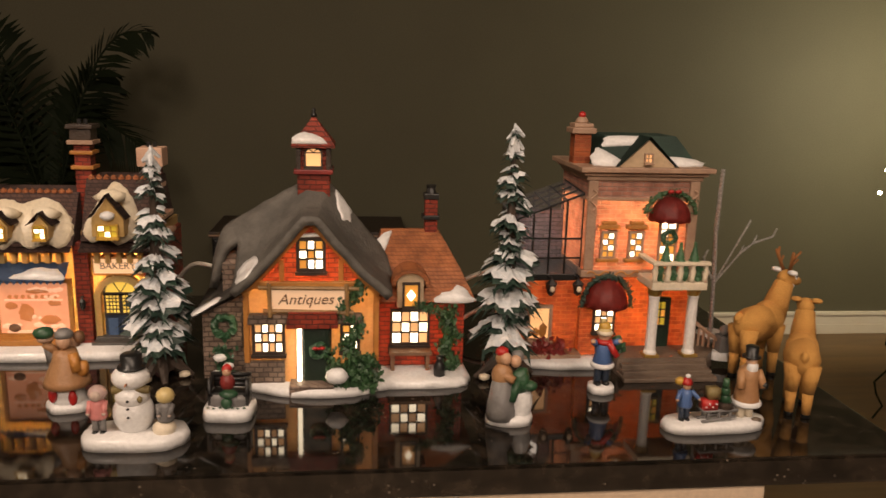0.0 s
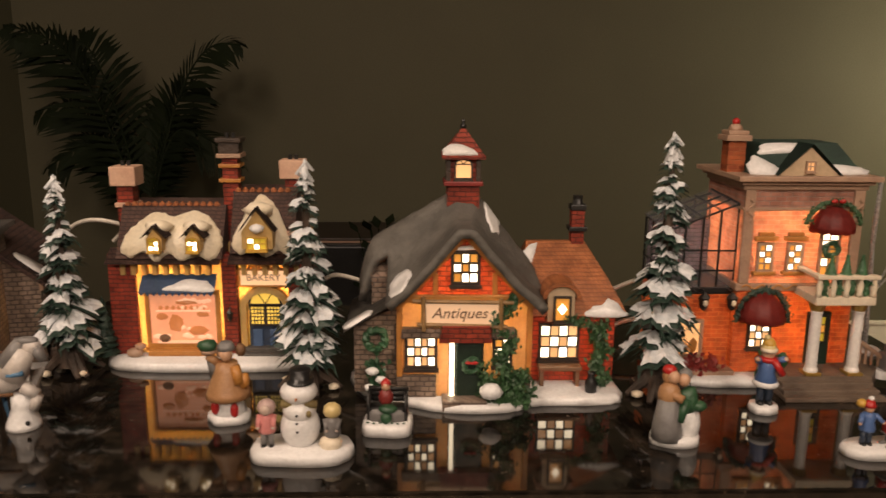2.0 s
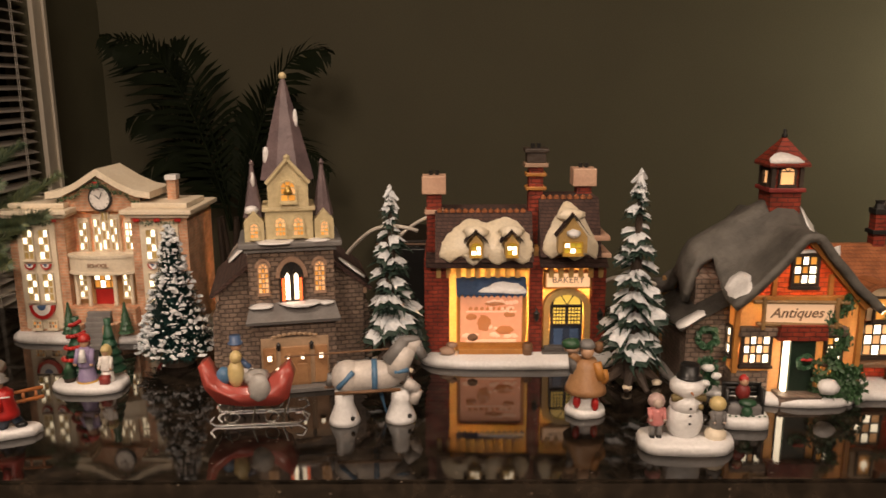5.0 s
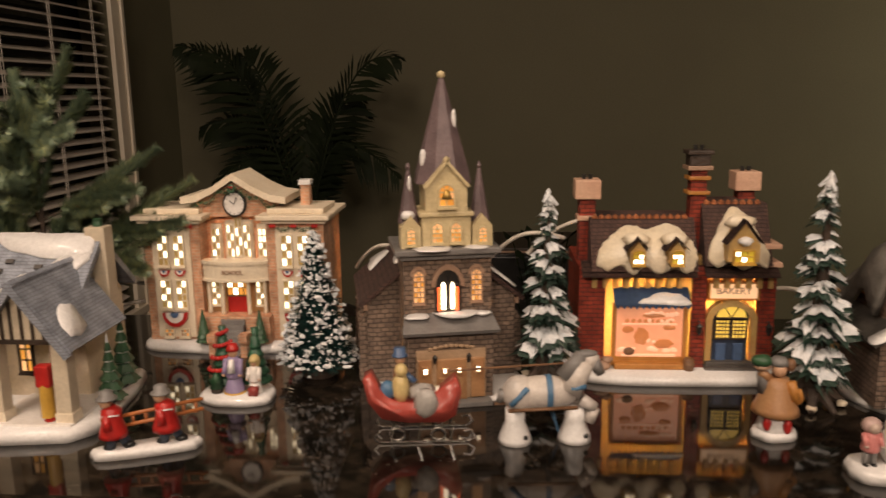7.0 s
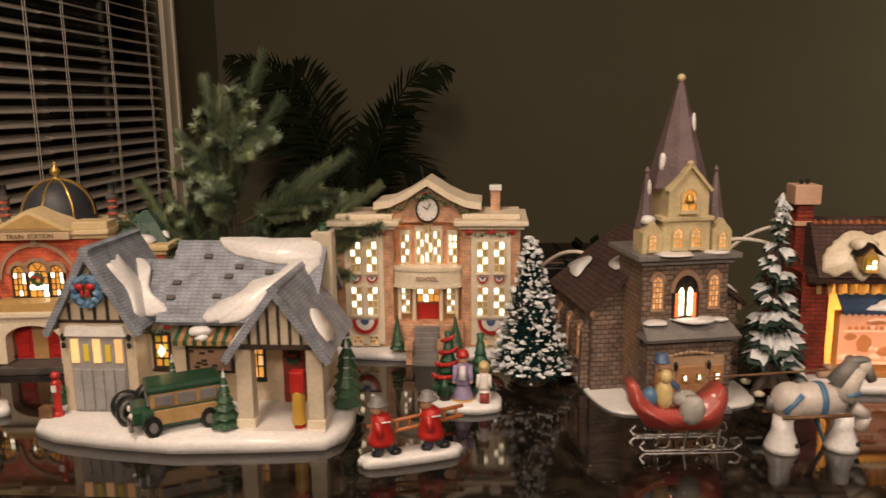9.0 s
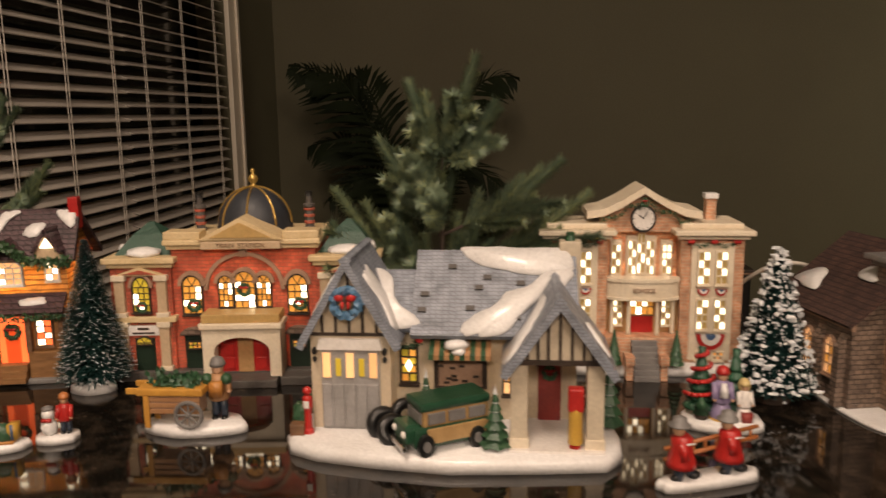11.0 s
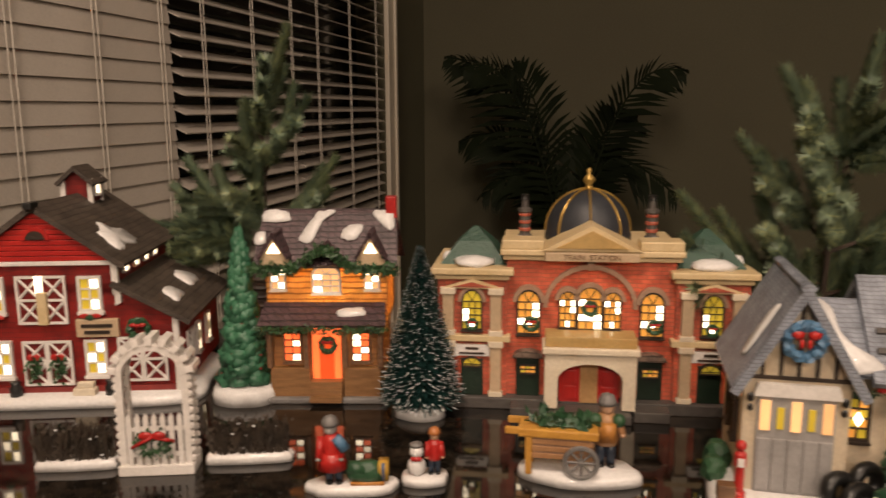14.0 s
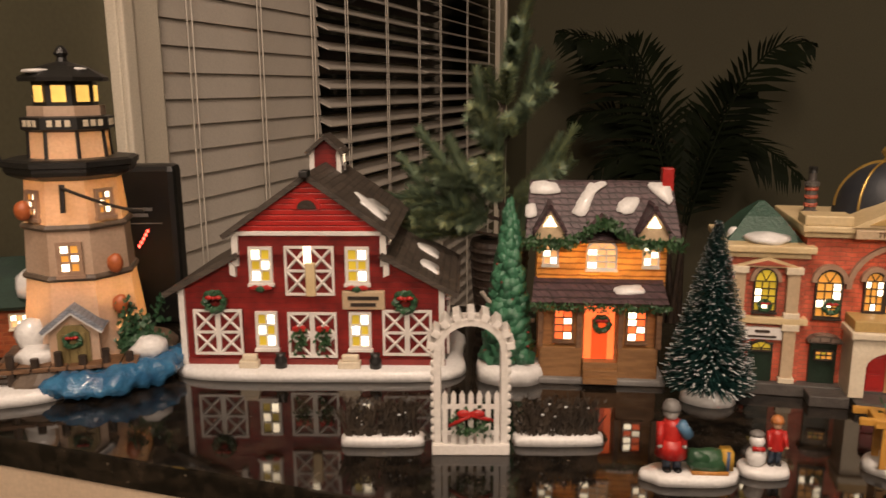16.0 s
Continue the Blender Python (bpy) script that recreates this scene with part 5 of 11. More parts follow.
def bakery():
    r = thing("bakery_model", -0.2375, 0.635, TOP, 0, "lit ceramic brick bakery with snowy dormers and three tall chimneys", "village house", "lit village houses")
    snow_base(r, 0.004, 0.022, 0.086, 0.05, 0.0075, 11, 0.08, 5)
    part("wall", box(B(), -0.068, 0.018, 0.0, 0.085, 0.006, 0.090), BUTTER, r, "glowing butter yellow shopfront")
    part("wall", box(B(), 0.018, 0.0765, 0.006, 0.085, 0.006, 0.100), BUTTER, r)
    # brick piers and side walls
    for x0, x1, z1 in ((-0.0775, -0.056, 0.150), (0.0135, 0.025, 0.178), (0.0675, 0.0795, 0.15)):
        pier = part("brick_pier", box(B(), x0, x1, -0.003, 0.012 if z1 > 0.16 else 0.085, 0.006, 0.092, 0.0005), RED_BRICK, r)
    # the three chimneys
    for x, y, z0, z1, w in ((-0.0690, 0.030, 0.09, 0.148, 0.0135), (0.0195, 0.024, 0.09, 0.174, 0.0125), (0.066, 0.050, 0.09, 0.152, 0.0135)):
        c = part("chimney", box(B(), x - w / 2, x + w / 2, y - w / 2, y + w / 2, z0, z1, 0.0006), RED_BRICK, r)
        bm = B()
        if x > 0 and x < 0.05:
            for q in (0.148, 0.160):
                box(bm, x - w * 0.7, x + w * 0.7, y - w * 0.7, y + w * 0.7, q, q + 0.003, 0.0006)
            part("chimney_band", bm, ORANGE_TRIM, c)
            bm = B()
            box(bm, x - w * 0.8, x + w * 0.8, y - w * 0.8, y + w * 0.8, 0.168, 0.1715, 0.0006)
            part("chimney_band", bm, STONE_TRIM, c)
            bm = B()
            box(bm, x - w * 0.66, x + w * 0.66, y - w * 0.66, y + w * 0.66, 0.1715, 0.1805, 0.0008)
            part("chimney_cap", box(bm, x - w * 0.82, x + w * 0.82, y - w * 0.82, y + w * 0.82, 0.1805, 0.184, 0.0006), DARKWOOD, c)
        else:
            box(bm, x - w * 0.62, x + w * 0.62, y - w * 0.62, y + w * 0.62, z1 - 0.022, z1 - 0.018, 0.0006)
            box(bm, x - w * 0.78, x + w * 0.78, y - w * 0.78, y + w * 0.78, z1 - 0.004, z1 + 0.012, 0.001)
            part("chimney_cap", bm, CAPSTONE, c)
        z2 = 0.184 if 0 < x < 0.05 else z1 + 0.012
        bm = B()
        for sx in (-1, 1):
            tube(bm, (x + sx * 0.0026, y, z2), (x + sx * 0.0026, y, z2 + 0.004), 0.0018)
        part("chimney_pot", bm, IRON, c)
    # mansard slopes
    for x0, x1, y0, zt, z0 in ((-0.068, 0.016, -0.004, 0.1295, 0.090), (0.022, 0.074, -0.002, 0.141, 0.094)):
        bm = B()
        q = [(-0.006, z0), (-0.004, z0 + 0.003), (0.018, zt), (0.06, zt), (0.088, z0)]
        prism_pts = [(y0 + a, z) for a, z in q]
        va = [bm.verts.new((x0, a, z)) for a, z in prism_pts]
        vb = [bm.verts.new((x1, a, z)) for a, z in prism_pts]
        bm.faces.new(va)
        bm.faces.new(vb[::-1])
        for i in range(5):
            bm.faces.new((va[i], vb[i], vb[(i + 1) % 5], va[(i + 1) % 5]))
        bmesh.ops.recalc_face_normals(bm, faces=bm.faces)
        rf = part("roof", bm, BROWN_ROOF, r, "brown shingle mansard")
        n = int((x1 - x0) / 0.006)
        for k in range(n):
            part("ridge_tile", lathe(B(), [(0.0026, 0), (0.0024, 0.002), (0.0004, 0.0038)], (x0 + 0.004 + k * (x1 - x0 - 0.006) / n, y0 + 0.019, zt - 0.0006), 8), TERRA, rf)
    for x0, x1 in ((-0.076, 0.015), (0.021, 0.079)):
        bm = B()
        bm.faces.new([bm.verts.new(p) for p in ((x0, -0.014, 0.086), (x1, -0.014, 0.086), (x1, 0.002, 0.0965), (x0, 0.002, 0.0965))])
        bmesh.ops.solidify(bm, geom=bm.faces[:], thickness=0.0026)
        part("eave_board", bm, BROWN_ROOF, r)
        k = x0 + 0.009
        while k < x1 - 0.006:
            part("bracket", box(B(), k, k + 0.004, -0.005, 0.001, 0.075, 0.0865, 0.0005), BUTTER, r)
            k += 0.0085
    # dormers in snow
    for x in (-0.0335, -0.0035):
        part("dormer", prism(B(), [(x - 0.006, 0.098), (x + 0.006, 0.098), (x + 0.006, 0.108), (x, 0.1155), (x - 0.006, 0.108)], -0.019, 0.004), BUTTER, r)
        for sx in (-1, 1):
            bm = B()
            bm.faces.new([bm.verts.new(p) for p in ((x, -0.022, 0.119), (x + sx * 0.010, -0.022, 0.1085), (x + sx * 0.010, -0.004, 0.1085), (x, -0.004, 0.119))])
            bmesh.ops.solidify(bm, geom=bm.faces[:], thickness=0.0022)
            part("dormer_roof", bm, BROWN_ROOF, r)
        window(r, x, 0.1025, 0.0075, 0.0075, -0.0195, 2, 2, YELLOWP, LIT, YELLOWLIT, 0.0011, arch=0.002)
    part("dormer", prism(B(), [(0.035, 0.1), (0.059, 0.1), (0.059, 0.114), (0.047, 0.130), (0.035, 0.114)], -0.0195, 0.004), BUTTER, r)
    for sx in (-1, 1):
        bm = B()
        bm.faces.new([bm.verts.new(p) for p in ((0.047, -0.023, 0.1335), (0.047 + sx * 0.0145, -0.023, 0.114), (0.047 + sx * 0.0145, -0.008, 0.114), (0.047, -0.008, 0.1335))])
        bmesh.ops.solidify(bm, geom=bm.faces[:], thickness=0.0022)
        part("dormer_roof", bm, BROWN_ROOF, r)
    window(r, 0.047, 0.1045, 0.014, 0.0085, -0.020, 3, 2, YELLOWP, LIT, YELLOWLIT, 0.0012)
    snow_patch(r, [(0.047, -0.020, 0.1165, 0.006, 0.004)], 2)
    # one lobed sheet of snow on each slope, heaped round the dormers
    slope = (0, 0.022, 0.0375)
    roof_snow(r, [(-0.043, 0.004), (-0.034, -0.003), (-0.024, 0.002), (-0.014, -0.006), (-0.004, 0.001), (0.006, -0.006), (0.018, -0.001), (0.028, -0.005), (0.036, 0.002), (0.037, 0.014), (0.030, 0.027), (0.016, 0.037), (0.004, 0.034), (-0.004, 0.032), (-0.016, 0.036), (-0.028, 0.030), (-0.038, 0.018)],
              (-0.0215, -0.0085, 0.0930), (1, 0, 0), slope, 0.004, SNOWLIT, 0.004, 0.25)
    roof_snow(r, [(-0.023, 0.004), (-0.016, -0.004), (-0.006, 0.0), (0.004, -0.006), (0.014, -0.001), (0.022, -0.004), (0.024, 0.006), (0.019, 0.018), (0.012, 0.034), (0.004, 0.045), (-0.004, 0.045), (-0.012, 0.032), (-0.020, 0.016)],
              (0.047, -0.0065, 0.0965), (1, 0, 0), (0, 0.022, 0.044), 0.004, SNOWLIT, 0.004, 0.25)
    for x, zt, w in ((-0.0335, 0.1205, 0.011), (-0.0035, 0.1205, 0.011), (0.047, 0.1345, 0.012)):
        part("snow_patch", ball(B(), (x, -0.006, zt - 0.005), (w, 0.007, 0.006), 2, 0.3, int(w * 900)), SNOWLIT, r, smooth=True)
    # stepped shoulders on the end pier
    for z, w in ((0.092, 0.010), (0.107, 0.0085)):
        part("pier_shoulder", box(B(), 0.073 - w, 0.073 + w, -0.004, 0.050, z, z + 0.004, 0.0008), CAPSTONE, r)
    # shop window
    w = window(r, -0.0195, 0.0375, 0.054, 0.042, -0.0015, 1, 1, ORANGE_TRIM, SHOPLIT, SHOPLIT, 0.0032)
    rnd = random.Random(2)
    bm = B()
    for _ in range(26):
        x, z = rnd.uniform(-0.023, 0.023), rnd.choice((-0.015, -0.008, 0.0095, 0.015)) + rnd.uniform(-0.001, 0.001)
        ball(bm, (x, -0.001, z), (rnd.uniform(0.002, 0.0048), 0.0008, rnd.uniform(0.0014, 0.0026)), 1, 0.3, z)
    box(bm, -0.022, 0.022, -0.0014, 0, 0.006, 0.0072)
    box(bm, -0.022, 0.022, -0.0014, 0, -0.0215, -0.019)
    part("bread_display", bm, PASTRY, w)
    bm = B()
    for k in range(8):
        ball(bm, (-0.018 + k * 0.005, -0.001, 0.0095), (0.002, 0.0008, 0.002), 1)
    part("pastry_shelf", bm, CRUST, w)
    bm = B()
    for x, z, a, c in ((-0.006, -0.004, 0.006, 0.008), (0.012, -0.010, 0.008, 0.004), (-0.017, 0.002, 0.005, 0.003), (0.016, 0.004, 0.005, 0.0025), (0.003, 0.014, 0.009, 0.002)):
        ball(bm, (x, -0.0012, z), (a, 0.0009, c), 2, 0.35, x * 99)
    part("loaf_display", bm, CRUST, w)
    bm = ball(B(), (-0.016, -0.0015, -0.0165), (0.0048, 0.001, 0.0036), 2)
    part("dark_basket", bm, WOODP, w)
    bm = B()
    n = 12
    for k in range(n):
        x0 = -0.050 + k * 0.060 / n
        bm.faces.new([bm.verts.new(p) for p in ((x0, -0.016, 0.0635), (x0 + 0.06 / n, -0.016, 0.0635), (x0 + 0.06 / n, -0.002, 0.0755), (x0, -0.002, 0.0755))])
        bm.faces.new([bm.verts.new(p) for p in ((x0, -0.016, 0.0635), (x0 + 0.03 / n, -0.0165, 0.0605), (x0 + 0.06 / n, -0.016, 0.0635))])
    bmesh.ops.solidify(bm, geom=bm.faces[:], thickness=0.0012)
    part("awning", bm, BLUEP, r, "blue scalloped awning under snow")
    roof_snow(r, [(-0.018, 0.001), (0.018, 0.0), (0.016, 0.008), (-0.004, 0.011), (-0.014, 0.006)], (-0.010, -0.0155, 0.0645), (1, 0, 0), (0, 0.76, 0.65), 0.0014)
    part("window_box", box(B(), -0.048, 0.010, -0.010, 0.0, 0.0075, 0.0125, 0.001), ORANGE_TRIM, r)
    # doorway
    sg = part("shop_sign", box(B(), 0.028, 0.066, -0.001, 0.006, 0.0655, 0.0785, 0.0006), BAKERYSIGNGLOW, r, "cream bakery sign over the door")
    words("sign_lettering", "BAKERY", 0.0078, (0.047, -0.0014, 0.072), STONE_TRIM, sg, depth=0.0003)
    bm = B()
    for za, zb, xa, xb in ((0.0643, 0.0658, 0.0268, 0.0672), (0.0782, 0.0797, 0.0268, 0.0672), (0.0658, 0.0782, 0.0268, 0.0282), (0.0658, 0.0782, 0.0658, 0.0672)):
        box(bm, xa, xb, -0.002, 0.006, za, zb)
    part("sign_frame", bm, ORANGE_TRIM, sg)
    bm = B()
    pa = [(0.047 + 0.021 * math.cos(a), 0.045 + 0.019 * math.sin(a)) for a in [math.pi * k / 14 for k in range(15)]]
    pb = [(0.047 + 0.0155 * math.cos(a), 0.045 + 0.0135 * math.sin(a)) for a in [math.pi * k / 14 for k in range(14, -1, -1)]]
    prism(bm, pa + pb, 0.0, 0.007)
    for sx in (-1, 1):
        box(bm, 0.047 + sx * 0.018 - 0.0025, 0.047 + sx * 0.018 + 0.0025, 0.0, 0.007, 0.008, 0.045)
    part("door_arch", bm, BUTTER, r)
    d = part("door", box(B(), 0.033, 0.061, 0.003, 0.0065, 0.008, 0.048, 0.0005), DOORBLUE, r, "dark blue double door with lattice panes")
    for sx in (-1, 1):
        window(r, 0.047 + sx * 0.0066, 0.0395, 0.0105, 0.0155, 0.0025, 4, 5, DARKWOOD, LATTICE, LATTICE, 0.0013, bar=0.0007, sill=False)
    window(r, 0.047, 0.0485, 0.0245, 0.0006, 0.0025, 2, 1, DARKWOOD, LATTICE, LATTICE, 0.0013, arch=0.0115, sill=False, fan=LATTICE)
    bm = B()
    for sx in (-1, 1):
        box(bm, 0.047 + sx * 0.007 - 0.004, 0.047 + sx * 0.007 + 0.004, 0.0015, 0.003, 0.012, 0.027, 0.0006)
    part("door_panel", bm, BLUEP, d)
    for k in range(3):
        part("step", box(B(), 0.027 - 0.002 * k, 0.067 + 0.002 * k, -0.004 - 0.006 * k, 0.004, 0.0, 0.0125 - 0.003 * k, 0.0008), SLATE, r)
    for x in (0.0195, 0.0745):
        bm = tube(B(), (x, -0.003, 0.047), (x, -0.007, 0.048), 0.0007, seg=6)
        lathe(bm, [(0.001, 0), (0.0022, 0.002), (0.0028, 0.007), (0.0005, 0.010)], (x, -0.007, 0.037), 6)
        part("wall_lantern", bm, IRON, r)
    # little fir at the corner, sacks and barrel
    bm = B()
    for k in range(8):
        rr = 0.0125 * (1 - k / 9)
        lathe(bm, [(rr, 0), (rr * 0.75, 0.002), (rr * 0.25, 0.008)], (-0.083, -0.006, 0.010 + k * 0.0056), 11, k)
    for v in bm.verts:
        v.co += Vector((noise.noise(v.co * 900), noise.noise(v.co * 800 + Vector((3, 0, 0))), noise.noise(v.co * 700))) * 0.0013
    part("small_fir", bm, TREEGREEN, r)
    bm = B()
    ball(bm, (-0.058, -0.010, 0.011), (0.007, 0.005, 0.004), 2, 0.3, 1)
    ball(bm, (-0.054, -0.009, 0.016), (0.005, 0.004, 0.003), 2, 0.3, 2)
    part("sack", bm, STONE_TRIM, r, smooth=True)
    part("barrel", lathe(B(), [(0.004, 0), (0.0048, 0.005), (0.004, 0.010)], (0.012, -0.009, 0.0075), 14), WOODP, r, smooth=True)
    bulb(-0.265, 0.675, 0.05, 0.5)
    bulb(-0.188, 0.675, 0.05, 0.4)


bakery()


def pitched(bm, p0, p1, p2, p3, thick=0.003):
    """One sloping roof sheet through four corners."""
    b2 = B()
    b2.faces.new([b2.verts.new(p) for p in (p0, p1, p2, p3)])
    b2.normal_update()
    if b2.faces[:][0].normal.z < 0:
        bmesh.ops.reverse_faces(b2, faces=b2.faces[:])
    bmesh.ops.solidify(b2, geom=b2.faces[:], thickness=thick)
    me = bpy.data.meshes.new("tmp")
    b2.to_mesh(me)
    b2.free()
    bm.from_mesh(me)
    bpy.data.meshes.remove(me)
    return bm


def arched_band(bm, cx, z, r0, r1, y0, y1, rise=1.0, n=14):
    pa = [(cx + r1 * math.cos(math.pi * k / n), z + r1 * rise * math.sin(math.pi * k / n)) for k in range(n + 1)]
    pb = [(cx + r0 * math.cos(math.pi * k / n), z + r0 * rise * math.sin(math.pi * k / n)) for k in range(n, -1, -1)]
    return prism(bm, pa + pb, y0, y1)


CHURCHTAN = paint("church_door_stone", (0.46, 0.31, 0.19), (0.36, 0.24, 0.14), 70, 0.5, 0.3)
BELFRYCREAM = paint("belfry_cream", (0.66, 0.55, 0.32), (0.54, 0.44, 0.25), 70, 0.45, 0.25)


def church():
    r = thing("church_model", -0.4165, 0.570, TOP, 12, "lit ceramic stone church with cream belfry and tall mauve spire", "village house", "lit village houses")
    snow_base(r, 0.0, 0.068, 0.064, 0.072, 0.003, 15, 0.05, 5)
    # nave
    part("nave_wall", prism(B(), [(-0.060, 0.003), (0.060, 0.003), (0.060, 0.072), (0.0, 0.118), (-0.060, 0.072)], 0.045, 0.140), STONE_BRICK, r)
    for sx in (-1, 1):
        rf = part("nave_roof", pitched(B(), (sx * 0.067, 0.040, 0.069), (0, 0.040, 0.1225), (0, 0.146, 0.1225), (sx * 0.067, 0.146, 0.069)), BROWN_ROOF, r, "brown shingle nave roof")
        bm = B()
        for k in range(4):
            y = 0.050 + k * 0.028
            prism(bm, [(sx * 0.060, 0.003), (sx * 0.067, 0.003), (sx * 0.066, 0.05), (sx * 0.060, 0.06)], y, y + 0.007)
        part("buttress", bm, STONE_BRICK, r)
        box(bm := B(), sx * 0.061 - 0.0015, sx * 0.061 + 0.0015, 0.042, 0.142, 0.064, 0.069)
        part("eaves_board", bm, STONE_TRIM, r)
        for y in (0.069, 0.097, 0.125):
            window(r, sx * 0.0605, 0.035, 0.010, 0.022, y, 2, 3, STONE_TRIM, AMBER, WARM, 0.0014, arch=0.007, turn=90 * sx)
    roof_snow(r, [(-0.018, -0.010), (0.012, -0.008), (0.006, 0.004), (-0.010, 0.010)], (-0.045, 0.125, 0.0895), (0, 1, 0), (0.78, 0, 0.62), 0.002)
    roof_snow(r, [(-0.010, -0.008), (0.010, -0.006), (0.006, 0.006), (-0.010, 0.008)], (-0.030, 0.070, 0.1015), (0, 1, 0), (0.78, 0, 0.62), 0.002)
    roof_snow(r, [(-0.008, -0.016), (0.008, -0.016), (0.004, 0.006), (-0.006, 0.008)], (0.048, 0.055, 0.087), (0, 1, 0), (-0.78, 0, 0.62), 0.002)
    # tower and entry
    part("tower_wall", box(B(), -0.0335, 0.0335, 0.012, 0.06, 0.003, 0.113), STONE_BRICK, r)
    part("entry_wall", box(B(), -0.0325, 0.0325, 0.0, 0.02, 0.003, 0.058), STONE_BRICK, r)
    bm = B()
    prism(bm, [(-0.036, 0.056), (0.036, 0.056), (0.034, 0.0595), (-0.034, 0.0595)], -0.006, 0.014)
    cn = part("entry_roof", pitched(bm, (-0.0365, -0.008, 0.0585), (0.0365, -0.008, 0.0585), (0.033, 0.014, 0.069), (-0.033, 0.014, 0.069)), GREYP, r)
    snow_patch(r, [(-0.024, 0.008, 0.0672, 0.010, 0.0016), (0.006, 0.010, 0.0682, 0.018, 0.0013), (0.026, 0.008, 0.0675, 0.007, 0.0016)], 6)
    bm = B()
    box(bm, -0.036, 0.036, 0.008, 0.064, 0.110, 0.114, 0.001)
    box(bm, -0.040, 0.040, 0.004, 0.068, 0.114, 0.1185, 0.001)
    part("tower_cornice", bm, GREYP, r)
    snow_patch(r, [(-0.012, 0.010, 0.1186, 0.016, 0.0011), (0.022, 0.010, 0.1186, 0.010, 0.0012)], 9)
    for x in (-0.022, 0.022):
        bm = B()
        arched_band(bm, x, 0.0975, 0.0042, 0.0062, 0.0105, 0.014, 1.2)
        part("window_hood", bm, STONE_TRIM, r)
        window(r, x, 0.087, 0.0072, 0.020, 0.0118, 3, 5, STONE_TRIM, AMBER, WARM, 0.001, arch=0.004)
    bm = B()
    arched_band(bm, 0, 0.089, 0.0095, 0.0125, 0.009, 0.014, 1.35)
    part("window_hood", bm, STONE_TRIM, r)
    w = window(r, 0, 0.080, 0.0170, 0.020, 0.0115, 2, 1, DARKWOOD, IRON, IRON, 0.0016, arch=0.0125, checker=False, fan=IRON)
    bm = B()
    for x in (-0.0066, 0.0066):
        box(bm, x - 0.0013, x + 0.0013, -0.0018, -0.0004, -0.010, 0.008)
    part("red_glass_strip", bm, REDLIT, w)
    for x in (-0.0034, 0.0034):
        part("lancet_pane", prism(B(), [(x - 0.0016, -0.009), (x + 0.0016, -0.009), (x + 0.0016, 0.010), (x, 0.0125), (x - 0.0016, 0.010)], -0.0018, -0.0004), LIT, w)
    # doors
    part("porch", box(B(), -0.0265, 0.0265, -0.0025, 0.0005, 0.004, 0.043, 0.0006), CHURCHTAN, r)
    d = part("door", box(B(), -0.0115, 0.0115, -0.0045, -0.001, 0.004, 0.036, 0.0005), TAN, r, "tan double door with small lit panes")
    for x in (-0.0055, 0.0055):
        part("door_panel", box(B(), x - 0.0042, x + 0.0042, -0.0056, -0.004, 0.006, 0.022, 0.0006), TAN, d)
        window(r, x, 0.028, 0.0022, 0.004, -0.005, 1, 1, TAN, LIT, LIT, 0.0007, sill=False)
    for x in (-0.020, 0.020):
        part("side_panel", box(B(), x - 0.0052, x + 0.0052, -0.0042, -0.001, 0.005, 0.036, 0.0005), TAN, r)
        window(r, x, 0.028, 0.003, 0.0045, -0.0045, 1, 1, TAN, LIT, LIT, 0.0008, sill=False)
    for x in (-0.0128, 0.0128):
        bm = lathe(B(), [(0.0008, 0), (0.0014, 0.001), (0.0018, 0.005), (0.0004, 0.007)], (x, -0.006, 0.034), 6)
        part("wall_lantern", bm, IRON, r)
    for k in range(9):
        part("carved_leaf", ball(B(), (-0.016 + k * 0.004, -0.003, 0.0445 + 0.002 * math.sin(k * math.pi / 8)), (0.0024, 0.0016, 0.0016), 1), CHURCHTAN, r)
    part("step", box(B(), -0.030, 0.030, -0.012, 0.0, 0, 0.004, 0.0008), GREYP, r)
    # belfry
    bf = part("belfry", box(B(), -0.0185, 0.0185, 0.014, 0.052, 0.1185, 0.142, 0.0008), BELFRYCREAM, r, "cream belfry")
    part("belfry_ledge", box(B(), -0.0205, 0.0205, 0.012, 0.054, 0.1415, 0.145, 0.0008), BELFRYCREAM, bf)
    part("bell_stage", prism(B(), [(-0.0155, 0.145), (0.0155, 0.145), (0.0155, 0.166), (0.0, 0.183), (-0.0155, 0.166)], 0.0125, 0.05), BELFRYCREAM, bf)
    bm = B()
    for sx in (-1, 1):
        pitched(bm, (sx * 0.0175, 0.0095, 0.1645), (0, 0.0095, 0.1845), (0, 0.016, 0.1845), (sx * 0.0175, 0.016, 0.1645), 0.0022)
    ball(bm, (0, 0.012, 0.1835), 0.003, 1)
    part("belfry_arch", bm, BELFRYCREAM, bf)
    for x in (-0.007, 0.007):
        window(r, x, 0.1275, 0.007, 0.010, 0.0138, 3, 3, BELFRYCREAM, AMBER, WARM, 0.0011, arch=0.004)
    window(r, 0, 0.155, 0.0105, 0.010, 0.0128, 2, 2, BELFRYCREAM, WARM, AMBER, 0.0014, arch=0.005)
    part("bell", lathe(B(), [(0.004, 0), (0.003, 0.002), (0.002, 0.005), (0.0008, 0.006)], (0, 0.011, 0.156), 12), GOLD, bf, smooth=True)
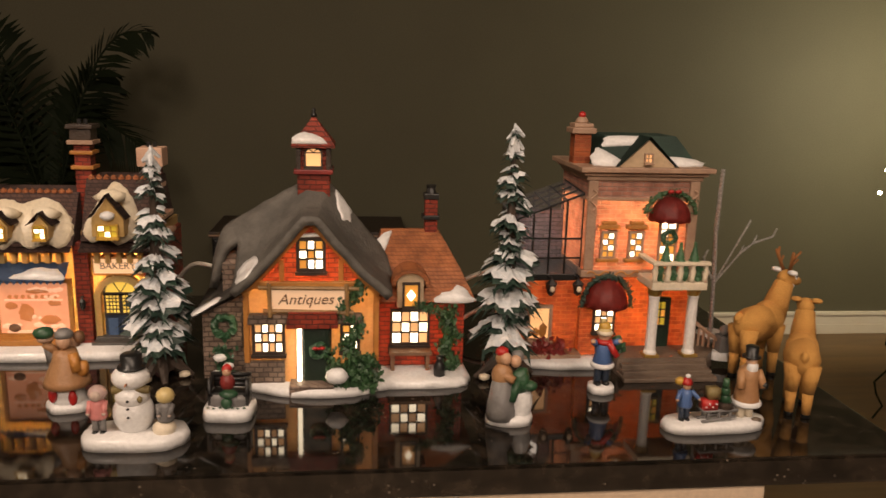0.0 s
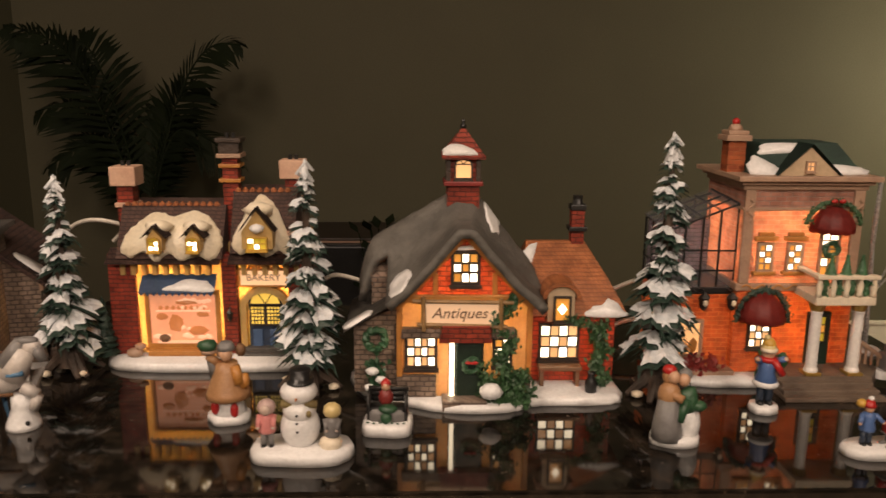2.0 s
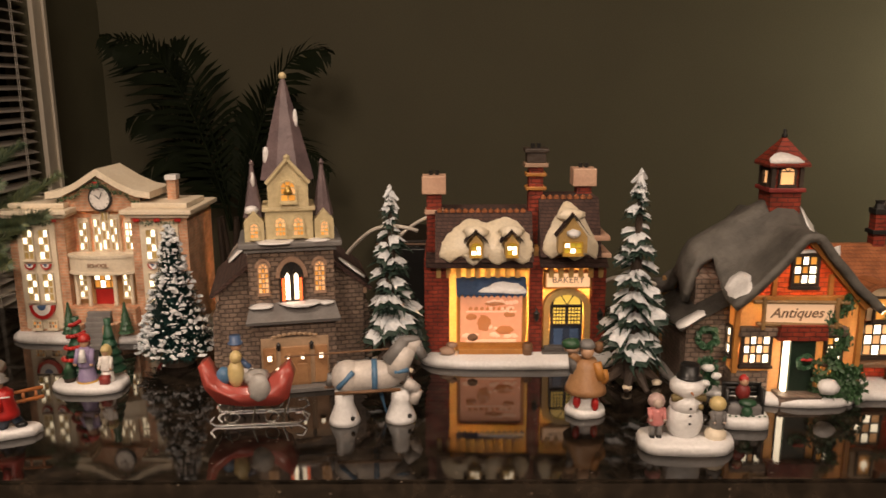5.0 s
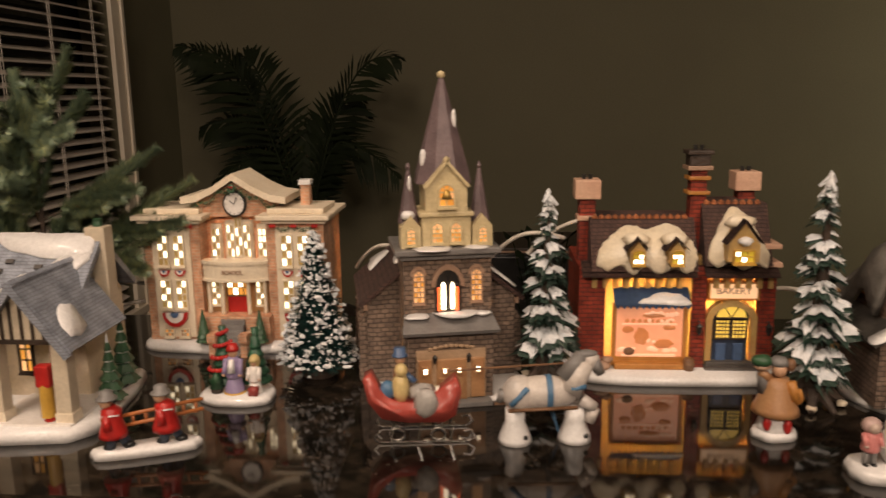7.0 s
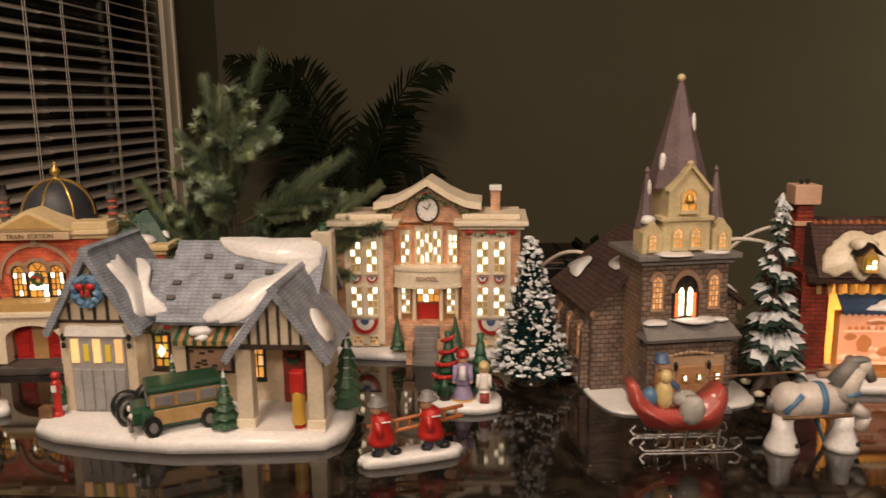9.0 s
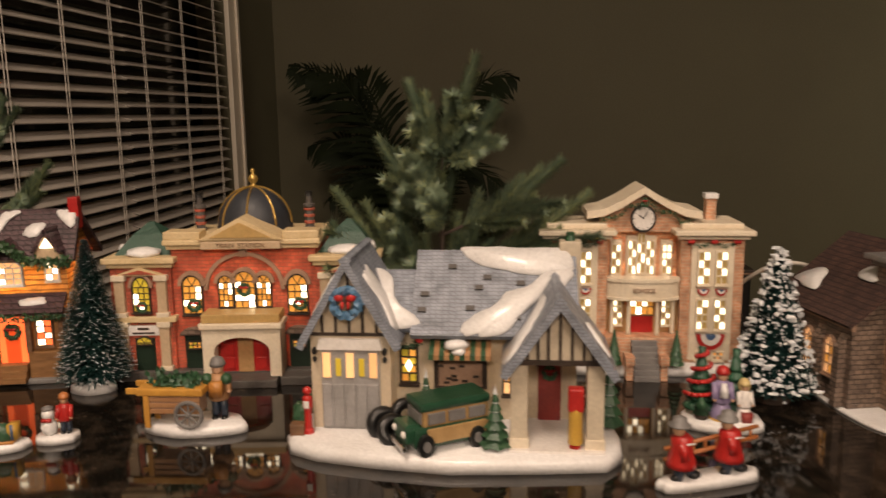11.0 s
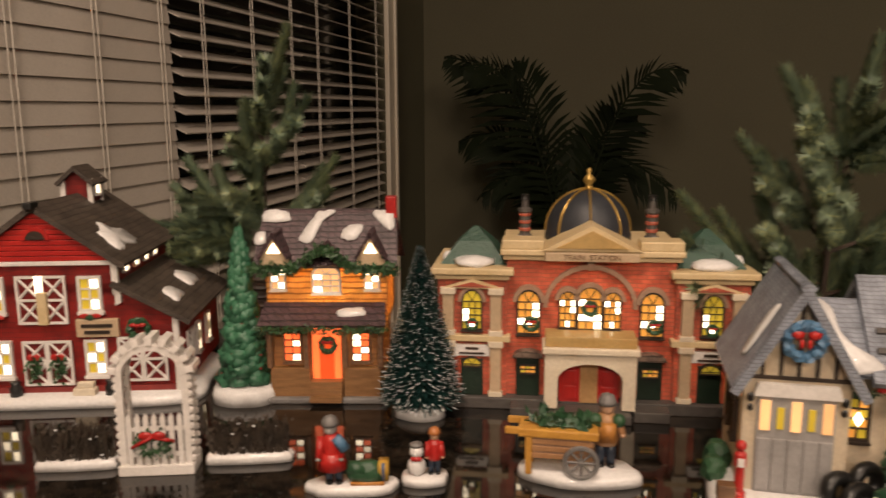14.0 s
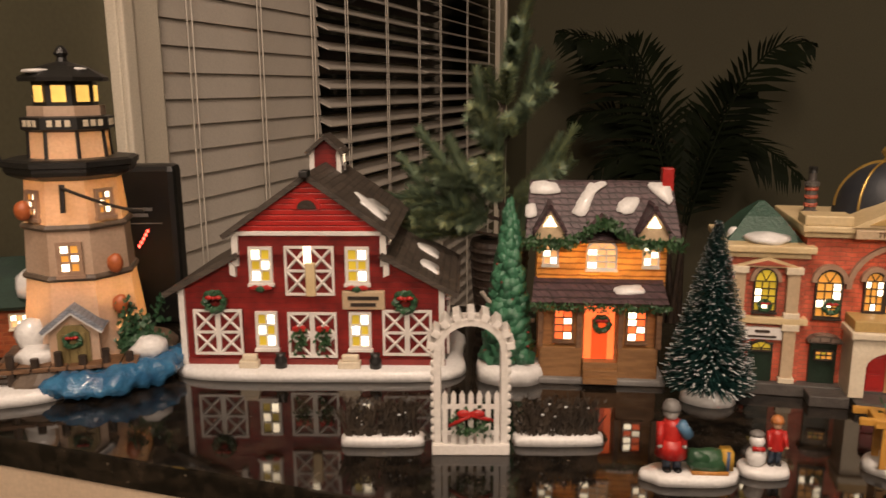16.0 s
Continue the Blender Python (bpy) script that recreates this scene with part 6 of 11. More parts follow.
    for sx in (-1, 1):
        t = part("turret", prism(B(), [(sx * 0.027 - 0.0075, 0.1185), (sx * 0.027 + 0.0075, 0.1185), (sx * 0.027 + 0.0075, 0.134), (sx * 0.027, 0.143), (sx * 0.027 - 0.0075, 0.134)], 0.012, 0.03), BELFRYCREAM, r)
        part("pinnacle", lathe(B(), [(0.0085, 0), (0.006, 0.012), (0.0012, 0.040), (0.002, 0.042), (0.0006, 0.045)], (sx * 0.027, 0.026, 0.136), 8), SPIRE, t)
        window(r, sx * 0.027, 0.126, 0.0055, 0.008, 0.0118, 2, 3, BELFRYCREAM, AMBER, WARM, 0.001, arch=0.003)
    part("spire", lathe(B(), [(0.0225, 0), (0.0205, 0.010), (0.0015, 0.079)], (0, 0.034, 0.165), 8, math.pi / 8), SPIRE, r, "mauve slate spire")
    part("finial", lathe(B(), [(0.001, 0), (0.0032, 0.002), (0.0028, 0.0045), (0.0008, 0.006)], (0, 0.034, 0.242), 10), BELFRYCREAM, r, smooth=True)
    snow_patch(r, [(-0.0155, 0.026, 0.184, 0.0026, 0.0075), (0.0082, 0.028, 0.212, 0.0018, 0.008), (-0.0285, 0.018, 0.1425, 0.0055, 0.0035), (-0.0265, 0.0225, 0.166, 0.0016, 0.006)], 3)
    c = r.matrix_world
    p = c @ Vector((0, 0.036, 0.05))
    bulb(p.x, p.y, p.z - TOP, 0.16)


church()


def school():
    r = thing("schoolhouse_model", -0.622, 0.696, TOP, 0, "lit ceramic tan brick school with white clock and festive garlands", "village house", "lit village houses")
    snow_base(r, 0, 0.035, 0.105, 0.056, 0.007, 19, 0.06, 6)
    part("wall", box(B(), -0.094, 0.094, 0.022, 0.085, 0.005, 0.125), TAN_BRICK, r)
    for sx in (-1, 1):
        x0, x1 = (-0.096, -0.036) if sx < 0 else (0.036, 0.096)
        wg = part("wing", box(B(), x0, x1, 0.0, 0.05, 0.005, 0.122), TAN_BRICK, r)
        bm = B()
        box(bm, x0 - 0.004, x1 + 0.004, -0.005, 0.06, 0.120, 0.1235, 0.0008)
        box(bm, x0 - 0.008, x1 + 0.008, -0.009, 0.08, 0.1235, 0.128, 0.001)
        part("cornice", bm, IVORY, wg)
        part("parapet", box(B(), x0, x1, 0.004, 0.06, 0.128, 0.133, 0.001), IVORY, wg)
        xc = (x0 + x1) / 2
        part("stone_panel", box(B(), xc - 0.0205, xc + 0.0205, -0.002, 0.002, 0.010, 0.116, 0.0006), IVORY, wg)
        for k in range(3):
            bm = B()
            for q in range(2):
                ball(bm, (xc - 0.022 + k * 0.022 + (q - 0.5) * 0.003, -0.005, 0.118), (0.0024, 0.0012, 0.0022), 1)
            part("bow", bm, RED, wg)
        bm = B()
        leaves(bm, [(xc - 0.022 + 0.0022 * k, -0.004, 0.117 - 0.0026 * math.sin(k * math.pi / 10) ** 2) for k in range(21)], 0.002, 6, 44)
        part("garland", bm, GREENP, wg)
        for dx in (-0.0085, 0.0085):
            window(r, xc + dx, 0.0945, 0.0098, 0.028, -0.0022, 2, 4, IVORY, SCHOOLLIT, SCHOOLDIM, 0.0013, bar=0.0012)
            window(r, xc + dx, 0.0525, 0.0098, 0.026, -0.0022, 2, 4, IVORY, SCHOOLLIT, SCHOOLDIM, 0.0013, bar=0.0012)
            window(r, xc + dx, 0.0145, 0.0085, 0.0065, -0.0022, 3, 2, IVORY, AMBER, STONE_TRIM, 0.0011)
            bm = arched_band(B(), 0, 0, 0.0016, 0.0055, -0.0048, -0.002, -1)
            bt = part("bunting", bm, RED, wg)
            bt.matrix_basis = pose(xc + dx, 0, 0.0755)
            part("bunting_heart", prism(B(), [(-0.0025, 0.0002), (0.0025, 0.0002), (0, -0.0030)], -0.0052, -0.0045), BLUEP, bt)
            part("bunting_band", arched_band(B(), 0, 0, 0.0018, 0.0038, -0.0052, -0.0045, -1), WHITEP, bt)
        bm = arched_band(B(), 0, 0, 0.0095, 0.0135, -0.006, -0.002, -1)
        bt = part("bunting", bm, RED, wg)
        bt.matrix_basis = pose(xc, 0, 0.0345)
        part("bunting_band", arched_band(B(), 0, 0, 0.0045, 0.0098, -0.0064, -0.002, -1), WHITEP, bt)
        part("bunting_heart", arched_band(B(), 0, 0, 0.0004, 0.0046, -0.0068, -0.002, -1), BLUEP, bt)
    # pediment
    pts = [(-0.042, 0.124), (0.042, 0.124), (0.042, 0.138), (0.022, 0.146), (0.0, 0.158), (-0.022, 0.146), (-0.042, 0.138)]
    part("gable_wall", prism(B(), pts, 0.014, 0.06), TAN_BRICK, r)
    bm = B()
    line = [(-0.056, 0.137), (-0.040, 0.139), (-0.022, 0.1465), (0.0, 0.159), (0.022, 0.1465), (0.040, 0.139), (0.056, 0.137)]
    prism(bm, line + [(x, z + 0.0065) for x, z in line[::-1]], 0.006, 0.066)
    part("pediment", bm, IVORY, r, "cream pediment coping")
    bm = B()
    leaves(bm, [(x, 0.008, 0.1345 + 0.018 * max(0, 1 - abs(x) / 0.04) + 0.002 * math.sin(x * 300)) for x in [-0.042 + 0.0021 * k for k in range(41)]], 0.0024, 7, 77)
    part("garland", bm, IVY, r)
    wreath(r, 0.0, 0.004, 0.1515, 0.003)
    ck = part("clock", lathe(B(), [(0.0125, 0), (0.0125, 0.003), (0.0112, 0.0032)], (0, 0, 0), 28), IRON, r)
    ck.matrix_basis = pose(0, 0.0135, 0.1365, 90)
    part("clock_face", lathe(B(), [(0.0105, 0.0028), (0.0105, 0.0036)], (0, 0, 0), 28), WHITEP, ck)
    bm = B()
    for k in range(12):
        a = math.pi * k / 6
        tube(bm, (0.0088 * math.sin(a), 0.0088 * math.cos(a), 0.0037), (0.0098 * math.sin(a), 0.0098 * math.cos(a), 0.0037), 0.0004, seg=4)
    part("hour_mark", bm, IRON, ck)
    bm = tube(B(), (0, 0, 0.004), (-0.0048, 0.0035, 0.004), 0.0005, seg=5)
    tube(bm, (0, 0, 0.004), (0.0035, 0.0062, 0.004), 0.0004, seg=5)
    part("clock_hand", bm, IRON, ck)
    # upper middle windows and the curved balcony
    part("stone_panel", box(B(), -0.015, 0.015, 0.019, 0.0225, 0.080, 0.120, 0.0006), IVORY, r)
    for x, w_ in ((-0.025, 0.0075), (0.0255, 0.0075)):
        part("stone_panel", box(B(), x - 0.006, x + 0.006, 0.019, 0.0225, 0.080, 0.116, 0.0006), IVORY, r)
        window(r, x, 0.0985, w_, 0.026, 0.0188, 2, 4, IVORY, SCHOOLLIT, SCHOOLDIM, 0.001, bar=0.0016, every=2)
    for x in (-0.009, 0.0, 0.009):
        window(r, x, 0.1 if x else 0.104, 0.0064, 0.030 if x else 0.036, 0.0188, 2, 4, IVORY, SCHOOLLIT, SCHOOLDIM, 0.001, bar=0.0016, every=2)
    n = 16
    front = [(0.040 * math.cos(math.pi * k / n), 0.012 - 0.020 * math.sin(math.pi * k / n)) for k in range(n + 1)]
    bal = part("balcony", slab(B(), front, 0.0675, 0.0815, 0.0), IVORY, r, "curved cream balcony band")
    part("balcony_rim", slab(B(), [(x * 1.04, y - 0.001) for x, y in front], 0.0815, 0.0845, 0.0), IVORY, bal)
    part("balcony_rim", slab(B(), [(x * 1.04, y - 0.001) for x, y in front], 0.065, 0.0675, 0.0), IVORY, bal)
    words("sign_lettering", "SCHOOL", 0.0056, (0, -0.0084, 0.0745), STONE_TRIM, bal, depth=0.0006)
    for x in (-0.030, -0.014, 0.014, 0.030):
        part("column", lathe(B(), [(0.0028, 0), (0.0022, 0.003), (0.002, 0.030), (0.0028, 0.033)], (x, -0.002 if abs(x) < 0.02 else 0.003, 0.033), 12), IVORY, r, smooth=True)
    part("entry_wall", box(B(), -0.036, 0.036, 0.008, 0.015, 0.005, 0.066), PEACH, r)
    part("door", box(B(), -0.0115, 0.0115, 0.0055, 0.0085, 0.033, 0.0495, 0.0005), RED, r, "red double door")
    window(r, 0, 0.057, 0.0225, 0.0145, 0.0068, 4, 2, WOODP, LIT, AMBER, 0.0012, sill=False)
    for x in (-0.024, 0.024):
        window(r, x, 0.0515, 0.0075, 0.022, 0.0072, 2, 4, IVORY, SCHOOLLIT, SCHOOLDIM, 0.001, bar=0.0016, every=2)
    part("landing", box(B(), -0.038, 0.038, -0.012, 0.012, 0.005, 0.033, 0.001), TAN_BRICK, r)
    for k in range(7):
        part("step", box(B(), -0.0125, 0.0125, -0.016 - 0.0035 * k, -0.010, 0.0, 0.031 - 0.0044 * k, 0.0005), GREYP, r)
    for sx in (-1, 1):
        bm = box(B(), sx * 0.0165 - 0.0035, sx * 0.0165 + 0.0035, -0.034, -0.010, 0, 0.020, 0.001)
        box(bm, sx * 0.0165 - 0.0045, sx * 0.0165 + 0.0045, -0.036, -0.024, 0.014, 0.0225, 0.001)
        part("stair_wall", bm, TAN_BRICK, r)
        bm = B()
        for k in range(7):
            rr = 0.0085 * (1 - k / 7.6)
            z = 0.012 + k * 0.0042
            lathe(bm, [(rr, 0), (rr * 0.5, 0.005)], (sx * 0.030, -0.020, z), 9, k)
        part("small_fir", bm, GREENP, r)
    ch = part("chimney", box(B(), 0.0655, 0.0755, 0.03, 0.04, 0.127, 0.152, 0.0006), TAN_BRICK, r)
    part("chimney_cap", box(B(), 0.064, 0.077, 0.0285, 0.0415, 0.152, 0.157, 0.001), SNOW, ch)
    r.scale = (0.875, 0.955, 0.98)
    bulb(-0.619, 0.74, 0.06, 0.15)


school()


def wagon(parent, x, y, z, yaw):
    """The small green and wood-sided car on the garage forecourt."""
    h = part("station_wagon", box(B(), -0.026, 0.024, -0.0105, 0.0105, 0.0035, 0.0135, 0.002), CARGREEN, parent, "green station wagon with wood-panelled sides")
    h.matrix_basis = pose(x, y, z, 0, 0, yaw) @ Matrix.Diagonal((1.08, 1.28, 1.42, 1))
    part("cabin", box(B(), -0.020, 0.024, -0.0095, 0.0095, 0.0125, 0.021, 0.0015), WAGONWOOD, h)
    part("roof", box(B(), -0.022, 0.025, -0.0105, 0.0105, 0.0205, 0.0245, 0.0018), CARGREEN, h)
    for y0, s in ((-0.0108, -1), (0.0098, 1)):
        for k in range(3):
            part("car_window", box(B(), -0.017 + k * 0.0135, -0.006 + k * 0.0135, y0 if s < 0 else 0.0095, -0.0094 if s < 0 else 0.0108, 0.0145, 0.0198, 0.0005), GREYP, h)
        part("wood_panel", box(B(), -0.018, 0.023, -0.0115 if s < 0 else 0.0102, -0.0102 if s < 0 else 0.0115, 0.0055, 0.0128, 0.0006), WAGONWOOD, h)
    part("windscreen", box(B(), -0.0216, -0.0198, -0.008, 0.008, 0.0145, 0.0198, 0.0004), GREYP, h)
    part("bonnet", box(B(), -0.031, -0.020, -0.0085, 0.0085, 0.0055, 0.0145, 0.0022), CARGREEN, h)
    part("bumper", box(B(), -0.0335, -0.0305, -0.0100, 0.0100, 0.0035, 0.006, 0.0008), STEEL, h)
    for s in (-1, 1):
        part("headlight", ball(B(), (-0.031, s * 0.006, 0.0105), 0.0018, 2), WHITEP, h, smooth=True)
        for xx in (-0.019, 0.015):
            bm = lathe(B(), [(0.0052, -0.0018), (0.0058, 0), (0.0052, 0.0018)], (0, 0, 0), 18)
            wl = part("wheel", bm, BLACK, h)
            wl.matrix_basis = pose(xx, s * 0.0105, 0.005, 90)
            part("hubcap", lathe(B(), [(0.0026, -0.0024), (0.0026, 0.0024)], (0, 0, 0), 12), GREYP, wl)
    return h


def snowy_fir(parent, x, y, z, h, rad, seed, name="small_fir"):
    """A moulded fir with scalloped tiers and snow on each."""
    bm, bs = B(), B()
    n = 6
    for k in range(n):
        r = rad * (1 - k / (n + 0.6))
        zz = z + h * 0.10 + h * 0.88 * k / n
        seg = 14
        for b, dz, s in ((bm, 0, 1.0), (bs, h * 0.045, 0.74)):
            ring = [b.verts.new((x + r * s * (1 + 0.16 * (i % 2)) * math.cos(2 * math.pi * i / seg + k), y + r * s * (1 + 0.16 * (i % 2)) * math.sin(2 * math.pi * i / seg + k), zz + dz - 0.0008 * (i % 2))) for i in range(seg)]
            tip = b.verts.new((x, y, zz + dz + h * 0.24))
            low = b.verts.new((x, y, zz + h * 0.02 + dz))
            for i in range(seg):
                b.faces.new((ring[i], ring[(i + 1) % seg], tip))
                b.faces.new((ring[(i + 1) % seg], ring[i], low))
    t = part(name, bm, GREENP, parent, "small moulded fir dusted with snow")
    part("snow_cover", bs, TREESNOW, t)
    part("stem", tube(B(), (x, y, z), (x, y, z + h * 0.15), rad * 0.25), BARK, t)
    return t


DOORGREY = paint("door_grey", (0.36, 0.345, 0.335), (0.29, 0.28, 0.27), 60, 0.45, 0.2)
WAGONWOOD = paint("wagon_wood", (0.46, 0.29, 0.12), (0.36, 0.22, 0.085), 70, 0.45, 0.2)
CARGREEN = paint("car_green", (0.018, 0.075, 0.038), (0.012, 0.055, 0.027), 60, 0.35, 0.1, coat=0.2)


def garage():
    r = thing("service_garage_model", -0.775, 0.530, TOP, 0, "lit ceramic half-timbered service garage with blue-grey snowy roof", "village house", "lit village houses")
    part("snow_base", slab(B(), [(-0.117, -0.010), (-0.110, -0.026), (-0.09, -0.036), (-0.05, -0.044), (0.0, -0.050), (0.06, -0.045), (0.100, -0.040), (0.112, -0.025), (0.114, 0.0), (0.108, 0.05), (0.10, 0.085), (-0.09, 0.085), (-0.115, 0.04)], 0, 0.009, 0.03), SNOW, r, "white glazed snow base", smooth=True)
    # left gabled bay with the garage door
    part("bay_wall", prism(B(), [(-0.100, 0.008), (-0.044, 0.008), (-0.044, 0.078), (-0.072, 0.124), (-0.100, 0.078)], 0.0, 0.075), GARAGEWALL, r)
    part("main_wall", box(B(), -0.05, 0.085, 0.022, 0.085, 0.008, 0.078), GARAGEWALL, r)
    bm = B()
    box(bm, -0.100, -0.044, -0.0015, 0.0005, 0.0765, 0.0785)
    for x in (-0.091, -0.0815, -0.072, -0.0625, -0.053):
        zt = 0.078 + 0.046 * (1 - abs(x + 0.072) / 0.028)
        box(bm, x - 0.0009, x + 0.0009, -0.0015, 0.0005, 0.0785, max(0.083, zt - 0.002))
    part("half_timber", bm, DARKWOOD, r)
    for sx in (-1, 1):
        rf = part("bay_roof", pitched(B(), (-0.072 + sx * 0.036, -0.006, 0.072), (-0.072, -0.006, 0.1335), (-0.072, 0.075, 0.1335), (-0.072 + sx * 0.036, 0.075, 0.072), 0.004), BLUE_SHINGLE, r, "blue-grey shingle roof")
        e = 0.0004 * (sx > 0)
        bm = pitched(B(), (-0.072 + sx * 0.0365, -0.0085 - e, 0.070), (-0.072, -0.0085 - e, 0.1335), (-0.072, -0.005, 0.1335), (-0.072 + sx * 0.0365, -0.005, 0.070), 0.005)
        part("bargeboard", bm, BLUE_SHINGLE, rf)
    roof_snow(r, [(-0.004, -0.012), (0.003, -0.013), (0.004, 0.012), (-0.003, 0.016)], (-0.092, 0.010, 0.1015), (0, 1, 0), (0.5, 0, 0.86), 0.0015)
    roof_snow(r, [(-0.010, -0.022), (0.022, -0.024), (0.020, -0.004), (0.012, 0.02), (-0.006, 0.018), (-0.003, -0.006)], (-0.053, 0.012, 0.102), (0, 1, 0), (-0.5, 0, 0.86), 0.002)
    bm = B()
    bushy_ring(bm, 0.0088, 0.003)
    wr = part("wreath", bm, SKYBLUE, r, "blue-green wreath with red bow")
    wr.matrix_basis = pose(-0.072, -0.008, 0.1015)
    bm = B()
    for sx in (-1, 1):
        ball(bm, (sx * 0.0042, -0.003, 0.004), (0.004, 0.0016, 0.003), 1)
        ball(bm, (sx * 0.002, -0.003, -0.001), (0.0015, 0.0012, 0.0035), 1)
    part("bow", bm, RED, wr, smooth=True)
    gd = part("garage_door", box(B(), -0.0925, -0.0515, -0.002, 0.001, 0.009, 0.067, 0.0005), DOORGREY, r, "grey panelled garage door with lit panes")
    part("door_head", prism(B(), [(-0.095, 0.067), (-0.049, 0.067), (-0.051, 0.0745), (-0.093, 0.0745)], -0.004, 0.001), WHITEP, gd)
    for k in range(5):
        x = -0.0925 + 0.041 * (k + 0.5) / 5
        part("door_panel", box(B(), x - 0.0032, x + 0.0032, -0.0033, -0.0018, 0.011, 0.042, 0.0005), DOORGREY, gd)
        if k != 1 and k != 3:
            part("door_pane", box(B(), x - 0.0026, x + 0.0026, -0.0034, -0.0018, 0.047, 0.0645), WARM, gd)
        else:
            part("door_pane", box(B(), x - 0.0018, x + 0.0018, -0.003, -0.0018, 0.048, 0.0605), YELLOWLIT, gd)
    for x in (-0.0965, -0.0475):
        bm = B()
        ball(bm, (x, -0.003, 0.066), (0.0022, 0.0016, 0.0032), 1)
        ball(bm, (x, -0.003, 0.060), (0.0018, 0.0016, 0.0026), 1)
        part("wall_lantern", bm, IRON, r)
    for y in (0.02, 0.045):
        window(r, -0.1005, 0.045, 0.009, 0.022, y, 2, 3, DARKWOOD, YELLOWLIT, AMBER, 0.0014, turn=-90)
    # link and main roof
    part("link_roof", pitched(B(), (-0.056, 0.012, 0.078), (-0.026, 0.012, 0.078), (-0.026, 0.055, 0.112), (-0.066, 0.055, 0.112), 0.004), BLUE_SHINGLE, r)
    part("main_roof", pitched(B(), (-0.031, 0.006, 0.0755), (0.086, 0.006, 0.0755), (0.086, 0.060, 0.126), (-0.031, 0.060, 0.126), 0.005), BLUE_SHINGLE, r, "blue-grey shingle roof with snow")
    part("main_roof", pitched(B(), (-0.031, 0.110, 0.08), (0.086, 0.110, 0.08), (0.086, 0.060, 0.126), (-0.031, 0.060, 0.126), 0.005), BLUE_SHINGLE, r)
    part("gable_end", prism(B(), [(0.022, 0.078), (0.085, 0.078), (0.06, 0.121)], 0.0835, 0.0855), CREAM, r)
    ux, uy = (1, 0, 0), (0, 0.73, 0.68)
    roof_snow(r, [(-0.004, 0.058), (0.012, 0.054), (0.030, 0.050), (0.058, 0.054), (0.061, 0.066), (0.055, 0.0735), (0.02, 0.0735), (-0.020, 0.0735)], (0.022, 0.006, 0.0770), ux, uy, 0.002, most=0.002, ragged=0.5)
    roof_snow(r, [(-0.034, 0.002), (-0.020, -0.002), (-0.002, 0.002), (0.008, 0.016), (0.022, 0.030), (0.040, 0.040), (0.044, 0.056), (0.026, 0.052), (0.014, 0.040), (-0.002, 0.034), (-0.012, 0.022), (-0.026, 0.014)], (0.038, 0.006, 0.0770), ux, uy, 0.002, most=0.002, ragged=0.5)
    roof_snow(r, [(-0.014, 0.000), (0.019, 0.000), (0.017, 0.008), (0.008, 0.014), (0.000, 0.026), (-0.004, 0.044), (-0.018, 0.050), (-0.020, 0.026)], (-0.045, 0.0120, 0.0795), ux, uy, 0.002, most=0.002, ragged=0.5)
    rnd = random.Random(5)
    for k in range(12):
        x, s = rnd.uniform(-0.025, 0.05), rnd.uniform(0.008, 0.062)
        o = Vector((x, 0.006, 0.0765)) + Vector(uy) * s
        bm = box(B(), -0.003, 0.003, -0.0018, 0.0018, -0.001, 0.0012)
        sh = part("loose_shingle", bm, SLATE, r)
        sh.matrix_basis = pose(*o, 43, 0, 0)
    # right-hand porch gable
    part("porch_gable", prism(B(), [(0.041, 0.070), (0.097, 0.070), (0.070, 0.106)], -0.029, 0.03), GARAGEWALL, r)
    bm = B()
    box(bm, 0.040, 0.098, -0.031, -0.0285, 0.0675, 0.0705)
    for x in (0.050, 0.0565, 0.063, 0.0705, 0.078, 0.0855, 0.091):
        zt = 0.070 + 0.036 * (1 - abs(x - 0.070) / 0.028)
        box(bm, x - 0.0009, x + 0.0009, -0.0305, -0.0285, 0.0705, max(0.0745, zt))
    part("half_timber", bm, DARKWOOD, r)
    for sx in (-1, 1):
        rf = part("porch_roof", pitched(B(), (0.070 + sx * 0.037, -0.036, 0.064), (0.070, -0.036, 0.1135), (0.070, 0.045, 0.1135), (0.070 + sx * 0.037, 0.045, 0.064), 0.004), BLUE_SHINGLE, r)
        e = 0.0004 * (sx > 0)
        part("bargeboard", pitched(B(), (0.070 + sx * 0.0375, -0.0385 - e, 0.062), (0.070, -0.0385 - e, 0.1135), (0.070, -0.035, 0.1135), (0.070 + sx * 0.0375, -0.035, 0.062), 0.005), BLUE_SHINGLE, rf)
    roof_snow(r, [(-0.018, -0.024), (0.012, -0.026), (0.016, 0.000), (0.030, 0.020), (0.006, 0.016), (-0.008, 0.002)], (0.050, -0.014, 0.0875), (0, 1, 0), (0.6, 0, 0.8), 0.002)
    roof_snow(r, [(-0.012, -0.018), (0.010, -0.016), (0.012, 0.004), (-0.006, 0.002)], (0.092, -0.014, 0.0855), (0, 1, 0), (-0.6, 0, 0.8), 0.002)
    for x in (0.0445, 0.0935):
        c = part("porch_post", box(B(), x - 0.0055, x + 0.0055, -0.029, -0.018, 0.008, 0.068, 0.0006), GARAGEWALL, r)
        part("post_foot", box(B(), x - 0.0065, x + 0.0065, -0.030, -0.017, 0.008, 0.017, 0.0006), IVORY, c)
    part("porch_floor", box(B(), 0.038, 0.100, -0.034, 0.024, 0.004, 0.0105, 0.001), WHITEP, r)
    part("door", box(B(), 0.058, 0.074, 0.0185, 0.0225, 0.010, 0.058, 0.0006), MAROON, r, "dark red door with wreath")
    wreath(r, 0.066, 0.0165, 0.046, 0.004)
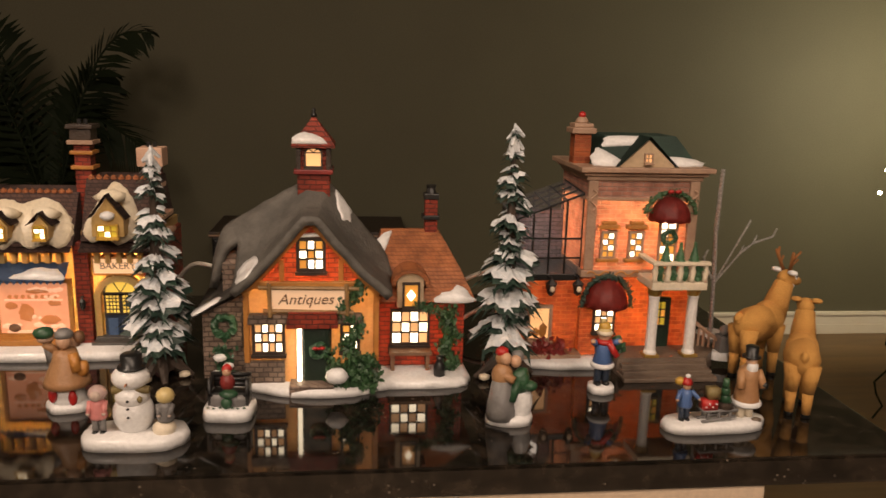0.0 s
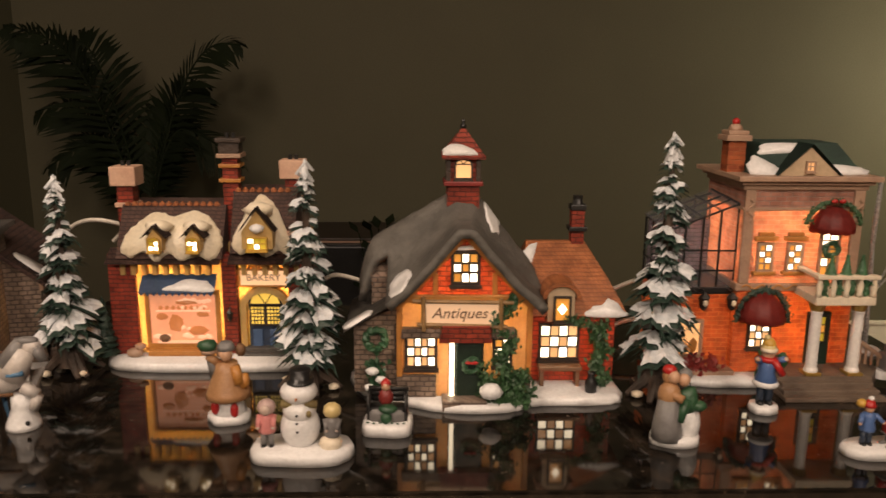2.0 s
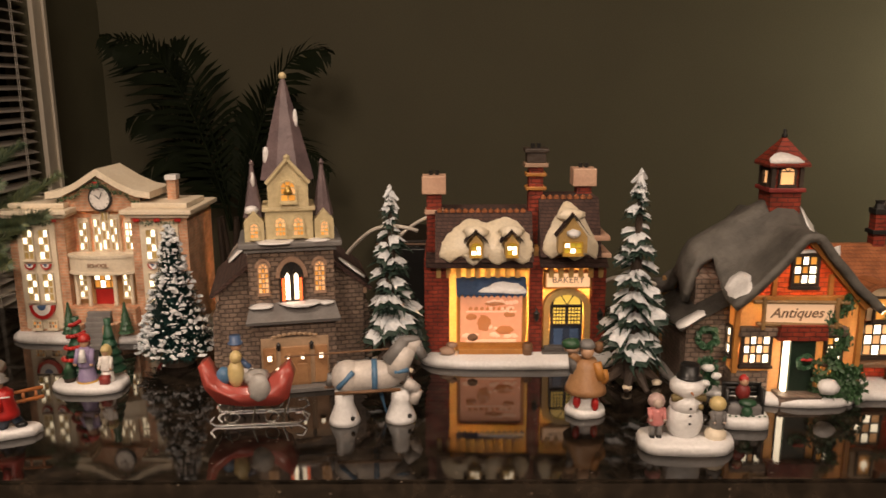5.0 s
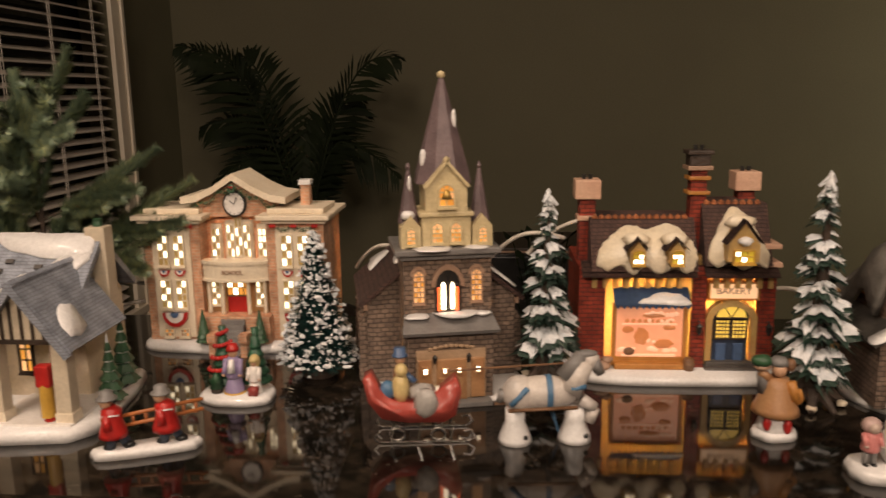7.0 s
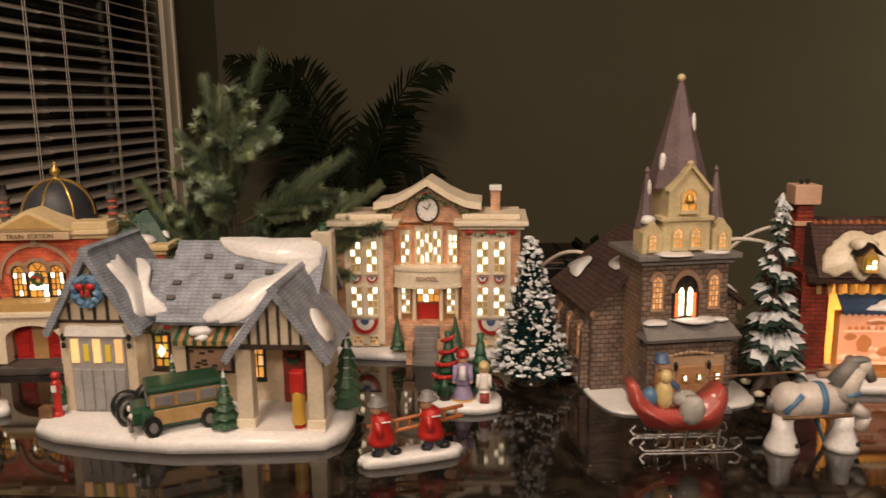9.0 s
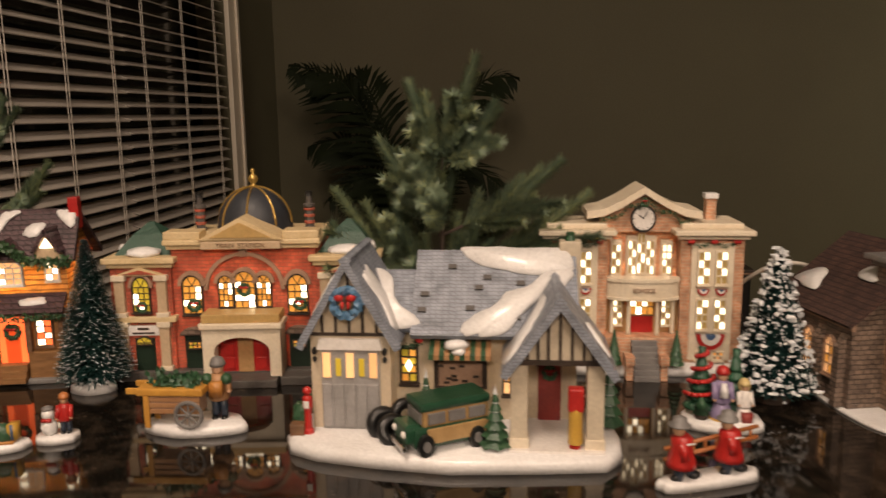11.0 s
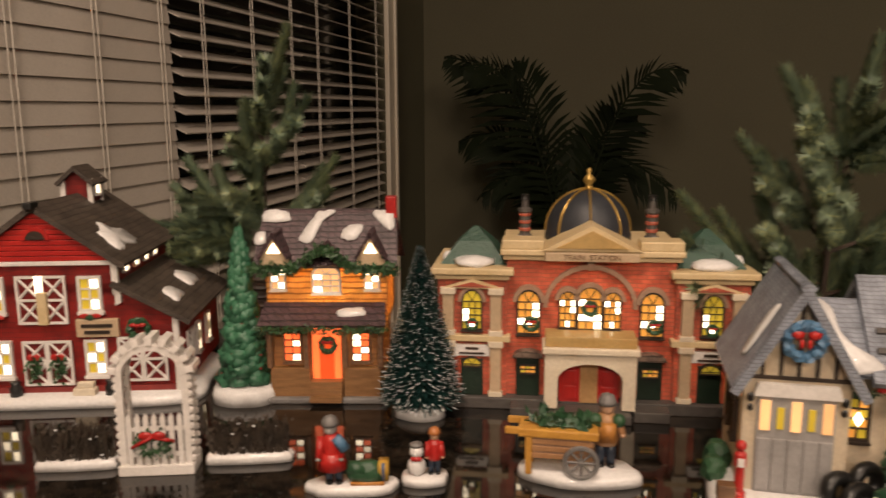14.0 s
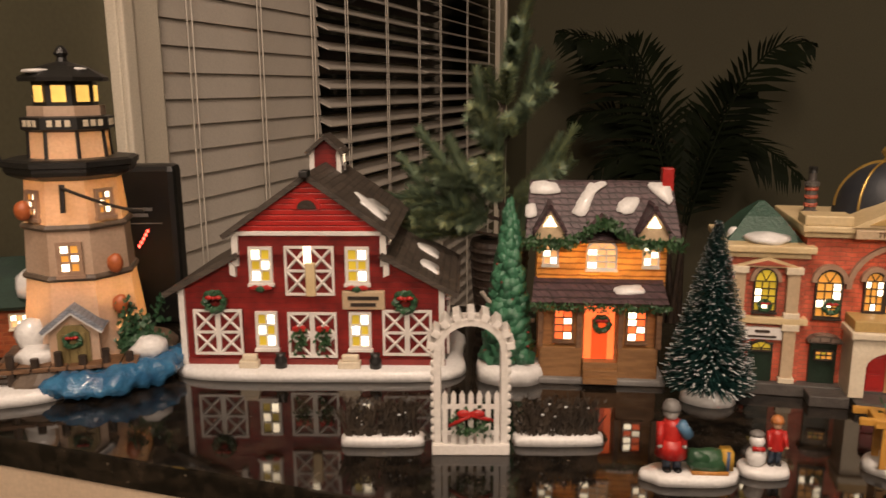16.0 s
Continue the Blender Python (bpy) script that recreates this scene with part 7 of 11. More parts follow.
    window(r, 0.0385, 0.042, 0.009, 0.026, 0.0215, 2, 3, DARKWOOD, WARM, AMBER, 0.0014)
    # middle bay: window, shop window, awning, garland
    window(r, -0.034, 0.049, 0.010, 0.024, 0.0215, 2, 4, DARKWOOD, AMBER, YELLOWLIT, 0.0018)
    part("diamond_pane", prism(B(), [(-0.034, 0.0445), (-0.0315, 0.049), (-0.034, 0.0535), (-0.0365, 0.049)], 0.0185, 0.0198), LIT, r)
    sw = part("shop_window", box(B(), -0.016, 0.022, 0.0195, 0.0225, 0.032, 0.061, 0.0006), DARKWOOD, r, "dark framed shop window with tool display")
    part("shop_pane", box(B(), -0.0125, 0.0185, 0.0185, 0.0200, 0.0345, 0.058), STONE_TRIM, sw)
    bm = B()
    for k in range(14):
        x, z = rnd.uniform(-0.011, 0.017), rnd.uniform(0.036, 0.056)
        box(bm, x - 0.002, x + 0.002, 0.0175, 0.0188, z - 0.0008, z + 0.0008)
    part("tool_display", bm, DARKWOOD, sw)
    bm = [B(), B()]
    for k in range(12):
        x0 = -0.018 + k * 0.0036
        pitched(bm[k % 2], (x0, 0.004, 0.062), (x0 + 0.0036, 0.004, 0.062), (x0 + 0.0036, 0.021, 0.072), (x0, 0.021, 0.072), 0.001)
        box(bm[k % 2], x0, x0 + 0.0036, 0.0034, 0.0044, 0.0585, 0.062)
    aw = part("awning", bm[0], GREENP, r, "green and tan striped awning")
    part("awning_stripe", bm[1], TAN, aw)
    snow_patch(r, [(0.001, 0.009, 0.068, 0.009, 0.004), (0.003, 0.006, 0.064, 0.005, 0.003)], 5)
    bm = B()
    leaves(bm, [(-0.044 + 0.0016 * k, 0.014, 0.069 - 0.004 * math.sin(k * math.pi / 12)) for k in range(13)], 0.0024, 9, 5)
    g = part("garland", bm, IVY, r)
    for x in (-0.045, -0.025):
        bm = B()
        ball(bm, (x, 0.012, 0.0705), (0.0032, 0.0016, 0.003), 1)
        part("bow", bm, RED, g)
    # forecourt
    wagon(r, -0.004, -0.021, 0.009, 30)
    for x, y, z, a in ((-0.049, -0.010, 0.0155, 80), (-0.040, -0.020, 0.0145, 60), (-0.034, -0.004, 0.020, 85)):
        tor = ring(B(), 0.0062, 0.0034)
        t = part("tyre", tor, BLACK, r, smooth=True)
        t.matrix_basis = pose(x, y, z + 0.002, a, 0, 30) @ Matrix.Diagonal((1.22, 1.22, 1.22, 1))
    for x, y, col in ((-0.101, -0.010, RED), (0.081, -0.026, RED)):
        bm = lathe(B(), [(0.0038, 0), (0.0038, 0.003), (0.0026, 0.004), (0.0026, 0.018), (0.0034, 0.019), (0.0034, 0.026), (0.002, 0.028)], (x, y, 0.0085), 12)
        pm = part("fuel_pump", bm, col, r, "red fuel pump")
        part("pump_globe", ball(B(), (x, y, 0.0395), 0.0032, 2), RED if x < 0 else LIGHTWOOD, pm, smooth=True)
        part("pump_dial", box(B(), x - 0.0018, x + 0.0018, y - 0.0038, y - 0.003, 0.028, 0.033), WHITEP, pm)
        if x > 0:
            part("pump_body", lathe(B(), [(0.0048, 0), (0.0045, 0.022), (0.0036, 0.026)], (x, y - 0.001, 0.014), 12), YELLOWP, pm)
            part("pump_head", box(B(), x - 0.005, x + 0.005, y - 0.005, y + 0.003, 0.036, 0.052, 0.0015), RED, pm)
    bm = box(B(), -0.113, -0.103, -0.016, -0.008, 0.008, 0.017, 0.001)
    part("crate", bm, WOODP, r)
    for x, y, s in ((-0.112, 0.012, 1.0), (-0.108, 0.03, 1.2)):
        bm = B()
        ball(bm, (x, y, 0.014), (0.007 * s, 0.007 * s, 0.009 * s), 2, 0.4, 3)
        part("bush", bm, GREENP, r)
    snowy_fir(r, -0.020, 0.004, 0.008, 0.040, 0.009, 1)
    snowy_fir(r, 0.029, -0.026, 0.008, 0.040, 0.010, 2)
    snowy_fir(r, 0.107, 0.012, 0.008, 0.050, 0.010, 3)
    snowy_fir(r, 0.101, 0.045, 0.008, 0.056, 0.011, 4)
    ch = part("chimney", box(B(), 0.074, 0.090, 0.056, 0.070, 0.06, 0.133, 0.001), GARAGEWALL, r)
    part("chimney_pot", lathe(B(), [(0.004, 0), (0.003, 0.004), (0.0035, 0.006)], (0.082, 0.063, 0.133), 10), GREENP, ch)
    for y, z in ((0.030, 0.07), (0.045, 0.08), (0.06, 0.076)):
        part("wall_bolt", ball(B(), (0.086, y, z), 0.0016, 1), IRON, r)
    bulb(-0.835, 0.565, 0.05, 0.05)
    bulb(-0.755, 0.58, 0.05, 0.05)


garage()


def station():
    r = thing("train_station_model", -0.966, 0.654, TOP, 6, "lit ceramic red brick train station with navy dome", "village house", "lit village houses")
    part("plinth", box(B(), -0.116, 0.116, -0.006, 0.09, 0, 0.009, 0.001), SLATE, r)
    for x in (-0.045, 0.045):
        part("step", box(B(), x - 0.013, x + 0.013, -0.022, -0.006, 0, 0.008, 0.001), SLATE, r)
    part("step", box(B(), -0.030, 0.030, -0.028, -0.006, 0, 0.007, 0.001), SLATE, r)
    part("centre_wall", box(B(), -0.062, 0.062, 0.004, 0.09, 0.008, 0.120), STATION_BRICK, r)
    for sx in (-1, 1):
        x0, x1 = (-0.114, -0.062) if sx < 0 else (0.062, 0.114)
        xc = (x0 + x1) / 2
        w = part("wing", box(B(), x0, x1, 0.0, 0.075, 0.008, 0.104), STATION_BRICK, r)
        bm = B()
        box(bm, x0 - 0.002, x1 + 0.002, -0.003, 0.078, 0.100, 0.104, 0.0008)
        box(bm, x0 - 0.005, x1 + 0.005, -0.006, 0.08, 0.104, 0.109, 0.001)
        part("cornice", bm, STATIONTRIM, w)
        part("stone_band", box(B(), x0 - 0.003, x1 + 0.003, -0.005, 0.076, 0.0525, 0.0575, 0.0008), STATIONTRIM, w)
        for x in (x0 + 0.008, x1 - 0.008):
            for z0, z1 in ((0.010, 0.052), (0.058, 0.093)):
                c = part("pilaster", box(B(), x - 0.0042, x + 0.0042, -0.004, 0.001, z0, z1, 0.0006), CREAM, w)
                part("capital", box(B(), x - 0.0058, x + 0.0058, -0.0055, 0.001, z1 - 0.004, z1 + 0.001, 0.0006), IVORY, c)
                part("foot", box(B(), x - 0.0054, x + 0.0054, -0.005, 0.001, z0 - 0.001, z0 + 0.003, 0.0006), IVORY, c)
        bm = prism(B(), [(xc - 0.022, 0.0935), (xc + 0.022, 0.0935), (xc, 0.101)], -0.004, 0.001)
        part("pediment", bm, STATIONTRIM, w)
        part("tympanum", prism(B(), [(xc - 0.015, 0.0945), (xc + 0.015, 0.0945), (xc, 0.0985)], -0.0046, -0.0035), STATION_BRICK, w)
        bm = B()
        lathe(bm, [(0.036, 0), (0.018, 0.016), (0.003, 0.026)], (xc, 0.036, 0.109), 4, math.pi / 4)
        part("roof", bm, STATIONGREEN, w, "dark green pyramid roof")
        snow_patch(r, [(xc, 0.010, 0.1115, 0.016, 0.005), (xc - 0.02 * sx * -1, 0.02, 0.112, 0.005, 0.006)], 3 + sx)
        window(r, xc, 0.0725, 0.0135, 0.021, -0.0008, 3, 4, DARKWOOD, LIT, YELLOWLIT, 0.0012, arch=0.0085, every=3)
        bm = arched_band(B(), xc, 0.083, 0.0078, 0.0105, -0.003, 0.001, 1.15)
        part("window_hood", bm, STONE_TRIM, w)
        wreath(r, xc, -0.003, 0.0655, 0.0036)
        part("sign_board", box(B(), xc - 0.0135, xc + 0.0135, -0.003, 0.001, 0.0405, 0.0495, 0.0006), WHITEP, w)
        bm = B()
        box(bm, xc - 0.005, xc + 0.005, -0.0036, -0.0028, 0.0458, 0.0476)
        box(bm, xc - 0.0095, xc + 0.0095, -0.0036, -0.0028, 0.0422, 0.0436)
        part("sign_bar", bm, DARKWOOD, w)
        part("door", box(B(), xc - 0.0085, xc + 0.0085, -0.0018, 0.0005, 0.009, 0.038, 0.0006), DOORGREEN, w, "dark green door with fanlight")
        window(r, xc, 0.0335, 0.013, 0.001, -0.002, 2, 1, DARKWOOD, YELLOWLIT, YELLOWLIT, 0.0011, arch=0.005, sill=False)
    bm = B()
    box(bm, -0.065, 0.065, 0.0, 0.093, 0.115, 0.119, 0.0008)
    box(bm, -0.067, 0.067, -0.003, 0.095, 0.119, 0.1235, 0.001)
    part("cornice", bm, STATIONTRIM, r)
    for x0, x1 in ((-0.066, -0.035), (0.035, 0.066)):
        part("parapet", box(B(), x0, x1, -0.002, 0.02, 0.1235, 0.1305, 0.001), STATIONTRIM, r)
    sg = part("station_sign", box(B(), -0.034, 0.034, -0.005, 0.0, 0.1155, 0.122, 0.0006), CREAM, r)
    words("sign_lettering", "TRAIN  STATION", 0.0054, (0, -0.0054, 0.1187), WOODP, sg, depth=0.0003)
    pd = part("pediment", prism(B(), [(-0.036, 0.1235), (0.036, 0.1235), (0.0, 0.1425)], -0.005, 0.03), STATIONTRIM, r)
    part("pediment_field", prism(B(), [(-0.026, 0.1255), (0.026, 0.1255), (0.0, 0.1385)], -0.0062, -0.0048), BUTTER, pd)
    # dome
    prof = [(0.034, 0.0), (0.034, 0.006)] + [(0.033 * math.cos(a), 0.008 + 0.033 * math.sin(a)) for a in [math.pi / 2 * k / 10 for k in range(10)]] + [(0.003, 0.041)]
    dm = part("dome", lathe(B(), prof, (0, 0.055, 0.122), 32), DOME, r, "navy dome with gold ribs", smooth=True)
    for k in range(8):
        a = 2 * math.pi * (k + 0.0) / 8 - math.pi / 2
        bm = B()
        pp = None
        for j in range(11):
            b = math.pi / 2 * j / 10.4
            q = (0.0335 * math.cos(b) * math.cos(a), 0.055 + 0.0335 * math.cos(b) * math.sin(a), 0.130 + 0.0335 * math.sin(b))
            if pp:
                tube(bm, pp, q, 0.0009, seg=6)
            pp = q
        part("dome_rib", bm, GOLD, dm)
    part("finial", lathe(B(), [(0.004, 0), (0.003, 0.003), (0.0022, 0.004), (0.005, 0.008), (0.0035, 0.011), (0.0012, 0.013), (0.0022, 0.0155), (0.0006, 0.018)], (0, 0.055, 0.162), 14), GOLD, dm, smooth=True)
    for sx in (-1, 1):
        bm = lathe(B(), [(0.006, 0), (0.0055, 0.002), (0.0042, 0.003), (0.0042, 0.020), (0.0055, 0.021), (0.0055, 0.0235), (0.003, 0.0245), (0.0028, 0.031)], (sx * 0.050, 0.055, 0.1235), 10)
        ch = part("chimney", bm, SLATE, r)
        for z in (0.129, 0.135, 0.141):
            part("chimney_band", lathe(B(), [(0.0046, 0), (0.005, 0.0008), (0.005, 0.0018), (0.0046, 0.0026)], (sx * 0.050, 0.055, z), 10), STATION_BRICK, ch)
        part("chimney_pot", lathe(B(), [(0.0034, 0), (0.003, 0.002), (0.0032, 0.0045)], (sx * 0.050, 0.055, 0.1540), 10), IRON, ch)
        snow_patch(r, [(sx * 0.052, 0.030, 0.126, 0.009, 0.003)], 8)
    # central windows and portico
    arc = part("great_arch", arched_band(B(), 0, 0.079, 0.0315, 0.035, 0.001, 0.006, 0.95), STONE_TRIM, r)
    part("keystone", box(B(), -0.003, 0.003, 0.0, 0.004, 0.108, 0.1145, 0.0006), STONE_TRIM, arc)
    for x, w_, h_, a_ in ((0.0, 0.0165, 0.023, 0.0085), (-0.0165, 0.011, 0.021, 0.006), (0.0165, 0.011, 0.021, 0.006)):
        window(r, x, 0.0745, w_, h_, 0.0035, 3, 4, DARKWOOD, LIT, AMBER, 0.0012, arch=a_, every=3)
        part("window_hood", arched_band(B(), x, 0.0745 + h_ / 2, w_ / 2 + 0.001, w_ / 2 + 0.004, 0.0, 0.005, a_ / (w_ / 2)), STONE_TRIM, r)
    wreath(r, 0, 0.0, 0.079, 0.0045)
    for x in (-0.0455, 0.0455):
        window(r, x, 0.0705, 0.0155, 0.024, 0.0035, 3, 4, DARKWOOD, LIT, AMBER, 0.0013, arch=0.0085, every=3)
        part("window_hood", arched_band(B(), x, 0.083, 0.0088, 0.0120, 0.0, 0.005, 1.1), STONE_TRIM, r)
        wreath(r, x + 0.002, 0.0, 0.066, 0.0044)
        part("door", box(B(), x - 0.009, x + 0.009, 0.0015, 0.0045, 0.009, 0.040, 0.0006), DOORGREEN, r)
        window(r, x, 0.0305, 0.0105, 0.0055, 0.001, 3, 2, DARKWOOD, YELLOWLIT, AMBER, 0.0011, sill=False)
        part("door_hood", arched_band(B(), x, 0.0405, 0.0005, 0.0115, -0.004, 0.004, 0.5), STONE_BRICK, r)
    bm = prism(B(), [(-0.033, 0.008), (-0.0235, 0.008), (-0.0235, 0.030)] + [(-0.0235 * math.cos(math.pi * k / 12), 0.030 + 0.0125 * math.sin(math.pi * k / 12)) for k in range(1, 12)] + [(0.0235, 0.030), (0.0235, 0.008), (0.033, 0.008), (0.033, 0.050), (-0.033, 0.050)], -0.020, -0.008)
    po = part("portico", bm, IVORY, r, "cream entrance portico with balcony")
    part("portico_side", box(B(), -0.033, -0.027, -0.010, 0.005, 0.008, 0.050), IVORY, po)
    part("portico_side", box(B(), 0.027, 0.033, -0.010, 0.005, 0.008, 0.050), IVORY, po)
    part("balcony", box(B(), -0.035, 0.035, -0.023, 0.005, 0.050, 0.055, 0.001), IVORY, po)
    part("balcony_parapet", box(B(), -0.033, 0.033, -0.020, 0.004, 0.055, 0.0625, 0.0008), BUTTER, po)
    for sx in (-1, 1):
        d = part("door", box(B(), min(sx * 0.0065, sx * 0.022), max(sx * 0.0065, sx * 0.022), -0.006, -0.003, 0.008, 0.0385, 0.0006), RED, r, "red arched door leaf")
        for k in range(2):
            part("door_panel", box(B(), sx * 0.014 - 0.0045, sx * 0.014 + 0.0045, -0.0072, -0.0055, 0.011 + k * 0.012, 0.021 + k * 0.0125, 0.0006), RED, d)
    part("door_pillar", box(B(), -0.0065, 0.0065, -0.0065, 0.003, 0.008, 0.0405), PEACH, r)
    c = r.matrix_world
    for x, z, pw in ((-0.085, 0.05, 0.07), (0.085, 0.05, 0.07), (0.0, 0.075, 0.16)):
        p = c @ Vector((x, 0.04, z))
        bulb(p.x, p.y, z, pw)


station()


def cabin():
    r = thing("log_cabin_model", -1.167, 0.636, TOP, 12, "lit ceramic log cabin with plum roof and green spiral tree", "village house", "lit village houses")
    snow_base(r, -0.066, 0.0, 0.026, 0.022, 0.012, 23, 0.1, 2.4)
    part("ground_slab", box(B(), -0.05, 0.048, -0.014, 0.06, 0, 0.005, 0.0015), GREYP, r)
    part("upper_wall", prism(B(), [(-0.047, 0.06), (0.047, 0.06), (0.047, 0.108), (0.018, 0.108), (0.0, 0.1215), (-0.018, 0.108), (-0.047, 0.108)], 0.002, 0.07), LOG, r, "honey log wall")
    part("lower_wall", box(B(), -0.045, 0.043, -0.004, 0.07, 0.004, 0.064), CABINWOOD, r)
    part("porch_front", box(B(), -0.044, -0.013, -0.010, -0.003, 0.004, 0.028, 0.0008), CABINWOOD, r)
    part("porch_front", box(B(), 0.013, 0.042, -0.010, -0.003, 0.004, 0.028, 0.0008), CABINWOOD, r)
    for k in range(3):
        part("step", box(B(), -0.0125, 0.0125, -0.014 - 0.003 * k, -0.004, 0.003, 0.018 - 0.005 * k, 0.0006), CABINWOOD, r)
    for x in (-0.044, -0.0155, 0.0145, 0.042):
        part("porch_post", box(B(), x - 0.002, x + 0.002, -0.011, -0.006, 0.028, 0.066, 0.0005), WOODP, r)
    part("porch_roof", pitched(B(), (-0.051, -0.018, 0.0645), (0.047, -0.018, 0.0645), (0.045, 0.003, 0.0785), (-0.049, 0.003, 0.0785), 0.003), PLUM_ROOF, r)
    roof_snow(r, [(-0.010, -0.003), (0.010, -0.002), (0.008, 0.005), (-0.008, 0.004)], (0.020, -0.008, 0.0715), (1, 0, 0), (0, 0.83, 0.55), 0.0015)
    bm = B()
    leaves(bm, [(-0.050 + 0.0024 * k, -0.020, 0.0625 - 0.0018 * math.sin(k * 1.1) ** 2) for k in range(41)], 0.003, 10, 9)
    g = part("garland", bm, IVY, r)
    bm = B()
    run = [(-0.055 + 0.002 * k, -0.0125, 0.107 + 0.0165 * max(0, 1 - abs(-0.055 + 0.002 * k) / 0.024)) for k in range(56)]
    leaves(bm, run, 0.0042, 14, 10)
    part("garland", bm, IVY, r)
    bm = B()
    for k in range(7):
        ball(bm, (-0.048 + k * 0.0155, -0.008, 0.1075 if abs(k - 3) > 0 else 0.122), 0.0013, 1)
    part("berry", bm, RED, g)
    # roof
    part("roof", pitched(B(), (-0.056, -0.004, 0.108), (0.056, -0.004, 0.108), (0.053, 0.030, 0.148), (-0.053, 0.030, 0.148), 0.004), PLUM_ROOF, r, "plum shingle roof with snow")
    part("roof", pitched(B(), (-0.056, 0.075, 0.104), (0.056, 0.075, 0.104), (0.053, 0.030, 0.148), (-0.053, 0.030, 0.148), 0.004), PLUM_ROOF, r)
    for sx in (-1, 1):
        bm = B()
        vs = [bm.verts.new((sx * 0.048, y, z)) for y, z in ((0.0, 0.104), (0.030, 0.146), (0.070, 0.104))]
        bm.faces.new(vs)
        bmesh.ops.solidify(bm, geom=bm.faces[:], thickness=0.002)
        part("gable_end", bm, LOG, r)
        part("cross_gable_roof", pitched(B(), (sx * 0.022, -0.009, 0.108), (0.0, -0.009, 0.126), (0.0, 0.012, 0.126), (sx * 0.022, 0.0, 0.108), 0.003), PLUM_ROOF, r)
    for x in (-0.0385, 0.0355):
        part("dormer", prism(B(), [(x - 0.0105, 0.109), (x + 0.0105, 0.109), (x + 0.0105, 0.117), (x, 0.133), (x - 0.0105, 0.117)], -0.007, 0.016), CREAM, r)
        for sx in (-1, 1):
            part("dormer_roof", pitched(B(), (x + sx * 0.0125, -0.010, 0.115), (x, -0.010, 0.135), (x, 0.020, 0.135), (x + sx * 0.0125, 0.014, 0.115), 0.0025), PLUM_ROOF, r)
        part("dormer_pane", prism(B(), [(x - 0.0048, 0.1185), (x + 0.0048, 0.1185), (x, 0.1265)], -0.0085, -0.0066), LIT, r)
    ux, uy = (1, 0, 0), (0, 0.65, 0.76)
    for pts, o in ((((-0.010, 0.038), (0.010, 0.038), (0.008, 0.047), (-0.009, 0.047)), -0.042), (((-0.008, 0.020), (0.002, 0.020), (0.010, 0.038), (0.018, 0.046), (0.006, 0.046), (-0.002, 0.034)), -0.014),
                   (((-0.007, 0.022), (0.004, 0.021), (0.010, 0.034), (-0.004, 0.032)), 0.018), (((-0.012, 0.046), (0.004, 0.048), (0.006, 0.034), (0.001, 0.030)), 0.046), (((-0.004, 0.016), (0.004, 0.018), (0.003, 0.028), (-0.004, 0.026)), -0.052)):
        roof_snow(r, pts, (o, -0.004, 0.1105), ux, uy, 0.0018)
    part("chimney", box(B(), 0.045, 0.0535, 0.024, 0.034, 0.13, 0.158, 0.0008), RED, r)
    # windows; the door and doorway glow by emission put into their materials
    window(r, -0.0375, 0.097, 0.0095, 0.0155, 0.0012, 2, 3, WHITEP, LIT, WARM, 0.0013)
    window(r, 0.0355, 0.097, 0.0095, 0.0155, 0.0012, 2, 3, WHITEP, LIT, WARM, 0.0013)
    window(r, 0.0, 0.0935, 0.020, 0.014, 0.0012, 3, 3, WHITEP, LIT, WARM, 0.0013, arch=0.006)
    for x in (-0.027, 0.0265):
        window(r, x, 0.044, 0.012, 0.022, -0.0048, 2, 4, WOODP, LIT, REDLIT, 0.0014)
    part("doorway", box(B(), -0.0115, 0.0105, -0.005, -0.0035, 0.018, 0.0585), REDLIT, r, "doorway glowing red orange")
    d = part("door", box(B(), -0.0060, 0.0055, -0.0062, -0.0045, 0.018, 0.050, 0.0005), DOORGLOW, r, "red door with an added glow of its own")
    wreath(r, 0.001, -0.008, 0.046, 0.0052)
    # spiral topiary
    bm = B()
    rnd = random.Random(6)
    for k in range(110):
        s = k / 110
        z = 0.014 + 0.118 * s
        rr = 0.0150 * (1 - s) ** 0.75 + 0.0015
        for q in range(2):
            a = s * 52 + q * math.pi + rnd.uniform(-0.7, 0.7)
            ball(bm, (-0.068 + rr * 0.72 * math.cos(a), 0.004 + rr * 0.72 * math.sin(a), z), (rr * 0.55 + 0.001, rr * 0.55 + 0.001, 0.0055 + 0.003 * rnd.random()), 1, 0.9, k)
    t = part("spiral_tree", bm, paint("jade_tree", (0.06, 0.20, 0.11), (0.03, 0.11, 0.06), 90, 0.4, 0.5), r, "jade green moulded spiral tree", smooth=True)
    bm = B()
    for k in range(22):
        s = rnd.random()
        a, rr = rnd.uniform(3.3, 6.1), 0.0165 * (1 - s) ** 0.75 + 0.002
        ball(bm, (-0.068 + rr * math.cos(a), 0.004 + rr * math.sin(a), 0.016 + 0.110 * s), 0.0012, 1)
    part("tree_bauble", bm, MAROON, t)
    c = r.matrix_world
    for x, z, pw in ((0.0, 0.085, 0.2), (0.0, 0.035, 0.10)):
        p = c @ Vector((x, 0.035, z))
        bulb(p.x, p.y, z, pw)


cabin()


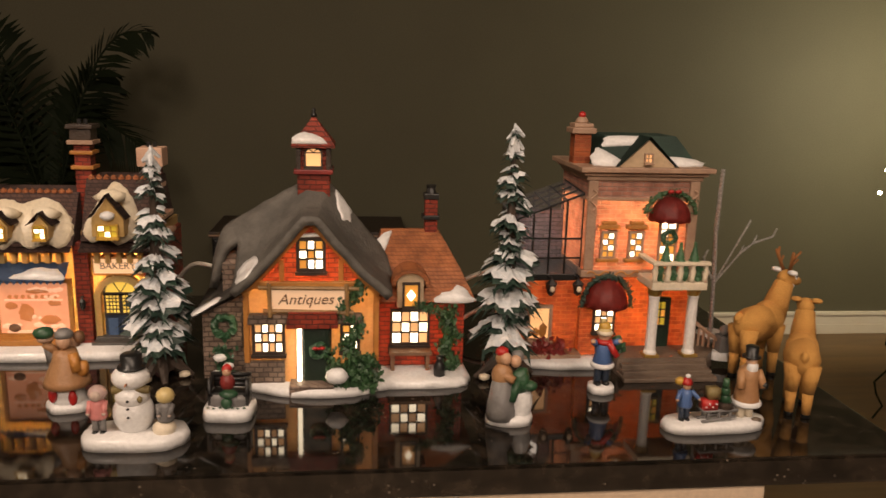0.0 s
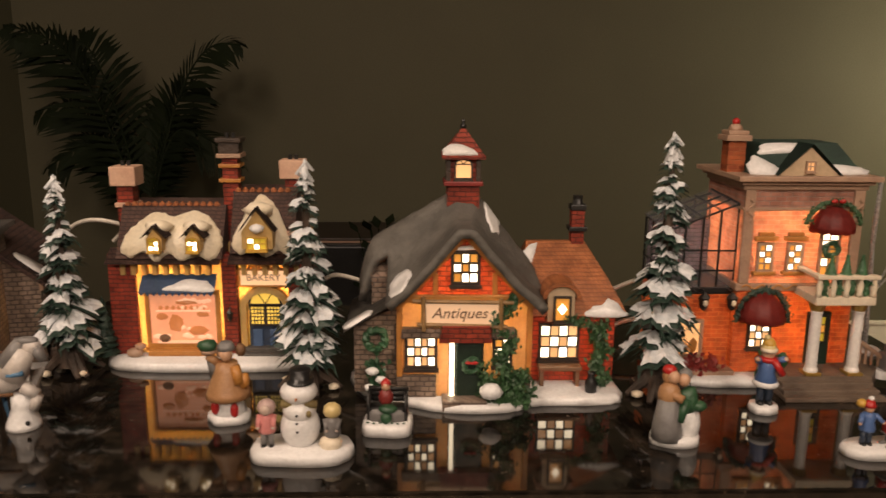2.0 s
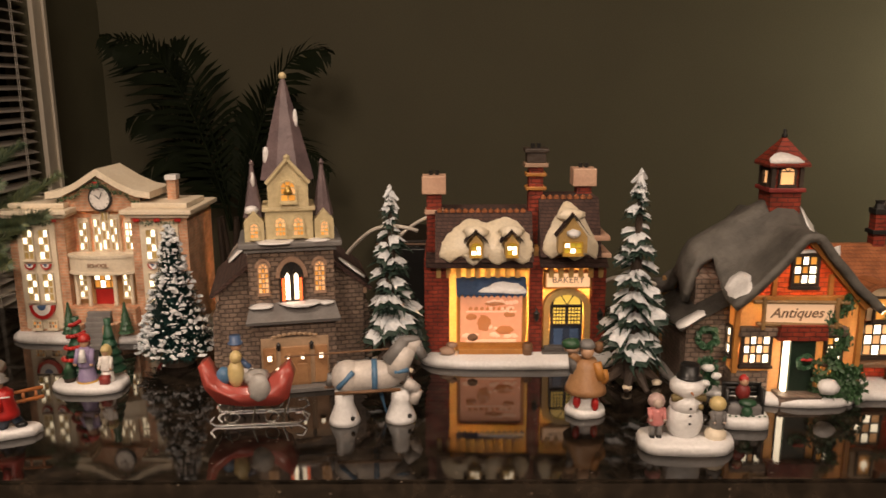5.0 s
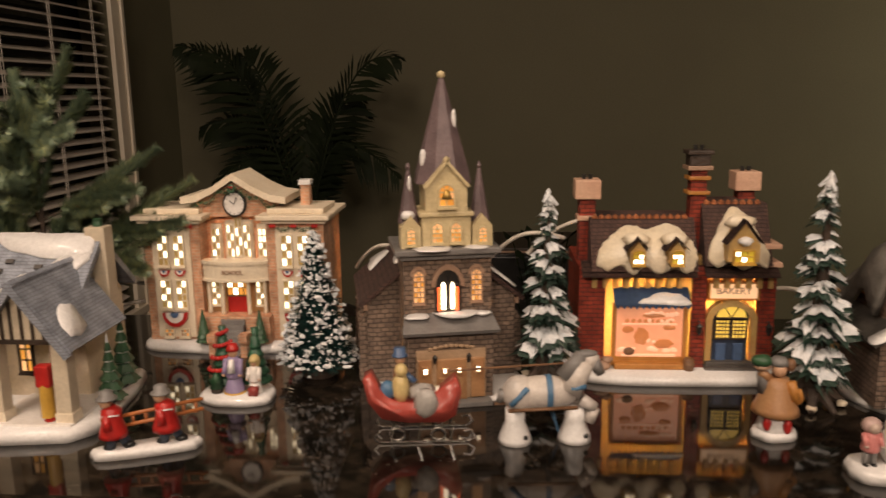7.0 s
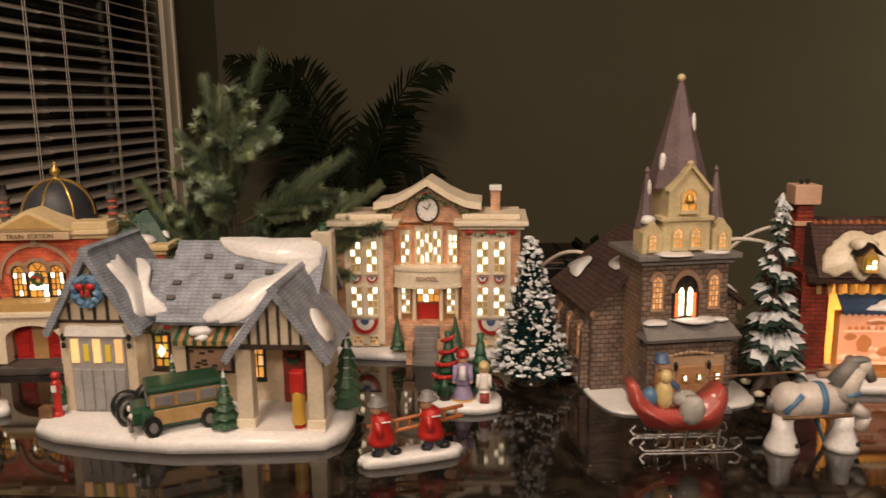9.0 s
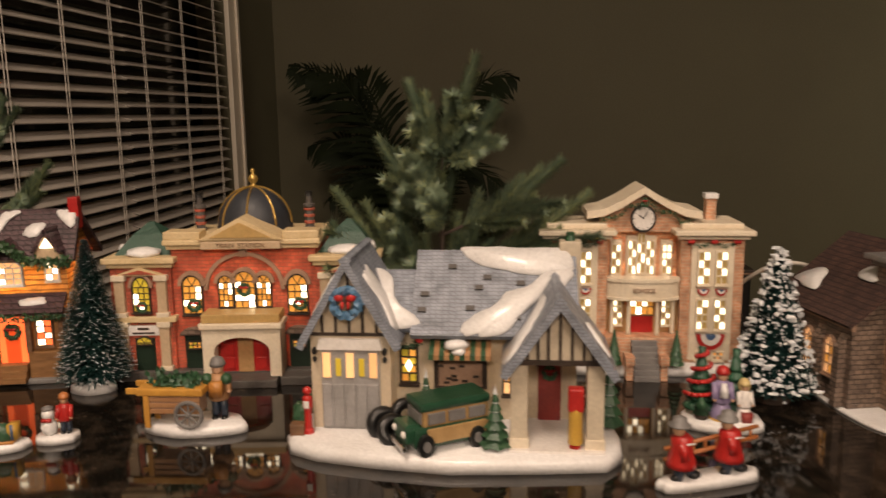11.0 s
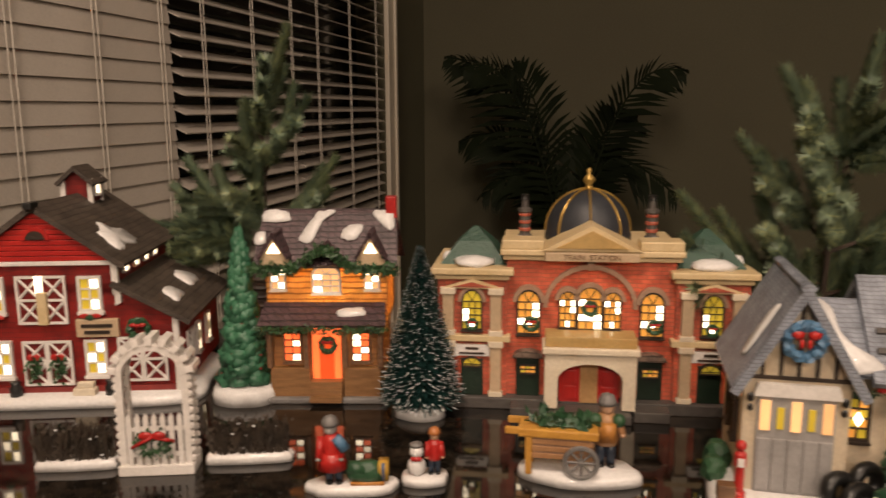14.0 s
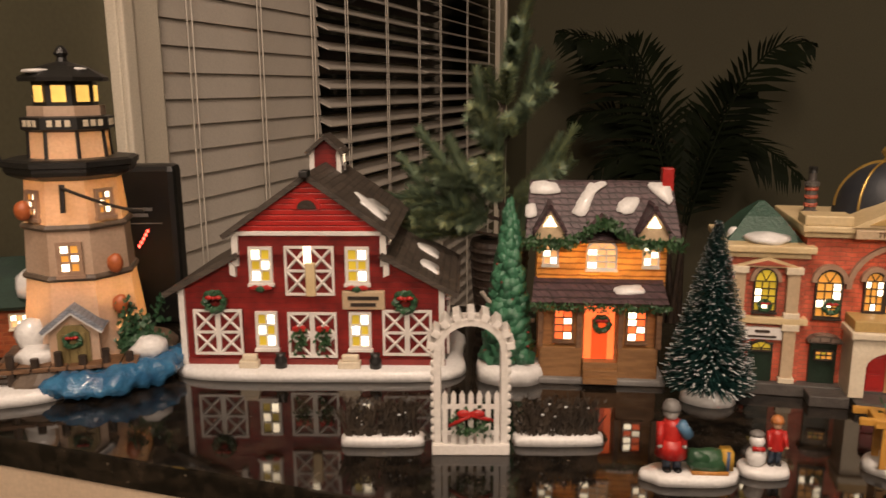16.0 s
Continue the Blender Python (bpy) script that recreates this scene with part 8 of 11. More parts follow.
def cross_door(parent, cx, z0, w, h, y, leaves_=2, turn=0):
    """White plank doors with crossed braces."""
    d = part("barn_door", box(B(), -w / 2, w / 2, -0.0012, 0.0005, 0, h, 0.0004), BARN_RED, parent, "white cross-braced barn door")
    d.matrix_basis = pose(cx, y, z0, 0, 0, turn)
    t = 0.0018
    for i in range(leaves_):
        xa, xb = -w / 2 + w * i / leaves_, -w / 2 + w * (i + 1) / leaves_
        for x in (xa, xb - t):
            part("stile", box(B(), x, x + t, -0.0028, -0.001, 0, h), WHITEP, d)
        for z in (0, h / 2 - t / 2, h - t):
            part("rail", box(B(), xa + t, xb - t, -0.0028, -0.001, z, z + t), WHITEP, d)
        for za, zb in ((t, h / 2 - t / 2), (h / 2 + t / 2, h - t)):
            for p, q in ((za, zb), (zb, za)):
                part("brace", tube(B(), (xa + t, -0.002, p), (xb - t, -0.002, q), 0.0011, seg=4), WHITEP, d)
    return d


def barn():
    r = thing("barn_model", -1.378, 0.582, TOP, 16, "lit ceramic red barn with white doors and brown shingle roof", "village house", "lit village houses")
    snow_base(r, 0.004, 0.045, 0.105, 0.062, 0.008, 31, 0.05, 6)
    D = 0.126
    part("lower_wall", prism(B(), [(-0.092, 0.007), (0.094, 0.007), (0.094, 0.069), (0.052, 0.092), (-0.052, 0.092), (-0.092, 0.069)], 0.0, D), BARN_RED, r)
    part("upper_wall", prism(B(), [(-0.053, 0.085), (0.053, 0.085), (0.053, 0.1095), (0.0, 0.147), (-0.053, 0.1095)], 0.0, D), BARN_RED, r)
    part("footing", box(B(), -0.093, 0.095, -0.002, 0.0, 0.007, 0.0125), MAROON, r)
    for sx in (-1, 1):
        part("upper_roof", pitched(B(), (sx * 0.061, -0.007, 0.1075), (0, -0.007, 0.1525), (0, D + 0.006, 0.1525), (sx * 0.061, D + 0.006, 0.1075), 0.004), BARN_ROOF, r, "dark brown shingle roof")
        part("lower_roof", pitched(B(), (sx * 0.105, -0.007, 0.0640), (sx * 0.051, -0.007, 0.0945), (sx * 0.051, D + 0.006, 0.0945), (sx * 0.105, D + 0.006, 0.0640), 0.004), BARN_ROOF, r)
        part("corner_board", box(B(), sx * 0.0925 - 0.002, sx * 0.0925 + 0.002, -0.003, 0.001, 0.008, 0.068), WHITEP, r)
        part("corner_board", box(B(), sx * 0.052 - 0.0022, sx * 0.052 + 0.0022, -0.003, 0.001, 0.084, 0.110), WHITEP, r)
        part("bracket", prism(B(), [(sx * 0.052, 0.084), (sx * 0.056, 0.088), (sx * 0.056, 0.078), (sx * 0.052, 0.076)], -0.005, 0.0), WHITEP, r)
        for k in range(4):
            window(r, sx * 0.0533, 0.1015, 0.009, 0.0055, 0.016 + k * 0.024, 1, 1, WHITEP, LIT, LIT, 0.0012, turn=90 * sx, sill=False)
        for y in (0.05, 0.082):
            window(r, sx * (0.0945 if sx > 0 else 0.0925), 0.036, 0.008, 0.022, y, 2, 3, WHITEP, LIT, YELLOWLIT, 0.0016, turn=90 * sx)
    cross_door(r, 0.0945, 0.012, 0.018, 0.038, 0.022, 1, 90)
    part("string_course", box(B(), -0.053, 0.053, -0.003, 0.0, 0.1065, 0.1098, 0.0006), WHITEP, r)
    # gable: horizontal boards and hoist
    for k in range(9):
        z = 0.110 + k * 0.0040
        hw = 0.051 * (1 - (z - 0.1085) / 0.0385)
        part("gable_board", box(B(), -hw, hw, -0.0022 - 0.0004 * (k % 2), 0.0, z, z + 0.0036, 0.0005), RED, r)
    part("hoist_opening", arched_band(B(), 0.0, 0.1265, 0.0002, 0.007, -0.0042, -0.001, 1), DARKWOOD, r)
    part("hoist_beam", box(B(), -0.003, 0.003, -0.013, 0.0, 0.1495, 0.1545, 0.0008), IRON, r)
    part("hoist_surround", arched_band(B(), 0.0, 0.126, 0.007, 0.0095, -0.0045, -0.001, 1), RED, r)
    for x in (-0.0345, 0.0335):
        window(r, x, 0.0845, 0.0125, 0.023, -0.0008, 2, 3, WHITEP, LIT, YELLOWLIT, 0.0022)
        bm = B()
        for s in (-1, 1):
            ball(bm, (x + s * 0.004, -0.004, 0.068), (0.0045, 0.0016, 0.0024), 1, 0.3, 3)
        b = part("bow", bm, RED, r)
        part("holly", ball(B(), (x, -0.0045, 0.067), (0.004, 0.0016, 0.0024), 1, 0.4, 5), GREENP, b)
    for x in (-0.0325, 0.0345):
        window(r, x, 0.035, 0.0115, 0.024, -0.0008, 2, 3, WHITEP, LIT, YELLOWLIT, 0.0022)
    # hay loft door ajar over a lit gap
    cross_door(r, 0.0, 0.062, 0.035, 0.037, -0.001, 2)
    part("lit_gap", box(B(), -0.0035, 0.0015, -0.0045, -0.003, 0.086, 0.099), LIT, r, "lit gap above the hay bale")
    part("hay_bale", box(B(), -0.0025, 0.0045, -0.007, -0.0025, 0.062, 0.087, 0.001), STATIONTRIM, r)
    dd = cross_door(r, 0.0005, 0.014, 0.035, 0.035, -0.001, 2)
    for x in (-0.0085, 0.0085):
        bm = B()
        leaves(bm, [(x, -0.005, 0.022 + 0.003 * k) for k in range(5)], 0.0042, 14, 4)
        sw = part("door_swag", bm, IVY, r)
        bm = B()
        ball(bm, (x - 0.0025, -0.006, 0.037), (0.003, 0.0014, 0.003), 1)
        ball(bm, (x + 0.0025, -0.006, 0.037), (0.003, 0.0014, 0.003), 1)
        part("bow", bm, RED, sw)
    for x in (-0.067, 0.0680):
        cross_door(r, x, 0.016, 0.035, 0.035, -0.001, 2)
        wreath(r, x - 0.001, -0.005, 0.0575, 0.0065)
    sg = part("barn_sign", box(B(), 0.0225, 0.0525, -0.0045, 0.0, 0.0515, 0.0655, 0.0008), CREAM, r, "tan wooden sign with unreadable lettering")
    bm = B()
    for z, a in ((0.0605, 0.011), (0.0555, 0.009)):
        box(bm, 0.0375 - a, 0.0375 + a, -0.0052, -0.0042, z - 0.0013, z + 0.0013)
    part("sign_bar", bm, DARKWOOD, sg)
    # things along the foot of the wall
    for x, w, col in ((-0.0445, 0.014, IVORY), (0.027, 0.016, IVORY)):
        bm = box(B(), x - w / 2, x + w / 2, -0.012, -0.004, 0.008, 0.0135, 0.001)
        box(bm, x - w / 3, x + w / 2.4, -0.0105, -0.005, 0.0135, 0.018, 0.001)
        part("feed_sack", bm, col, r)
    for x in (-0.022, 0.0455):
        part("milk_can", lathe(B(), [(0.0042, 0), (0.0045, 0.006), (0.003, 0.0085), (0.0036, 0.011)], (x, -0.008, 0.008), 14), IRON, r, smooth=True)
    # cupola
    cu = part("cupola", box(B(), -0.0105, 0.0105, 0.080, 0.101, 0.134, 0.163), BARN_RED, r)
    part("cupola_gable", prism(B(), [(-0.0105, 0.163), (0.0105, 0.163), (0, 0.172)], 0.080, 0.101), BARN_RED, cu)
    for sx in (-1, 1):
        for y in (0.0795, 0.1015):
            part("corner_board", box(B(), sx * 0.0105 - 0.0018, sx * 0.0105 + 0.0018, y - 0.0018, y + 0.0018, 0.136, 0.164), WHITEP, cu)
        part("cupola_roof", pitched(B(), (sx * 0.0155, 0.074, 0.1605), (0, 0.074, 0.1750), (0, 0.107, 0.1750), (sx * 0.0155, 0.107, 0.1605), 0.003), BARN_ROOF, cu)
        window(r, sx * 0.0108, 0.156, 0.009, 0.010, 0.0905, 1, 1, WHITEP, LIT, LIT, 0.001, turn=90 * sx)
    roof_snow(r, [(-0.014, -0.006), (0.004, -0.003), (0.024, -0.006), (0.030, 0.010), (0.016, 0.014), (0.012, 0.024), (-0.002, 0.016), (-0.012, 0.014)], (0.047, 0.030, 0.1184), (0, 1, 0), (-0.805, 0, 0.594), 0.002)
    roof_snow(r, [(-0.010, -0.004), (0.012, -0.003), (0.010, 0.010), (-0.006, 0.010)], (0.086, 0.030, 0.0752), (0, 1, 0), (-0.871, 0, 0.492), 0.002)
    roof_snow(r, [(-0.012, -0.004), (0.014, -0.003), (0.012, 0.012), (-0.006, 0.014)], (0.084, 0.082, 0.0763), (0, 1, 0), (-0.871, 0, 0.492), 0.002)
    c = r.matrix_world.copy()
    r.scale = (1.075, 1.0, 1.03)
    for x, z, pw in ((0.0, 0.08, 0.12), (-0.05, 0.035, 0.05), (0.055, 0.035, 0.05), (0.0, 0.115, 0.06)):
        p = c @ Vector((x, 0.05, z))
        bulb(p.x, p.y, z, pw)


barn()


def lighthouse():
    r = thing("lighthouse_model", -1.556, 0.545, TOP, 31, "lit ceramic peach lighthouse with black lantern room and blue sea", "village house", "lit village houses")
    n = 8
    a0 = math.pi / 8
    part("rock_base", slab(B(), outline(0.0, 0.0, 0.072, 0.062, 40, 0.3, 41), 0, 0.020, 0.12), STEPSTONE, r, smooth=False)
    part("snow_base", slab(B(), outline(-0.05, -0.048, 0.055, 0.03, 40, 0.25, 43), 0, 0.010, 0.15), SNOW, r, smooth=True)
    bm = B()
    rows = []
    for k in range(61):
        a = -2.1 + 2.1 * k / 60
        end = max(0.25, math.sin(math.pi * k / 60) ** 0.35)
        row = []
        for q in range(14):
            u = 2 * math.pi * q / 14
            d = Vector((math.cos(u), math.sin(u)))
            lump = 1 + 0.5 * noise.noise(Vector((a * 7, d.x * 1.5, d.y * 1.5))) + 0.22 * noise.noise(Vector((a * 19, d.x * 3, d.y * 3)))
            rr = 0.062 + 0.0145 * d.x * lump * end
            row.append(bm.verts.new((0.008 + rr * math.cos(a), -0.006 + rr * math.sin(a), max(0.0005, 0.009 + 0.004 * k / 60 + 0.0115 * d.y * lump * end))))
        rows.append(row)
    for p, q in zip(rows, rows[1:]):
        for i in range(14):
            bm.faces.new((p[i], p[(i + 1) % 14], q[(i + 1) % 14], q[i]))
    bm.faces.new(rows[0])
    bm.faces.new(rows[-1][::-1])
    bmesh.ops.recalc_face_normals(bm, faces=bm.faces)
    part("sea_water", bm, WATER, r, "glossy blue moulded waves", smooth=True)
    prof = [(0.047, 0.016), (0.043, 0.055), (0.0395, 0.085), (0.0375, 0.124), (0.034, 0.165)]
    part("tower_wall", lathe(B(), prof, (0, 0, 0), n, a0), PEACH_L, r, "peach octagonal tower")
    for z, rr in ((0.083, 0.0415), (0.122, 0.0395)):
        part("stone_band", lathe(B(), [(rr, 0), (rr + 0.001, 0.002), (rr, 0.0045)], (0, 0, z), n, a0), STEPSTONE, r)
    g = part("gallery", lathe(B(), [(0.036, 0.160), (0.045, 0.164), (0.047, 0.167), (0.047, 0.171), (0.030, 0.172)], (0, 0, 0), n, a0), IRON, r, "black gallery deck")
    part("gallery_rim", lathe(B(), [(0.0455, 0.169), (0.049, 0.1705), (0.049, 0.1745), (0.0455, 0.176)], (0, 0, 0), n, a0), IRON, g)
    part("upper_tower", lathe(B(), [(0.029, 0.171), (0.027, 0.2155)], (0, 0, 0), n, a0), PEACH_L, r)
    bm = B()
    for k in range(n):
        a = a0 + 2 * math.pi * k / n
        tube(bm, (0.029 * math.cos(a), 0.029 * math.sin(a), 0.172), (0.027 * math.cos(a), 0.027 * math.sin(a), 0.207), 0.0015, seg=6)
    part("corner_rib", bm, IRON, r)
    ug = part("upper_gallery", lathe(B(), [(0.028, 0.196), (0.0325, 0.198), (0.0325, 0.207), (0.028, 0.208)], (0, 0, 0), n, a0), IRON, r)
    for k in range(n):
        a = 2 * math.pi * (k + 0.5) / n + a0
        # plain ivory rectangles round the black gallery, no emission
        for dx in (-0.006, 0.0, 0.006):
            pl = part("gallery_ivory_block", box(B(), -0.0018, 0.0018, -0.0008, 0.0008, 0.2003, 0.2052), IVORY, ug)
            rr = 0.0325 * math.cos(math.pi / n)
            pl.matrix_basis = pose(rr * math.cos(a) - dx * math.sin(a), rr * math.sin(a) + dx * math.cos(a), 0, 0, 0, math.degrees(a) + 90)
    part("lamp_room", lathe(B(), [(0.0225, 0.213), (0.0225, 0.235)], (0, 0, 0), n, a0), IRON, r)
    for k in range(n):
        a = 2 * math.pi * (k + 0.5) / n + a0
        rr = 0.0225 * math.cos(math.pi / n)
        h = part("lamp_pane", box(B(), -0.0048, 0.0048, -0.001, 0.001, 0.2185, 0.2310), YELLOWLAMP, r)
        h.matrix_basis = pose(rr * math.cos(a), rr * math.sin(a), 0, 0, 0, math.degrees(a) + 90)
    part("lamp_roof", lathe(B(), [(0.031, 0.234), (0.0315, 0.237), (0.018, 0.245), (0.004, 0.249), (0.0035, 0.252), (0.0055, 0.255), (0.0035, 0.259), (0.001, 0.261)], (0, 0, 0), n, a0), IRON, r)
    snow_patch(r, [(-0.014, -0.016, 0.2415, 0.011, 0.002), (0.013, -0.012, 0.243, 0.006, 0.0015)], 5)
    # windows on the faces
    for k, z, w, h in ((-2, 0.101, 0.012, 0.020), (-1, 0.142, 0.009, 0.016), (-3, 0.142, 0.009, 0.016) ):
        a = 2 * math.pi * k / n
        rr = (0.0395 if z < 0.12 else 0.036) * math.cos(math.pi / n) + 0.0006
        window(r, rr * math.cos(a), z, w, h, rr * math.sin(a), 2, 3, STONE_TRIM, LIT, AMBER, 0.0028, turn=math.degrees(a) + 90)
    # porch
    a = -math.pi / 2
    part("porch", prism(B(), [(-0.017, 0.016), (0.017, 0.016), (0.017, 0.052), (0.0, 0.064), (-0.017, 0.052)], -0.050, -0.02), PEACH_L, r)
    for sx in (-1, 1):
        part("porch_roof", pitched(B(), (sx * 0.022, -0.055, 0.049), (0, -0.055, 0.067), (0, -0.02, 0.067), (sx * 0.022, -0.02, 0.049), 0.003), BLUE_SHINGLE, r)
        part("roof_snow", pitched(B(), (sx * 0.0215, -0.0545, 0.0475), (0, -0.0545, 0.065), (0, -0.052, 0.065), (sx * 0.0215, -0.052, 0.0475), 0.003), SNOW, r)
    d = part("door", prism(B(), [(-0.011, 0.017), (0.011, 0.017), (0.011, 0.046), (0.006, 0.052), (-0.006, 0.052), (-0.011, 0.046)], -0.0525, -0.049), GREENISH, r, "weathered olive wooden door")
    for x in (-0.006, 0, 0.006):
        part("door_plank", box(B(), x - 0.0026, x + 0.0026, -0.0535, -0.052, 0.018, 0.046, 0.0004), GREENISH, d)
    wreath(r, 0.0, -0.055, 0.041, 0.005)
    # lobster buoys, ivy, rope boom
    for x, z in ((0.030, 0.095), (0.031, 0.062), (-0.030, 0.138)):
        bm = ball(B(), (x, -0.034 if x > 0 else -0.030, z), (0.006, 0.004, 0.008), 2, 0.1)
        part("buoy", bm, ORANGEP, r, smooth=True)
    bm = B()
    rnd = random.Random(12)
    leaves(bm, [(0.030 + 0.03 * rnd.random(), -0.036 + 0.01 * rnd.random(), 0.022 + 0.04 * rnd.random() ** 1.5) for _ in range(30)], 0.006, 14, 8)
    leaves(bm, [(0.034, -0.034, 0.03 + 0.004 * k) for k in range(9)], 0.005, 12, 9)
    part("ivy_bush", bm, GREENP, r)
    snow_patch(r, [(0.050, -0.038, 0.026, 0.014, 0.010), (-0.034, -0.030, 0.040, 0.012, 0.014), (-0.028, -0.040, 0.026, 0.016, 0.010)], 6)
    bm = B()
    for k in range(7):
        x = -0.058 + 0.016 * k
        tube(bm, (x, -0.058, 0.004), (x, -0.058, 0.030 + 0.004 * (k % 2)), 0.003, seg=7)
    tube(bm, (-0.062, -0.058, 0.022), (0.044, -0.058, 0.020), 0.0022, seg=7)
    tube(bm, (-0.062, -0.058, 0.015), (0.044, -0.058, 0.013), 0.0022, seg=7)
    part("jetty", bm, DARKWOOD, r, "dark timber jetty")
    bm = B()
    for k in range(9):
        x = -0.058 + 0.012 * k
        box(bm, x - 0.0055, x + 0.0055, -0.062, -0.040, 0.020, 0.023, 0.0006)
    part("jetty_plank", bm, WOODP, r)
    bm = tube(B(), (-0.046, -0.012, 0.173), (-0.050, -0.016, 0.190), 0.002)
    tube(bm, (-0.050, -0.016, 0.190), (-0.068, -0.026, 0.194), 0.0018)
    part("davit", bm, IRON, r)
    bm = tube(B(), (0.0, -0.040, 0.158), (0.0, -0.043, 0.137), 0.002)
    prev = None
    for k in range(22):
        s = k / 21
        p = (0.0 + 0.055 * s, -0.043 - 0.004 * s, 0.156 - 0.020 * math.sin(s * 1.3))
        if prev:
            tube(bm, prev, p, 0.0013, seg=5)
        prev = p
    part("hanging_chain", bm, IRON, r)
    # keeper's cottage
    part("cottage_wall", box(B(), -0.12, -0.030, 0.01, 0.08, 0.01, 0.056), ORANGE_BRICK, r)
    part("cottage_roof", pitched(B(), (-0.13, 0.0, 0.055), (-0.025, 0.0, 0.055), (-0.025, 0.045, 0.088), (-0.13, 0.045, 0.088), 0.004), ROOFGREEN, r)
    snow_patch(r, [(-0.040, 0.010, 0.070, 0.014, 0.014)], 15)
    window(r, -0.052, 0.041, 0.012, 0.010, 0.0095, 3, 2, IVORY, LIT, WARM, 0.0014)
    r.scale = (1, 1, 0.955)
    p = r.matrix_world @ Vector((0, 0, 0.06))
    bulb(p.x, p.y, 0.05, 0.12)
    bulb(p.x, p.y, 0.13, 0.07)
    bulb(p.x, p.y, 0.172, 0.035)


PEACH_L = paint("peach_tower", (0.72, 0.52, 0.38), (0.62, 0.42, 0.29), 30, 0.4, 0.2, trans=0.25)
GREENISH = paint("olive_wood", (0.26, 0.20, 0.08), (0.18, 0.13, 0.05), 70, 0.5, 0.4, stretch=(4, 1, 0.5))
ORANGEP = paint("orange_buoy", (0.50, 0.13, 0.04), None, 50, 0.4, 0.1)
YELLOWLAMP = glow("lamp_room_glow", (1.0, 0.55, 0.12), 0.55, 0.5)
lighthouse()


# ---------------------------------------------------------------- trees on the counter
def frosted_fir(x, y, h, rad, seed, yaw=0):
    """A resin fir: tiers of drooping fan-shaped boughs, snow on top, green below."""
    r = thing("snowy_fir_tree", x, y, TOP, yaw, "dark green resin fir with heavy frosted snow on its boughs", "model tree", "snowy fir trees")
    rnd = random.Random(seed)
    bm = B()
    tube(bm, (0, 0, 0.006), (0, 0, h * 0.16), 0.0115, 0.008, 10)
    tube(bm, (0, 0, h * 0.16), (0, 0, h * 0.97), 0.008, 0.001, 8)
    for k in range(7):
        a = 2 * math.pi * k / 7 + rnd.random()
        tube(bm, (0.006 * math.cos(a), 0.006 * math.sin(a), 0.014), (0.024 * math.cos(a), 0.024 * math.sin(a), 0.001), 0.0055, 0.002, 7)
    part("trunk", bm, BARK, r, "gnarled brown trunk with spreading roots")
    bm = B()
    for k in range(4):
        a = 2 * math.pi * k / 4 + 0.5
        ball(bm, (0.020 * math.cos(a), 0.020 * math.sin(a), 0.0035), (0.005, 0.0045, 0.003), 1, 0.3, k)
    part("root_snow", bm, IVORY, r, smooth=True)
    green, snow = B(), B()
    tiers = 11
    for t in range(tiers):
        s = t / (tiers - 1)
        z = h * (0.20 + 0.72 * s)
        R = rad * (1 - s) ** 0.78 * rnd.uniform(0.92, 1.08) + rad * 0.22
        n = max(4, int(7 - 3 * s))
        for i in range(n):
            a = 2 * math.pi * (i + rnd.uniform(-0.25, 0.25)) / n + t * 0.9
            L = R * rnd.uniform(0.55, 1.22)
            droop = L * rnd.uniform(0.18, 0.46)
            wid = L * rnd.uniform(0.30, 0.46) + 0.002
            zz = z + rnd.uniform(-0.007, 0.007)
            ca, sa = math.cos(a), math.sin(a)
            m = 6
            for b, dz, sc in ((green, 0.0, 1.0), (snow, 0.0028, 0.93)):
                rows = []
                for j in range(5):
                    u = j / 4
                    row = []
                    for q in range(m + 1):
                        v = q / m * 2 - 1
                        w = wid * sc * (0.22 + 0.95 * u ** 0.8)
                        ln = L * sc * u * (1 - 0.20 * v * v)
                        if j == 4:
                            ln -= L * 0.20 * (q % 2) * rnd.uniform(0.4, 1.3)
                        hz = zz + dz * (0.4 + u) + h * 0.018 - droop * u ** 1.5 - abs(v) * w * 0.45 + (0.0008 if q % 2 else -0.0003)
                        row.append(b.verts.new((ca * ln - sa * w * v, sa * ln + ca * w * v, hz)))
                    rows.append(row)
                for p, qv in zip(rows, rows[1:]):
                    for c in range(m):
                        b.faces.new((p[c], p[c + 1], qv[c + 1], qv[c]))
            # green finger tips that hang below the snow
            for q in range(5):
                v = (q - 2) / 2
                w = wid * 1.05
                p0 = Vector((ca * L * 0.62 - sa * w * v, sa * L * 0.62 + ca * w * v, zz - droop * 0.55 - abs(v) * w * 0.4))
                p1 = Vector((ca * L * 1.04 - sa * w * v * 1.15, sa * L * 1.04 + ca * w * v * 1.15, zz - droop * 1.12 - abs(v) * w * 0.5))
                side = Vector((-sa, ca, 0)) * wid * 0.13
                green.faces.new([green.verts.new(x_) for x_ in (p0 - side, p0 + side, p1)])
    for k in range(7):
        a = k * 2.1
        tube(snow, (0, 0, h * (0.99 - 0.012 * k)), (0.007 * math.cos(a), 0.007 * math.sin(a), h * (0.955 - 0.016 * k)), 0.0022, 0.0012, 5)
    tube(snow, (0, 0, h * 0.90), (0, 0, h * 1.005), 0.0050, 0.0006, 7)
    tube(green, (0, 0, h * 0.2), (0, 0, h * 0.95), rad * 0.2, 0.0015, 9)
    g = part("bough_layer", green, TREEGREEN, r, "dark green needles")
    g["kind"] = "stuff"
    s_ = part("snow_cover", snow, TREESNOW, r, "frosted white snow on the boughs")
    s_["kind"] = "stuff"
    return r


